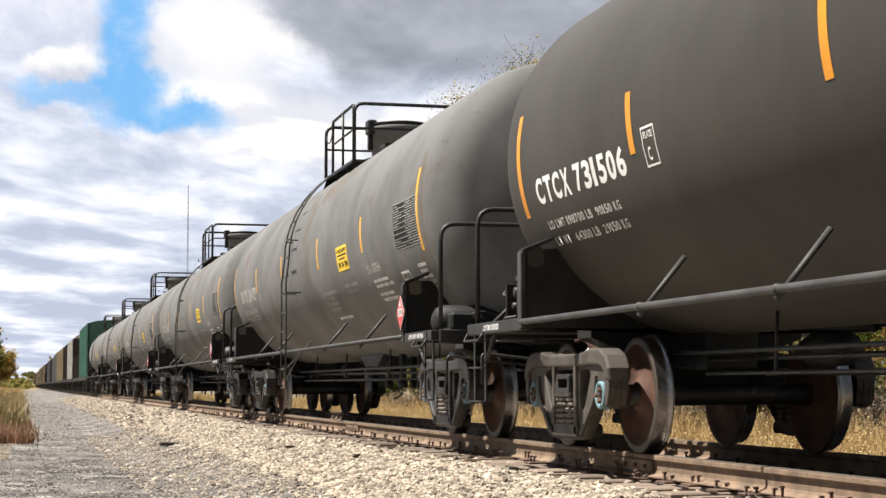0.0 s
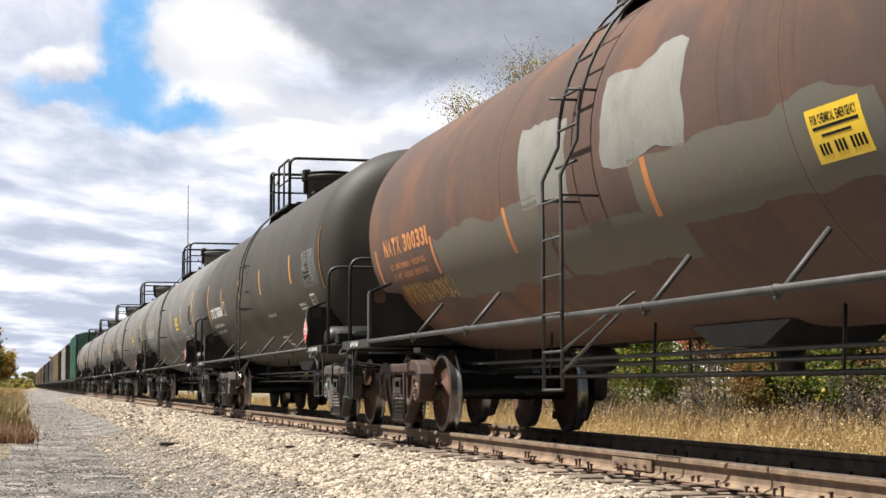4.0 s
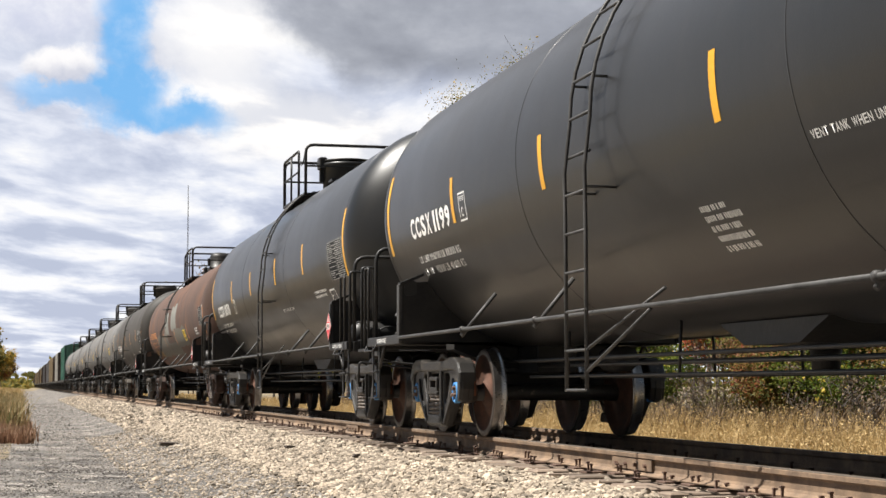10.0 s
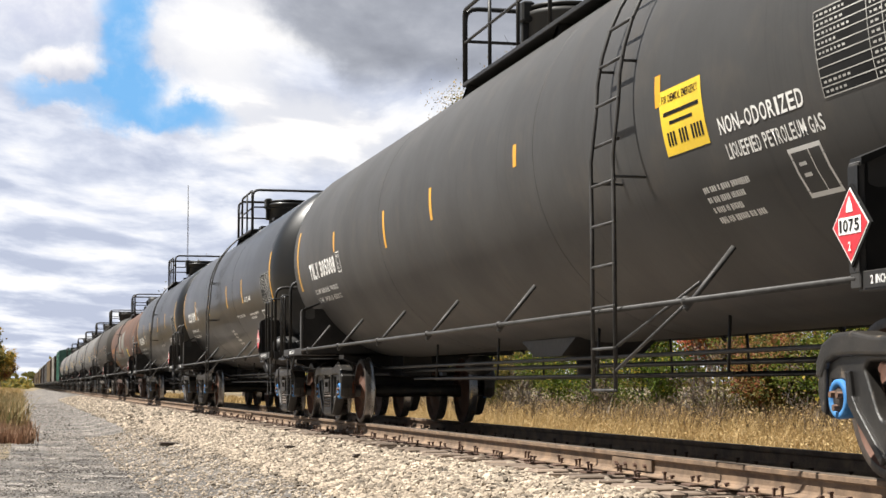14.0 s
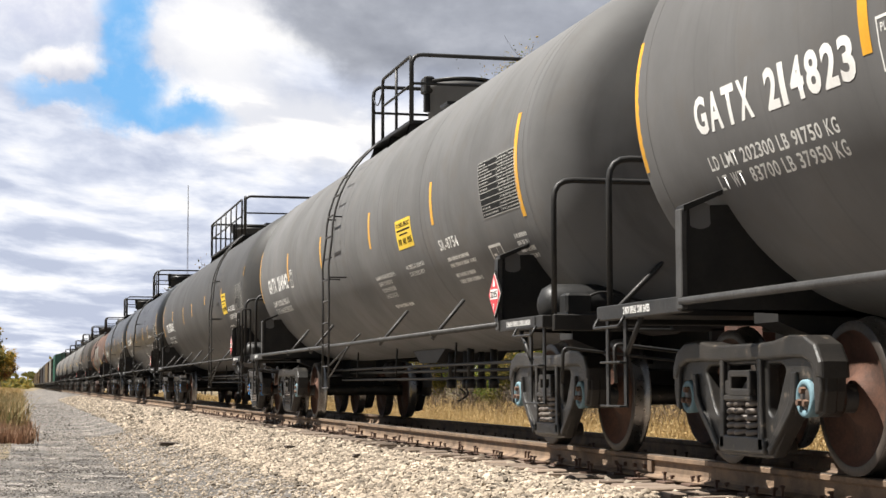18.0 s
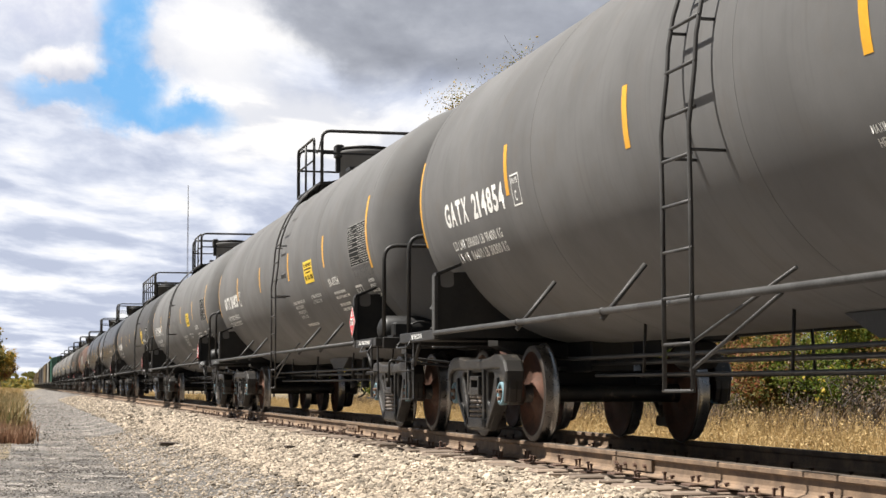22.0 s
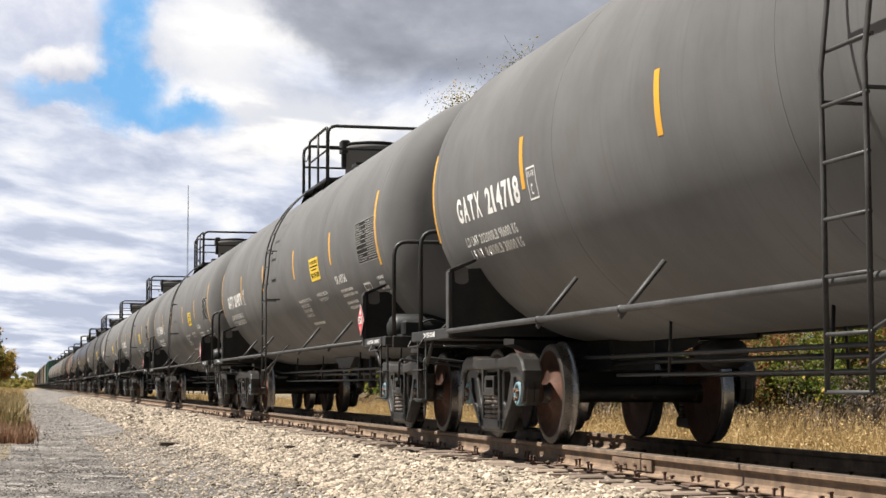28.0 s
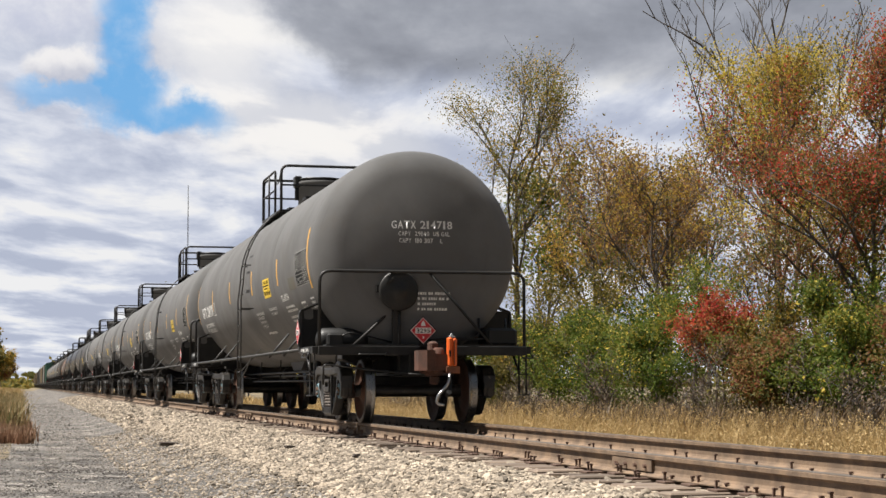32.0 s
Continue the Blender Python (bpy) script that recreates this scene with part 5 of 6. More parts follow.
GREY_TEXT = [("SR-8754", -4.73, 1.90, 0.105, 0.74), ("MAXIMUM OPERATING PRESSURE FOR", -1.30, 1.80, 0.045, 1.06), ("HEATER COILS 150 PSI", -1.32, 1.73, 0.045, 0.72),
             ("EXTERIOR HEATER PIPES", -1.34, 1.655, 0.045, 0.72), ("NO INLET OR OUTLET", -1.36, 1.585, 0.045, 0.62), ("4 IN FIBERGLASS INSULATION", -3.0, 1.82, 0.045, 0.86), ("DO NOT EXCEED 450 F", -3.05, 1.745, 0.045, 0.70)]


def grey_car(y, number, ld, lt, ladder_y, note, caps="cap_pale", d=-0.12, second=1.95):
    """A grey car; d shifts its front lettering along the flank, second is where its third tape stands."""
    texts = [("GATX", 7.33 + d, 2.075, 0.235, 0.84), (number, 6.30 + d, 2.075, 0.235, 1.06), ("LD LMT " + ld, 7.30 + d, 1.855, 0.085, 1.71), ("LT WT  " + lt, 7.27 + d, 1.735, 0.085, 1.69)]
    stripes = [(5.1 + d, *s[1:]) if s[0] == 5.1 else (second, *s[1:]) if s[0] == 1.95 else s for s in GREY["stripes"]]
    return dict(GREY, y=y, texts=texts + GREY_TEXT, ladder=ladder_y, label=note, caps=caps, stripes=stripes, plate=(4.98 + d, 2.06),
                braces=(4.3, 2.2, -2.6, -5.15) if ladder_y > 0 else (4.3, 2.4, -3.2, -5.05) if second < 1.85 else (4.3, 2.4, -4.55, -6.15))


CARS = [
    grey_car(32.6 - 7.4 + 18.9 * 4 + 0.3, "214 917", "198000 LB 89800 KG", "65000 LB 29480 KG", 0.65, "stained grey tank car behind a green boxcar"),
    grey_car(32.6 - 7.4 + 18.9 * 3 + 0.2, "214 902", "198000 LB 89800 KG", "65000 LB 29480 KG", 0.65, "weathered grey tank car far ahead in the train"),
    grey_car(32.6 - 7.4 + 18.9 * 2 + 0.1, "214 875", "198000 LB 89800 KG", "65000 LB 29480 KG", 0.65, "rust-stained grey tank car ahead in the train"),
    grey_car(32.6 - 7.4 + 18.9, "214 860", "202200 LB 91700 KG", "60800 LB 27580 KG", 0.65, "faded grey tank car with a yellow panel"),
    grey_car(32.6 - 7.4, "214 829", "202200 LB 91700 KG", "60800 LB 27580 KG", 0.65, "faded grey tank car with a yellow emergency panel"),
    dict(y=6.5, r=1.517, trucks=14.15, half=7.35, head="dished", paint="ct_tank", cast="tan_steel", caps="cap_pale", ladder=0.25, tape="yellow", seams=(), braces=(4.0, 1.9, -1.9, -4.0, -5.9),
         label="dark brown-black tank car with white number 731506",
         stripes=[(7.08, 1.93, 2.79), (4.42, 2.12, 2.55), (1.48, 2.12, 2.55), (-1.5, 2.13, 2.57), (-5.0, 2.13, 2.57), (-7.5, 1.91, 2.80)],
         texts=[("CTCX", 6.70, 2.0, 0.21, 0.85), ("731506", 5.72, 2.0, 0.21, 1.12), ("LD LMT 198700 LB  90150 KG", 6.66, 1.80, 0.065, 1.7), ("LT WT   64300 LB  29150 KG", 6.66, 1.67, 0.065, 1.7), ("VENT TANK WHEN UNLOADING", -1.55, 1.72, 0.05, 0.9)],
         plate=(4.22, 2.0), table=(-6.23, 2.01, 2.50, 1.1), box=(-6.3, 1.62), blocks=[(-5.12, 1.80, 2, 1.0), (-5.3, 1.65, 2, 0.8), (-1.5, 1.40, 4, 0.5)]),
    dict(y=-13.2, r=1.43, tank_z=2.37, trucks=16.45, half=8.8, half_front=8.72, front=0.2, head="dished", paint="na_tank", cast="red_steel", caps="cap_rust", ladder=0.6, tape="ochre", ink="ochre", ink2="ochre", braces=(5.6, 3.4, -1.2, -3.2, -5.2), dome=True, lid=0.3, scribbles=[(5.55, 7.75, 1.58, 0.12)],
         label="rust-brown tank car with touch-up paint patches and number 300331",
         stripes=[(8.45, 1.72, 2.15), (5.68, 1.71, 2.10), (2.86, 1.71, 2.11), (-0.65, 1.70, 2.11), (-4.33, 1.74, 2.16), (-8.78, 1.58, 2.43)],
         texts=[("NATX", 7.96, 2.03, 0.20, 0.86), ("300331", 6.94, 2.03, 0.20, 1.18), ("LD LMT 198500  90039 KG", 7.82, 1.87, 0.065, 1.7), ("LT WT   64500  29250 KG", 7.82, 1.76, 0.065, 1.7)],
         table=(-7.73, 2.0, 2.44, 1.0), sign=(-3.13, 1.74, 2.03, 0.62), box=(-8.0, 1.54), blocks=[(-6.35, 1.98, 3, 0.8)],
         patches=[(1.85, 5.58, 1.44, 2.09, "olive_primer"), (1.0, 2.30, 2.03, 2.69, "primer"), (-1.45, 0.15, 2.11, 2.79, "primer"), (-3.95, -0.35, 1.62, 2.11, "olive_primer"), (-0.95, 1.75, 1.42, 1.78, "olive_primer")]),
    dict(y=-32.9, r=1.517, trucks=14.4, half=7.95, head="ellipse", paint="cc_tank", caps="cap_blue", ladder=-1.0, hoops=True, braces=(4.1, 1.8, -3.75, -5.4),
         label="glossy black tank car with white number 1078",
         stripes=[(7.82, 1.97, 2.85), (4.37, 2.18, 2.61), (1.5, 2.18, 2.61), (-1.65, 2.19, 2.63), (-4.5, 2.19, 2.64), (-7.86, 1.96, 2.84)],
         texts=[("CCSX", 6.90, 1.975, 0.225, 0.93), ("1078", 5.80, 1.975, 0.225, 0.80), ("LD LMT 195100 LB 88500KG", 6.86, 1.76, 0.07, 1.7), ("LT WT   90900 LB 41250KG", 6.86, 1.64, 0.07, 1.7), ("VENT TANK WHEN UNLOADING", -1.62, 1.74, 0.05, 1.12)],
         plate=(4.22, 1.96), table=(-6.68, 1.97, 2.47, 1.1), box=(-6.2, 1.60), blocks=[(-5.0, 1.9, 2, 1.1)]),
    dict(y=-51.4, r=1.517, trucks=14.3, half=7.95, head="ellipse", paint="cc_tank", caps="cap_blue", ladder=0.6, hoops=True, braces=(4.1, 1.8, -3.75, -5.4),
         label="glossy black tank car with white number 1199",
         stripes=[(7.78, 2.0, 2.90), (4.85, 2.11, 2.55), (1.94, 2.11, 2.55), (-1.6, 2.12, 2.56), (-4.07, 2.10, 2.55), (-7.92, 1.92, 2.79)],
         texts=[("CCSX", 6.70, 2.095, 0.215, 0.90), ("1199", 5.68, 2.095, 0.215, 0.68), ("LD LMT 194700 LB 88300 KG", 6.66, 1.84, 0.07, 1.7), ("LT WT   91300 LB 41400 KG", 6.66, 1.71, 0.07, 1.66), ("AAR ST-445", -4.29, 2.10, 0.09, 0.9),
                ("VENT TANK WHEN UNLOADING", -2.69, 1.86, 0.05, 1.15)],
         plate=(4.61, 2.10), table=(-6.71, 1.98, 2.46, 1.1), box=(-6.15, 1.61), blocks=[(-4.56, 1.88, 2, 1.2), (-0.85, 1.68, 5, 0.55)]),
    dict(y=-71.5, r=1.517, trucks=17.05, front=0.12, half=9.45, head="ellipse", paint="ti_tank", caps="cap_blue", ladder=-5.25, hoops=True, deck=(-5.4, 1.2), lid=0.6, un="1075", cls="2", braces=(7.6, 5.2, 2.7, 0.25, -2.4, -6.6),
         label="long satin black liquefied gas tank car with number 305008",
         stripes=[(9.10, 1.95, 2.84), (6.05, 2.32, 2.59), (2.81, 2.12, 2.55), (0.48, 2.22, 2.55), (-2.6, 2.38, 2.57), (-5.95, 2.35, 2.56), (-9.5, 2.62, 2.80)],
         texts=[("TILX", 8.14, 2.055, 0.225, 0.72), ("305008", 7.29, 2.055, 0.225, 1.16), ("LD LMT 163200 LB  74000 KG", 8.09, 1.85, 0.065, 1.75), ("LT WT   99800 LB  45300 KG", 8.09, 1.73, 0.065, 1.75), ("NON-ODORIZED", -6.84, 2.04, 0.10, 1.14),
                ("LIQUEFIED PETROLEUM GAS", -6.86, 1.89, 0.09, 1.27)],
         plate=(5.98, 2.04), table=(-8.22, 2.04, 2.49, 1.1), sign=(-5.97, 2.02, 2.44, 0.70), box=(-7.6, 1.58), blocks=[(-6.3, 1.78, 4, 0.7)]),
    grey_car(-91.7, "214942", "202250LB 91500 KG", "84400LB 38300 KG", 0.65, "streaked grey tank car with number 214942"),
    grey_car(-110.6, "214823", "202300 LB 91750 KG", "83700 LB 37950 KG", -0.98, "dull grey-black tank car with number 214823", second=1.80),
    grey_car(-129.5, "214854", "201600 LB 91400 KG", "84400 LB 38300 KG", 0.65, "dull grey-black tank car with number 214854", d=-0.15),
    grey_car(-148.4, "214871", "201700 LB 91450 KG", "84300 LB 38250 KG", 0.65, "dull grey-black tank car with number 214871", d=-0.16),
    grey_car(-167.33, "214718", "202000LB 91600 KG", "84000LB 38100 KG", -0.98, "last tank car of the train, number 214718", d=-0.06, second=1.90),
]
CARS[-1]["rear"] = 0.30
CARS[-5]["paint"] = "gs_tank"
for i in (0, 1, 2, 3, 4):
    CARS[i]["paint"], CARS[i]["ink"] = "lt_tank", "faded"
TANKS = [tank_car(c) for c in CARS]


def motions():
    """Roll the whole train along the track; the wheelsets of the nearer cars turn as they roll."""
    for car, y in MOVERS:
        walk(car, [(t, Matrix.Translation((0, y + s, 0))) for t, s in ROLLED])
    times = [i / 10 for i in range(321)]
    gone = np.interp(times, [t for t, _ in ROLLED], [s for _, s in ROLLED])
    turns = [Matrix.Rotation(-s / R_WHEEL, 4, "X") for s in gone]
    for axle, y in AXLES:
        put = Matrix.Translation((0, y, R_WHEEL))
        walk(axle, [(t, put @ q) for t, q in zip(times, turns)])


# ---- stones ----
def stone_shapes(n, seed):
    """Angular crushed stones of about unit size: a jittered icosahedron each."""
    rg = np.random.RandomState(seed)
    p = (1 + 5 ** 0.5) / 2
    v = np.array([(-1, p, 0), (1, p, 0), (-1, -p, 0), (1, -p, 0), (0, -1, p), (0, 1, p), (0, -1, -p), (0, 1, -p), (p, 0, -1), (p, 0, 1), (-p, 0, -1), (-p, 0, 1)]) / 1.9
    f = np.array([(0, 11, 5), (0, 5, 1), (0, 1, 7), (0, 7, 10), (0, 10, 11), (1, 5, 9), (5, 11, 4), (11, 10, 2), (10, 7, 6), (7, 1, 8),
                  (3, 9, 4), (3, 4, 2), (3, 2, 6), (3, 6, 8), (3, 8, 9), (4, 9, 5), (2, 4, 11), (6, 2, 10), (8, 6, 7), (9, 8, 1)])
    return [v * rg.uniform(0.62, 1.3, (12, 1)) * rg.uniform(0.6, 1.25, (1, 3)) for _ in range(n)], f


STONES, STONE_FACES = stone_shapes(12, 3)


def turned(rg, n):
    """Random rotation matrices."""
    q = rg.normal(size=(n, 4))
    q /= np.linalg.norm(q, axis=1)[:, None]
    w, x, y, z = q.T
    return np.stack([1 - 2 * (y * y + z * z), 2 * (x * y - z * w), 2 * (x * z + y * w), 2 * (x * y + z * w), 1 - 2 * (x * x + z * z), 2 * (y * z - x * w),
                     2 * (x * z - y * w), 2 * (y * z + x * w), 1 - 2 * (x * x + y * y)], 1).reshape(n, 3, 3)


def mesh_from(name, v, f, mat, smooth=False):
    """A mesh from arrays of points and equal-sided faces."""
    me = bpy.data.meshes.new(name)
    k = f.shape[1]
    me.vertices.add(len(v))
    me.vertices.foreach_set("co", np.ascontiguousarray(v, dtype=np.float32).ravel())
    me.loops.add(f.size)
    me.loops.foreach_set("vertex_index", np.ascontiguousarray(f, dtype=np.int32).ravel())
    me.polygons.add(len(f))
    me.polygons.foreach_set("loop_start", np.arange(0, f.size, k, dtype=np.int32))
    me.polygons.foreach_set("use_smooth", np.full(len(f), smooth))
    me.materials.append(mat)
    me.update(calc_edges=True)
    return me


def scatter(name, count, x0, x1, y0, y1, size, mat, label, parent, seed, sink=0.25, bias=1.0, thin=1.0):
    """Loose stones over a stretch of ground, denser towards its near end."""
    rg = np.random.RandomState(seed)
    xs = x1 - (x1 - x0) * rg.uniform(0, 1, count) ** thin
    ys = y0 + (y1 - y0) * rg.uniform(0, 1, count) ** bias
    s = size * rg.lognormal(0, 0.35, count)
    rot = turned(rg, count)
    zs = np.array([ground_z(x, y) for x, y in zip(xs, ys)])
    base = np.array(STONES)[rg.randint(0, 12, count)]
    v = np.einsum("nij,nkj->nki", rot, base) * (s * 0.5)[:, None, None]
    v[:, :, 2] *= 0.75
    v += np.stack([xs, ys, zs + s * (0.5 - sink) * 0.5], 1)[:, None, :]
    f = (STONE_FACES[None] + 12 * np.arange(count)[:, None, None]).reshape(-1, 3)
    ob = new(name, mesh_from(name, v.reshape(-1, 3), f, mat))
    ob.parent = parent
    return tagged(ob, label, kind="stuff")


GROUND = bpy.data.objects["ground"]
scatter("ballast_stones", 70000, -2.75, -1.20, 11.0, 42, 0.034, M["ballast"], "pale crushed limestone ballast", GROUND, 11, bias=1.35)
scatter("ballast_stones", 15000, -4.1, -2.6, 13.0, 42, 0.031, M["ballast"], "stray ballast at the road's edge", GROUND, 17, bias=1.3, thin=2.6)
scatter("ballast_stones", 12000, -3.0, -1.15, 42, 130, 0.07, M["ballast"], "pale crushed limestone ballast", GROUND, 12, bias=1.4, thin=1.3)
scatter("ballast_stones", 8000, -1.2, 1.3, 10, 60, 0.055, M["ballast"], "ballast between the rails", GROUND, 13, bias=1.3)
scatter("ballast_stones", 4000, 1.3, 3.4, 12, 60, 0.065, M["ballast"], "ballast on the far shoulder", GROUND, 14, bias=1.3)
scatter("road_gravel", 30000, -6.4, -2.8, 17.0, 45, 0.020, M["road"], "loose gravel on the track road", GROUND, 15, sink=0.42, bias=1.3)
scatter("road_gravel", 5000, -6.0, -3.0, 45, 120, 0.034, M["road"], "loose gravel on the track road", GROUND, 16, sink=0.4, bias=1.3)
stone_meshes = [mesh_from("stone", v * 0.020 * np.array((1, 1, 0.75)), STONE_FACES, M["ballast"]) for v in STONES]
rng = random.Random(8)
for i in range(300):
    x, y = rng.uniform(-3.2, -1.5), rng.uniform(10.5, 15.5)
    k = rng.uniform(0.8, 1.7)
    part("stone", stone_meshes[i % 12], None, GROUND, m=Matrix.Translation((x, y, ground_z(x, y) + 0.014)) @ Euler([rng.uniform(0, 6) for _ in range(3)]).to_matrix().to_4x4() @ Matrix.Scale(k * 1.1, 4))

# splinters of old tie and a stick lying on the ballast
def chunk(name, label, x, y, l, w, h, rz, mat):
    s = Shape().box(-l / 2, l / 2, -w / 2, w / 2, 0, h, bevel=0.01)
    rg = random.Random(name)
    s.v = [(a + rg.uniform(-0.01, 0.01), b + rg.uniform(-0.01, 0.01), c + rg.uniform(-0.006, 0.006)) for a, b, c in s.v]
    ob = part(name, s, mat, None, label, pose(x, y, ground_z(x, y) + 0.02, 4, 3, rz))
    return tagged(ob, category="debris")


chunk("wood_chunk", "dark splinter of tie wood lying on gravel", -3.0, 30.5, 0.34, 0.16, 0.06, 10, M["old_wood"])
chunk("wood_stick", "short grey-brown stick of wood on the ballast", -2.0, 18.2, 0.30, 0.05, 0.04, 70, M["old_wood"])
chunk("wood_chunk", "old tie splinter lying in the ballast", -2.15, 22.0, 0.22, 0.06, 0.03, 50, M["old_wood"])


# ---- plants ----
def leaf_material(name, tones, rough=0.6, sheen=0.5):
    """Leaves whose colour differs from leaf to leaf among a few tones, letting some light through."""
    m = bpy.data.materials.new(name)
    m.use_nodes = True
    nt = m.node_tree
    p = nt.nodes["Principled BSDF"]
    g = nt.nodes.new("ShaderNodeNewGeometry")
    tc = nt.nodes.new("ShaderNodeTexCoord")
    k = maths(nt, "ADD", maths(nt, "MULTIPLY", g.outputs["Random Per Island"], 0.55), maths(nt, "MULTIPLY", smooth(nt, noise_of(nt, tc.outputs["Object"], 0.9, 3.0), 0.3, 0.7), 0.45))
    n = len(tones)
    col = ramp(nt, k, *[((i + 0.2) / n, t) for i, t in enumerate(tones)])
    join(nt, col, p.inputs["Base Color"])
    p.inputs["Roughness"].default_value = rough
    p.inputs["Specular IOR Level"].default_value = 0.25
    tr = nt.nodes.new("ShaderNodeBsdfTranslucent")
    join(nt, col, tr.inputs[0])
    mx = nt.nodes.new("ShaderNodeMixShader")
    mx.inputs[0].default_value = sheen
    join(nt, p.outputs[0], mx.inputs[1]), join(nt, tr.outputs[0], mx.inputs[2])
    join(nt, mx.outputs[0], nt.nodes["Material Output"].inputs[0])
    return m


LEAF = {
    "green": leaf_material("green_leaves", [(0.036, 0.063, 0.010), (0.073, 0.112, 0.017), (0.125, 0.165, 0.026), (0.224, 0.211, 0.040)]),
    "olive": leaf_material("olive_leaves", [(0.050, 0.056, 0.015), (0.092, 0.092, 0.021), (0.152, 0.132, 0.033), (0.244, 0.178, 0.040)]),
    "gold": leaf_material("golden_leaves", [(0.231, 0.146, 0.030), (0.395, 0.240, 0.043), (0.498, 0.326, 0.060), (0.189, 0.181, 0.039)]),
    "rust": leaf_material("rusty_leaves", [(0.112, 0.055, 0.030), (0.209, 0.103, 0.047), (0.280, 0.155, 0.067), (0.101, 0.076, 0.044)]),
    "red": leaf_material("red_leaves", [(0.267, 0.031, 0.024), (0.463, 0.054, 0.041), (0.410, 0.134, 0.054), (0.161, 0.134, 0.035)]),
    "mixed": leaf_material("turning_leaves", [(0.051, 0.075, 0.021), (0.112, 0.124, 0.034), (0.256, 0.172, 0.053), (0.236, 0.075, 0.039)]),
    "yellow": leaf_material("yellow_leaves", [(0.351, 0.277, 0.036), (0.554, 0.426, 0.056), (0.610, 0.462, 0.083), (0.221, 0.231, 0.046)]),
    "straw": leaf_material("dry_straw", [(0.225, 0.145, 0.060), (0.375, 0.255, 0.110), (0.50, 0.36, 0.165), (0.43, 0.31, 0.155)], sheen=0.25),
    "weed": leaf_material("green_weeds", [(0.107, 0.111, 0.041), (0.189, 0.156, 0.070), (0.312, 0.221, 0.107), (0.361, 0.254, 0.131)], sheen=0.25),
    "sorrel": leaf_material("red_brown_weeds", [(0.160, 0.082, 0.050), (0.248, 0.139, 0.086), (0.324, 0.207, 0.130), (0.192, 0.127, 0.075)], sheen=0.25),
    "brown": leaf_material("dead_stalks", [(0.075, 0.056, 0.036), (0.134, 0.095, 0.063), (0.208, 0.150, 0.098), (0.120, 0.093, 0.055)], sheen=0.15),
}
BARK = material("grey_brown_bark", (0.11, 0.092, 0.078), (0.06, 0.05, 0.042), 0.9, scale=3, fine=40, bump=0.6, stretch=(1, 1, 0.25))


def leaves(pts, size, rg, mat, name, per=1, spread=0.12, flat=0.0):
    """Leaf blades, each a folded pair of triangles, strewn about points."""
    n = len(pts) * per
    c = np.repeat(np.array(pts), per, axis=0) + rg.normal(size=(n, 3)) * spread
    rot = turned(rg, n)
    s = size * rg.lognormal(0, 0.25, n)
    base = np.array([(-1.0, 0, 0), (0, -0.55, 0.12), (1.0, 0, -0.1), (0, 0.55, 0.12)]) * 0.5
    v = np.einsum("nij,kj->nki", rot, base) * s[:, None, None] + c[:, None, :]
    f = (np.array([(0, 1, 2), (0, 2, 3)])[None] + 4 * np.arange(n)[:, None, None]).reshape(-1, 3)
    return mesh_from(name, v.reshape(-1, 3), f, mat)


def branches(height, lean, seed, spread=0.32, forks=3, levels=4, low=0.3, thick=0.0095):
    """A branching skeleton: limbs as (points, start radius), and the tips where leaves grow."""
    rg = random.Random(seed)
    limbs, tips = [], []

    def grow(p, d, length, r, level):
        pts = [p]
        n = 6 if level == 0 else 4
        for i in range(n):
            d = (d + Vector((rg.uniform(-1, 1), rg.uniform(-1, 1), rg.uniform(-0.4, 0.9))) * (0.055 if level == 0 else 0.20)).normalized()
            p = p + d * (length / n)
            pts.append(p)
        limbs.append((pts, r))
        if level >= 2:
            tips.extend(pts[1:])
        if level == levels:
            return
        k = forks + (3 if level == 0 else rg.randint(-1, 1))
        for j in range(k):
            t = low + (1 - low) * (j + rg.random()) / k if level == 0 else 0.35 + 0.65 * (j + rg.random()) / k
            q = pts[min(int(t * n), n - 1)].lerp(pts[min(int(t * n) + 1, n)], t * n % 1)
            a = rg.uniform(0, 2 * pi)
            out = Vector((cos(a), sin(a), rg.uniform(0.1, 0.9)))
            nd = (d * (1 - spread) + out.normalized() * (spread + 0.35)).normalized()
            grow(q, nd, length * rg.uniform(0.42, 0.68) * (1.05 - 0.4 * t if level == 0 else 1), r * 0.52, level + 1)

    grow(Vector((0, 0, -0.15)), Vector((lean, lean * 0.4, 1)).normalized(), height * 0.66, height * thick, 0)
    return limbs, tips


def tree_mesh(limbs):
    s = Shape()
    for pts, r in limbs:
        n = 8 if r > 0.05 else (5 if r > 0.015 else 3)
        k = len(pts)
        vs, up = [], Vector((1, 0, 0))
        for i, p in enumerate(pts):
            t = (pts[min(i + 1, k - 1)] - pts[max(i - 1, 0)]).normalized()
            side = t.cross(up)
            side = side.normalized() if side.length > 0.1 else t.cross(Vector((0, 1, 0))).normalized()
            w = side.cross(t).normalized()
            q = max(r * (1 - 0.62 * i / (k - 1)), 0.007)
            vs += [p + (side * cos(2 * pi * j / n) + w * sin(2 * pi * j / n)) * q for j in range(n)]
        s.add(vs, [(i * n + j, i * n + (j + 1) % n, (i + 1) * n + (j + 1) % n, (i + 1) * n + j) for i in range(k - 1) for j in range(n)], False)
    return s.mesh("trunk", BARK)


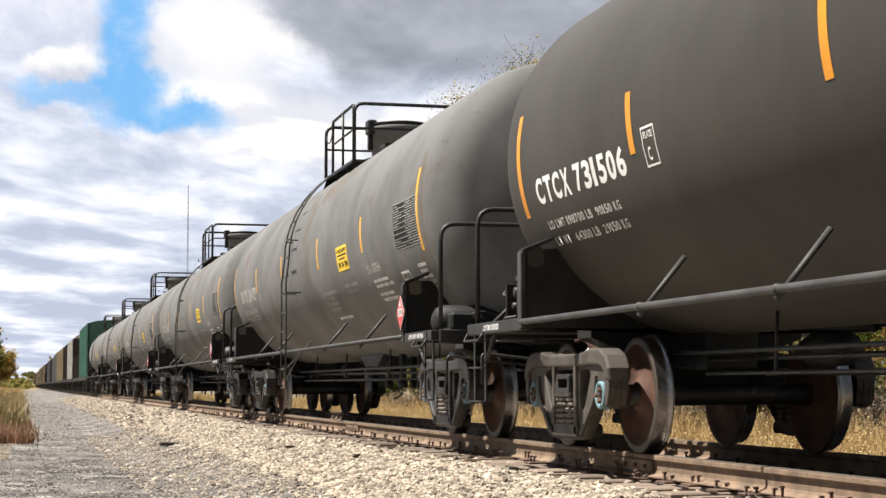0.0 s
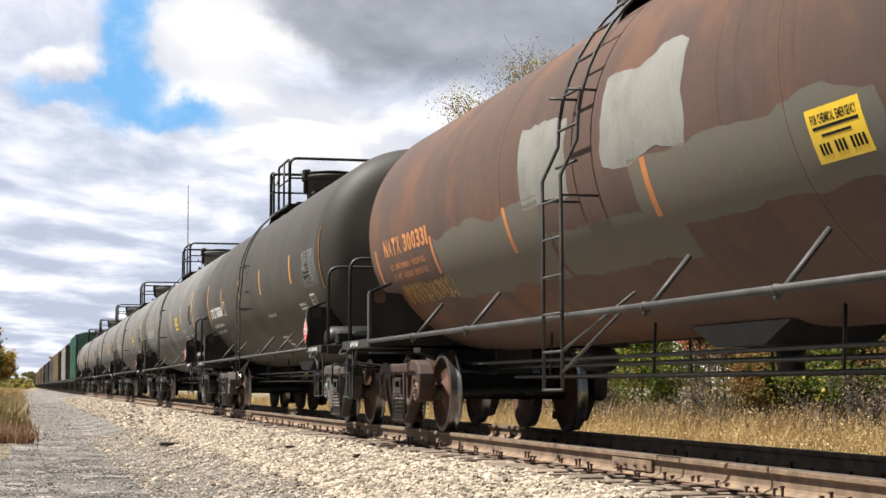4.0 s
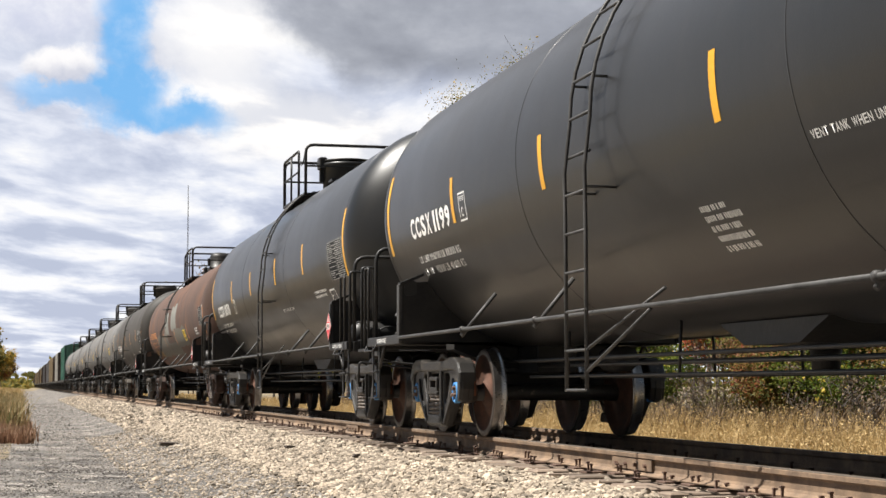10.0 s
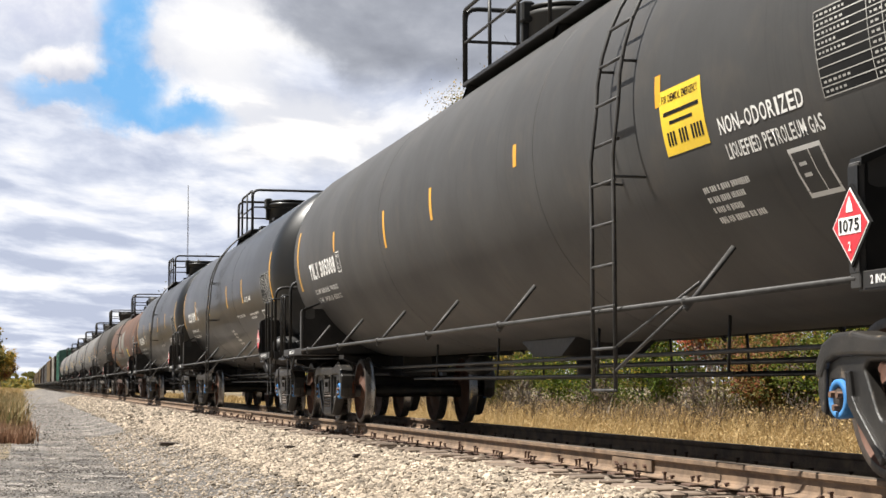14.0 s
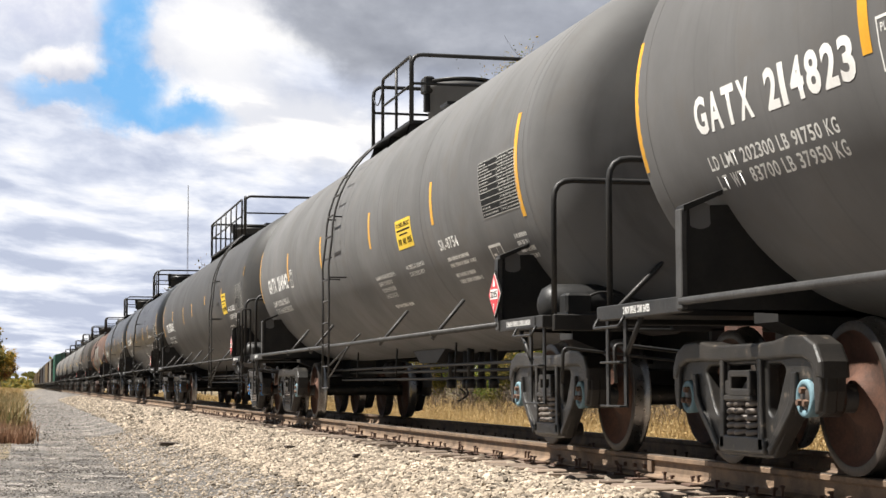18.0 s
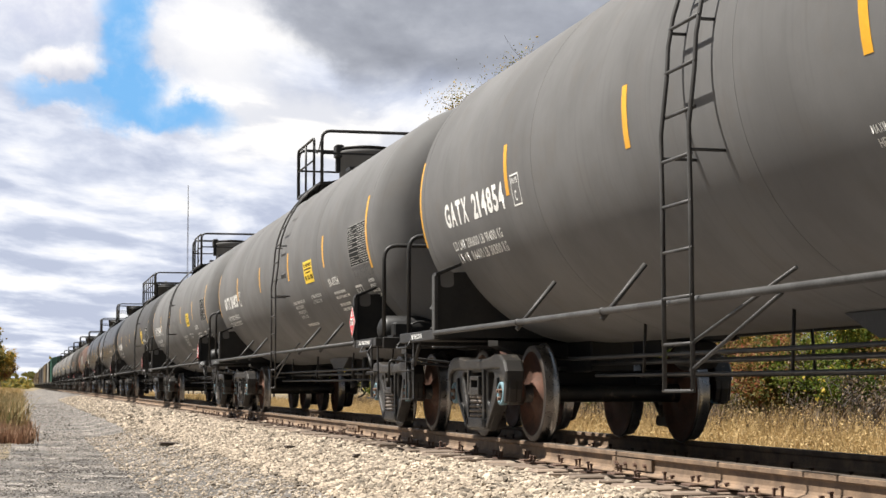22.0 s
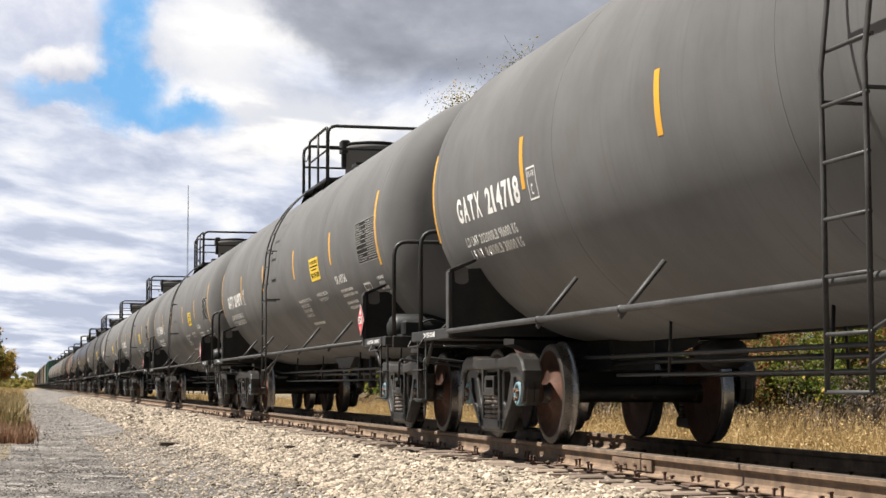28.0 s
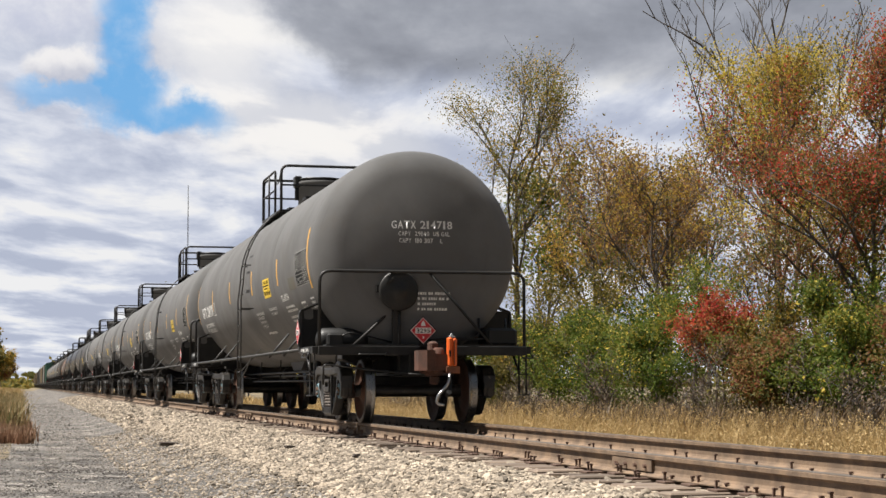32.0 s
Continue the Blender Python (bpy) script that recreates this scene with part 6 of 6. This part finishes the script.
def make_tree(x, y, height, seed, crowns, leaf=0.11, share=0.7, name="tree", label="", spread=0.32, levels=4, lean=0.0, low=0.3, drop=None, forks=3):
    """A tree or shrub. crowns: leaf tones with their shares; share: how many of the twigs still bear leaves."""
    rg = np.random.RandomState(seed)
    limbs, tips = branches(height, lean, seed, spread, forks, levels, low)
    ob = thing(name, label, "tree" if name == "tree" else "shrub", "wood beside the track", Matrix.Translation((x, y, ground_z(x, y))))
    part("trunk", tree_mesh(limbs), None, ob, "grey-brown trunk and branches")
    pts = np.array([tuple(p) for p in tips])
    if drop:
        pts = pts[pts[:, 2] < drop * height]
    keep = pts[rg.uniform(0, 1, len(pts)) < share]
    start = 0
    order = np.argsort(rg.uniform(0, 1, len(keep)) + keep[:, 2] / height * 0.6)
    for tone, part_of, per in crowns:
        stop = min(len(keep), start + int(part_of * len(keep)) + 1)
        if stop - start > 2:
            part("crown", leaves(keep[order[start:stop]], leaf, rg, LEAF[tone], "crown", per, height * 0.022 + 0.05), None, ob, LEAF[tone].name.replace("_", " "))
        start = stop
    return ob


tall = "tall autumn tree with thinning leaves behind the grass verge"
make_tree(10.9, 55.5, 13.2, 21, [("olive", 0.5, 30), ("green", 0.15, 24), ("gold", 0.35, 26)], 0.064, 0.85, label="tall tree with olive and gold leaves", spread=0.34, drop=0.9)
make_tree(13.5, 62.0, 10.5, 22, [("green", 0.5, 7), ("olive", 0.5, 7)], 0.15, 0.8, label="leafy olive-green tree behind the verge")
make_tree(12.2, 51.5, 9.8, 23, [("gold", 0.7, 12), ("rust", 0.3, 10)], 0.085, 0.65, label="golden-brown tree with dark trunk")
make_tree(13.0, 47.5, 9.2, 24, [("rust", 0.5, 9), ("gold", 0.5, 9)], 0.08, 0.5, label="thinning tree with rusty leaves", forks=4)
make_tree(12.0, 44.2, 8.2, 25, [("rust", 0.6, 8), ("gold", 0.4, 8)], 0.08, 0.45, label="thinning brown tree with dark trunk", forks=4)
make_tree(14.3, 42.5, 12.4, 61, [("rust", 1.0, 4)], 0.08, 0.15, label="tall tree, bare at its top", drop=0.55, forks=3, levels=5, spread=0.22, lean=0.02)
make_tree(11.5, 36.2, 10.6, 27, [("yellow", 0.6, 24), ("gold", 0.3, 22), ("olive", 0.1, 20)], 0.062, 0.7, label="tall tree with yellow leaves and bare top", drop=0.86, forks=4, low=0.25, spread=0.32)
make_tree(10.7, 30.2, 8.6, 28, [("mixed", 0.5, 18), ("red", 0.5, 18)], 0.056, 0.62, label="tree with red leaves turning from green", forks=5, low=0.15, spread=0.45)
make_tree(13.6, 30.0, 10.5, 29, [("gold", 0.6, 10), ("olive", 0.4, 10)], 0.075, 0.6, label=tall, forks=4)
make_tree(11.8, 27.3, 9.5, 30, [("mixed", 0.6, 15), ("red", 0.4, 13)], 0.068, 0.8, label="tree with red and green leaves", forks=4)
make_tree(15.5, 50.0, 8.8, 31, [("gold", 0.6, 6), ("rust", 0.4, 6)], 0.09, 0.25, label=tall)
make_tree(15.0, 45.0, 6.4, 35, [("gold", 0.5, 6), ("olive", 0.5, 6)], 0.082, 0.4, label=tall)
make_tree(16.0, 41.0, 7.0, 32, [("gold", 0.6, 6), ("olive", 0.4, 6)], 0.088, 0.4, label=tall)
make_tree(16.0, 35.0, 9.0, 33, [("gold", 0.5, 13), ("olive", 0.5, 13)], 0.088, 0.75, label=tall)
make_tree(14.5, 38.0, 6.0, 36, [("olive", 0.6, 10), ("gold", 0.4, 10)], 0.082, 0.6, label=tall)
make_tree(14.0, 33.0, 7.5, 37, [("green", 0.5, 13), ("gold", 0.5, 13)], 0.082, 0.8, label=tall)
make_tree(17.0, 57.0, 9.5, 38, [("olive", 0.5, 13), ("gold", 0.5, 13)], 0.102, 0.8, label=tall)
make_tree(17.0, 66.0, 10.0, 34, [("green", 0.6, 7), ("gold", 0.4, 6)], 0.17, 0.8, label=tall)

shrubs = [  # x, y, height, tones
    (8.9, 58, 4.0, "olive"), (9.2, 54, 3.6, "green"), (8.8, 50, 3.9, "green"), (8.4, 46.5, 3.7, "olive"), (8.9, 43.5, 4.0, "green"), (8.3, 41, 3.4, "green"), (8.9, 38.6, 4.2, "green"),
    (8.5, 36.6, 3.4, "green"), (9.0, 31.4, 3.0, "olive"), (8.6, 29.9, 2.8, "mixed"), (9.3, 29.0, 3.6, "green"), (8.8, 27.4, 3.0, "green"), (9.4, 25.8, 3.2, "mixed"), (9.0, 23.6, 3.0, "green"),
    (10.4, 45, 4.9, "olive"), (10.6, 39.5, 5.2, "green"), (10.8, 33, 6.0, "mixed"), (11.0, 52, 5.5, "olive"), (10.8, 28, 5.7, "green"), (9.6, 63, 3.6, "olive"), (9.4, 69, 3.4, "green"), (10.2, 76, 5.2, "olive"),
    (9.2, 20.5, 3.2, "mixed"), (9.2, 17.0, 3.0, "green"), (9.0, 84, 3.8, "green"), (9.6, 95, 4.2, "olive")]
for i, (x, y, h, tone) in enumerate(shrubs):
    second = {"green": "yellow", "mixed": "rust", "red": "mixed", "yellow": "green", "rust": "brown", "olive": "gold"}[tone]
    make_tree(x, y, h, 100 + i, [(tone, 0.86, 15 if y < 60 else 6), (second, 0.14, 8)], 0.068 if y < 60 else 0.13, 0.85, "shrub", {"green": "dense green bush with a few yellow leaves", "mixed": "bush turning from green to red", "red": "bright red sumac bush among weeds", "yellow": "bush with pale yellow leaves", "rust": "thin rusty-brown bush in dry weeds", "olive": "olive-green bush at the wood's edge"}[tone], spread=0.62, levels=3, low=0.05, forks=5)
make_tree(8.75, 33.0, 3.2, 131, [("red", 1.0, 13)], 0.06, 0.7, "shrub", "bright red sumac rising over the green bushes", spread=0.55, levels=3, low=0.7, forks=5)
make_tree(8.4, 31.6, 2.6, 132, [("rust", 0.7, 12), ("green", 0.3, 12)], 0.055, 0.8, "shrub", "thin rusty-brown bush in dry weeds", spread=0.6, levels=3, low=0.3, forks=5)
for i in range(16):  # bare scrub at the foot of the hedge
    x, y = 7.4 + (i % 3) * 0.5, 24 + i * 2.1
    make_tree(x, y, 1.6 + 0.3 * (i % 4), 200 + i, [("brown", 1.0, 2)], 0.05, 0.5, "shrub", "bare brown scrub with dead stalks", spread=0.6, levels=3, low=0.05, forks=4)

make_tree(10.0, 150.0, 11.8, 71, [("olive", 0.6, 4), ("rust", 0.4, 3)], 0.22, 0.5, label="thin dark tree rising behind the train", levels=3, forks=4)

# the wood goes on beside the line
rng = random.Random(31)
y = 78.0
while y < 330:
    h = rng.uniform(8.0, 11.0) + (1.5 if rng.random() < 0.2 else 0)
    make_tree(13.5 + rng.uniform(-1.5, 3), y, h, int(y * 7), [(rng.choice(("olive", "gold", "green", "rust")), 0.7, 4), ("olive", 0.3, 4)], 0.30, 0.75, label="autumn tree farther along the line", levels=3, forks=4)
    y += rng.uniform(7, 12)
for i in range(16):
    x, y = -9.3 - (i % 5) * 4.2 - rng.uniform(0, 1.5), 215 + i * 9.0
    make_tree(x, y, rng.uniform(7.0, 8.8), 300 + i, [(("olive", "mixed", "gold", "rust")[i % 4], 0.6, 10), ("gold", 0.4, 9)], 0.30, 0.9, label="rounded autumn tree across the road", levels=3, spread=0.5, low=0.12, forks=5)


def far_woods():
    rg = np.random.RandomState(77)
    n = 9000
    x, y = rg.uniform(-500, 700, n), rg.uniform(620, 900, n)
    z = -0.7 + rg.uniform(0, 1, n) ** 1.3 * (7 + 4 * np.sin(x * 0.02) + 2.5 * np.sin(x * 0.11))
    pts = np.stack([x, y, np.maximum(z, -0.5)], 1)
    ob = new("far_woods", leaves(pts, 3.2, rg, LEAF["olive"], "far_woods", 2, 1.5))
    tagged(ob, "distant band of olive autumn woods on the horizon", "woods", kind="stuff")


far_woods()


# ---- grass ----
def grass(name, count, where, heights, mat, label, seed, width=0.010, heads=False):
    """Blades of grass in tufts; where gives a spot, heights the range over it."""
    rg = np.random.RandomState(seed)
    tufts = max(1, count // 14)
    centres = np.array([where(rg) for _ in range(tufts)])
    c = centres[rg.randint(0, tufts, count)] + rg.normal(size=(count, 2)) * 0.10
    z = np.array([ground_z(px, py) for px, py in c])
    h = np.array([heights(px, py) for px, py in c]) * rg.uniform(0.55, 1.15, count)
    a = rg.uniform(0, 2 * pi, count)
    lean = rg.normal(size=(count, 2)) * 0.22 * h[:, None] + np.array((0.06, -0.08)) * h[:, None]
    side = np.stack([np.cos(a), np.sin(a)], 1) * (width * (1 + 0.5 * rg.uniform(size=count)))[:, None]
    p0 = np.concatenate([c - side, (z - 0.03)[:, None]], 1)
    p1 = np.concatenate([c + side, (z - 0.03)[:, None]], 1)
    mid = np.concatenate([c + lean * 0.35, (z + h * 0.6)[:, None]], 1)
    m0, m1 = mid.copy(), mid.copy()
    m0[:, :2] -= side * 0.8
    m1[:, :2] += side * 0.8
    tip = np.concatenate([c + lean, (z + h)[:, None]], 1)
    v = np.stack([p0, p1, m1, m0, tip], 1).reshape(-1, 3)
    f = (np.array([(0, 1, 2), (0, 2, 3), (3, 2, 4)])[None] + 5 * np.arange(count)[:, None, None]).reshape(-1, 3)
    ob = new(name, mesh_from(name, v, f, mat))
    tagged(ob, label, "grass", kind="stuff")
    if heads:
        ear = tip[rg.uniform(size=count) < 0.35]
        hd = new("seed_heads", leaves(ear, 0.032, rg, mat, "seed_heads", 4, 0.03))
        tagged(hd, "pale seed heads of dry grass", "grass", kind="stuff")


grass("dry_grass", 62000, lambda g: (3.1 + 5.6 * g.uniform() ** 0.8, 15 + 65 * g.uniform() ** 1.5), lambda x, y: 0.30 + 0.11 * max(0, x - 3.4) + 0.12 * noise.noise((x, y * 0.5, 3)), LEAF["straw"], "tall golden dry grass on the verge", 41, 0.006, True)
grass("dry_grass", 12000, lambda g: (3.0 + 7.0 * g.uniform(), 80 + 160 * g.uniform() ** 1.3), lambda x, y: 0.55, LEAF["straw"], "golden dry grass farther along", 42, 0.03)
grass("weeds", 14000, lambda g: (6.6 + 2.6 * g.uniform(), 16 + 60 * g.uniform() ** 1.4), lambda x, y: 0.9 + 0.3 * noise.noise((x, y, 5)), LEAF["brown"], "brown dead weeds along the hedge", 43, 0.010)
grass("roadside_grass", 9000, lambda g: (-5.52 - 3.5 * g.uniform() ** 1.3 - 0.3 * abs(g.normal()), 43 + 70 * g.uniform() ** 1.4), lambda x, y: 0.85 + 0.25 * noise.noise((x, y * 0.3, 7)), LEAF["weed"], "tall green and straw roadside weeds", 44, 0.014, True)
grass("roadside_grass", 6000, lambda g: (-5.42 - 3.0 * g.uniform() ** 1.5, 38 + 16 * g.uniform() ** 1.5), lambda x, y: 0.34 + 0.2 * noise.noise((x, y, 8)), LEAF["sorrel"], "low red-brown weeds at the road's edge", 45, 0.012)
grass("roadside_grass", 9000, lambda g: (-5.9 - 14 * g.uniform() ** 1.2, 90 + 130 * g.uniform()), lambda x, y: 0.95, LEAF["straw"], "straw-coloured grass across the road", 46, 0.05)


# ---- the mast ----
def make_mast():
    mast = thing("radio_mast", "thin guyed radio mast far behind the train", "radio mast", m=Matrix.Translation((37.2, 462.0, -0.75)))
    for k in range(3):
        a = 2 * pi * k / 3
        part("mast_leg", Shape().tube([(0.22 * cos(a), 0.22 * sin(a), 0), (0.16 * cos(a), 0.16 * sin(a), 46), (0.05 * cos(a), 0.05 * sin(a), 55.6)], 0.045, 5), M["pipe"], mast)
    s = Shape()
    for i in range(60):
        a, b = 2 * pi * (i % 3) / 3, 2 * pi * ((i + 1) % 3) / 3
        s.tube([(0.2 * cos(a), 0.2 * sin(a), i * 0.78), (0.2 * cos(b), 0.2 * sin(b), i * 0.78 + 0.78)], 0.022, 4)
    part("mast_lattice", s, M["pipe"], mast)


make_mast()


# ---- the cars at the head of the train ----
def freight_car(y, length, height, width, mat, end_mat, name, label, kind, far=False):
    """A far car: a ribbed body with roof or open top, sills, ladders and trucks."""
    car = thing(name, label, "freight car", "cars at the head of the train", Matrix.Translation((0, y, 0)))
    h, w, base = length / 2 - 0.55, width / 2, 1.05
    for x in (-1, 1):
        part("side", Shape().box(x * w, x * (w - 0.08), -h, h, base, height), mat, car)
        n = int(length / (4.2 if far else 1.25))
        for i in range(n + 1):
            yy = -h + 2 * h * i / n
            part("rib", Shape().box(x * w, x * (w + 0.07), yy - 0.05, yy + 0.05, base, height - 0.05), mat, car)
        part("sill", Shape().box(x * (w - 0.05), x * (w + 0.09), -h, h, base - 0.14, base + 0.06), M["under"], car)
    for k in (-1, 1):
        part("end", Shape().box(-w, w, k * h, k * (h - 0.08), base, height), end_mat, car)
        for i in range(0 if far else 5):
            z = base + (height - base) * (i + 0.6) / 5.4
            part("end_rib", Shape().box(-w + 0.1, w - 0.1, k * h, k * (h + 0.06), z - 0.06, z + 0.06, bevel=0.02), end_mat, car)
        lad = Shape()
        for i in range(8):
            lad.tube([(-w - 0.08, k * (h - 0.15), 0.7 + 0.42 * i), (-w - 0.08, k * (h - 0.60), 0.7 + 0.42 * i)], 0.015, 5)
        part("ladder", lad, M["under"], car)
        if not far:
            coupler(car, k, h + 0.05, {})
    if kind == "roof":
        part("roof", Shape().prism([(-w - 0.04, height), (-w * 0.6, height + 0.16), (0, height + 0.22), (w * 0.6, height + 0.16), (w + 0.04, height), (w, height - 0.05), (-w, height - 0.05)], -h - 0.05, h + 0.05, "y"), end_mat, car)
    elif kind == "hopper":
        part("roof", Shape().prism([(-w, height - 0.02), (-w * 0.75, height + 0.28), (w * 0.75, height + 0.28), (w, height - 0.02)], -h, h, "y"), mat, car)
        for i in range(4):
            part("hatch", Shape().box(-0.35, 0.35, -h + length * (i + 0.35) / 4.2, -h + length * (i + 0.75) / 4.2, height + 0.28, height + 0.42, bevel=0.03), end_mat, car)
    else:
        part("load", Shape().box(-w + 0.1, w - 0.1, -h + 0.1, h - 0.1, base, height - 0.35), M["soil"], car)
    part("centre_sill", Shape().box(-0.3, 0.3, -h, h, 0.75, base), M["under"], car)
    add_truck(car, length / 2 - 2.6, "cap_rust", True)
    add_truck(car, -length / 2 + 2.6, "cap_rust", True)
    MOVERS.append((car, y))


y = 110.9
for length, height, width, mat, em, name, label, kind in (
        (16.2, 4.55, 3.05, "sunlit_green", "green_car", "boxcar", "green boxcar, its sides coloured paler as sunlit, end and roof dark", "roof"),
        (16.5, 2.75, 3.0, "brown_car", "brown_car", "gondola", "dark brown open gondola car, loaded", "open"),
        (17.0, 4.45, 3.1, "white_car", "brown_car", "covered_hopper", "dirty white covered hopper with brown ends", "hopper"),
        (17.5, 4.4, 3.1, "brown_car", "brown_car", "boxcar", "dark brown boxcar with rusty ends", "roof"),
        (17.0, 4.5, 3.1, "cream_car", "cream_car", "covered_hopper", "cream covered hopper with roof hatches", "hopper"),
        (17.0, 4.5, 3.1, "cream_car", "grey_car", "covered_hopper", "cream covered hopper with grey ends", "hopper"),
        (18.0, 4.6, 3.1, "grey_car", "grey_car", "covered_hopper", "grey covered hopper with roof hatches", "hopper"),
        (17.0, 4.4, 3.1, "grey_car", "brown_car", "boxcar", "weathered grey boxcar with brown ends", "roof"),
        (17.0, 4.4, 3.1, "brown_car", "brown_car", "boxcar", "brown boxcar at the far head of the train", "roof")):
    freight_car(y + length / 2, length, height, width, M[mat], M[em], name, label, kind)
    y += length
rng = random.Random(19)
for i in range(22):  # the far part of the train, seen end on
    mat, em, name, label, kind, height = (("grey_car", "brown_car", "covered_hopper", "grey covered hopper far up the train", "hopper", 4.5), ("brown_car", "brown_car", "boxcar", "dark brown boxcar far up the train", "roof", 4.4),
                                          ("cream_car", "grey_car", "covered_hopper", "cream covered hopper far up the train", "hopper", 4.5), ("brown_car", "grey_car", "gondola", "loaded brown gondola far up the train", "open", 2.9))[rng.randrange(4)]
    freight_car(y + 8.5, 17.0, height, 3.1, M[mat], M[em], name, label, kind, True)
    y += 17.0

# ---- fittings of the last car ----
LAST = TANKS[-1]
end = 14.8 / 2 + 1.40


def face_y(x, z, half=8.12, r=1.517):
    """Where the dished rear head of a tank lies."""
    k = 0.46
    y0, r0 = half + k * sin(pi / 2 * 0.93), r - k + k * cos(pi / 2 * 0.93)
    q = sqrt(x * x + (z - TANK_Z) ** 2)
    return -(y0 + 0.13 * (1 - (q / r0) ** 2)) - 0.004


def head_lettering(text, x, z, height, width, car=None, half=8.12):
    v, f = letters(text, height, width)
    s = Shape().add([(x + a, face_y(x + a, z + b, half), z + b) for a, b, _ in v], f, False)
    part("lettering", s, M["white"], car or LAST, "stencilled lettering on the tank head", kind="stuff")


head_lettering("GATX 214718", -0.44, 2.78, 0.115, 0.90)
head_lettering("CAPY  29140  US GAL", -0.34, 2.675, 0.065, 0.76)
head_lettering("CAPY  110 307    L", -0.33, 2.575, 0.065, 0.64)
head_lettering("CTCX 731506", -0.27, 2.80, 0.11, 0.95, TANKS[5], 7.35)
head_lettering("CAPY", -0.19, 2.66, 0.065, 0.22, TANKS[5], 7.35)
head_lettering("CAPY", -0.19, 2.55, 0.065, 0.22, TANKS[5], 7.35)
rows = Shape()
rg = random.Random(4)
for i in range(4):
    a = -0.05
    while a < (0.42, 0.38, 0.22, 0.36)[i]:
        l = rg.uniform(0.018, 0.04)
        z = 1.87 - 0.075 * i
        rows.add([(p, face_y(p, q), q) for p, q in ((a, z - 0.038), (a + l, z - 0.038), (a + l, z), (a, z))], [(0, 1, 2, 3)])
        a += l + rg.choice((0.009, 0.009, 0.03))
part("small_print", rows, M["white"], LAST, "rows of small worn white print", kind="stuff")
placard(LAST, at(-0.02, -end - 0.07, 1.31, FACE_REAR), "3295", "3")
part("placard_bracket", Shape().box(-0.06, 0.02, -end - 0.05, -end + 0.0, 1.05, 1.3), M["under"], LAST)
eot = part("end_of_train_marker", Shape().box(0.205, 0.270, -end - 0.65, -end - 0.52, 0.80, 1.20, bevel=0.018).box(0.278, 0.335, -end - 0.64, -end - 0.50, 0.80, 1.19, bevel=0.018), M["orange"], LAST, "orange end-of-train marker box")
part("cap", Shape().box(0.225, 0.315, -end - 0.62, -end - 0.53, 1.19, 1.225, bevel=0.015).lathe([(1.22, 0.022), (1.25, 0.018), (1.26, 0.0)], 10, "z", (0.27, -end - 0.575, 0)), M["steel"], eot)
part("label_plate", Shape().box(0.215, 0.245, -end - 0.656, -end - 0.65, 0.93, 1.02), M["ink"], eot)
part("stripe", Shape().box(0.288, 0.300, -end - 0.646, -end - 0.64, 0.82, 1.16), M["adapter"], eot)
part("clamp", Shape().box(0.18, 0.38, -end - 0.62, -end - 0.5, 0.70, 0.80, bevel=0.01), M["adapter"], eot)
part("hose_coupling", Shape().tube([(0.24, -end - 0.60, 0.72), (0.20, -end - 0.66, 0.55), (0.05, -end - 0.68, 0.40), (0.02, -end - 0.66, 0.28), (0.14, -end - 0.66, 0.26)], 0.020, 8, bend=0.08), M["steel"], eot, "bright braided hose and coupling")
head = Shape().prism([(-0.10, 0.72), (-0.155, 0.80), (-0.155, 0.92), (-0.09, 1.0), (0.02, 1.015), (0.20, 1.0), (0.235, 0.94), (0.225, 0.76), (0.15, 0.67), (-0.02, 0.66)], -end - 0.52, -end - 0.18, "y")
head.prism([(0.0, 0.74), (0.20, 0.74), (0.215, 0.96), (0.02, 0.98)], -end - 0.60, -end - 0.50, "y")
cb = part("coupler_body", head, M["coupler"], LAST, "rusty coupler head, closed knuckle")
part("knuckle", Shape().lathe([(0.73, 0.0), (0.73, 0.07), (0.75, 0.088), (0.97, 0.088), (0.99, 0.07), (0.99, 0.0)], 16, "z", (-0.085, -end - 0.52, 0)).box(-0.10, 0.05, -end - 0.64, -end - 0.50, 0.77, 0.95, bevel=0.04), M["coupler"], cb)
part("lock_lug", Shape().box(-0.02, 0.10, -end - 0.50, -end - 0.30, 1.0, 1.15, bevel=0.03).box(0.0, 0.12, -end - 0.48, -end - 0.34, 0.54, 0.68, bevel=0.03), M["coupler"], cb)
for x in (0.55, 0.95):
    part("brake_pipe", Shape().tube([(x - 0.5, -end + 0.1, 1.18), (x + 0.3, -end + 0.1, 1.22), (x + 0.35, -end + 0.3, 1.5)], 0.018, 6, bend=0.1), M["under"], LAST)
part("brake_box", Shape().box(0.95, 1.42, -end + 0.05, -end + 0.6, 1.10, 1.36, bevel=0.04), M["under"], LAST)
streaked = TANKS[-4]
rg = random.Random(12)
rows = [(yy - rg.uniform(0.006, 0.016), yy, 2.02 - rg.uniform(0.06, 0.34), 2.03) for yy in [-6.6 - 0.045 * i for i in range(27)]]
part("dirt_runs", bars(rows, 1.517, 0.001), M["seam"], streaked, "dark runs of dirt below the data panel", kind="stuff")
part("dark_touch_up", decal(-6.40, -5.78, 2.03, 2.22, 1.517, 6, 0.0015), M["olive_primer"], LAST, "dark square of touched-up paint")

motions()
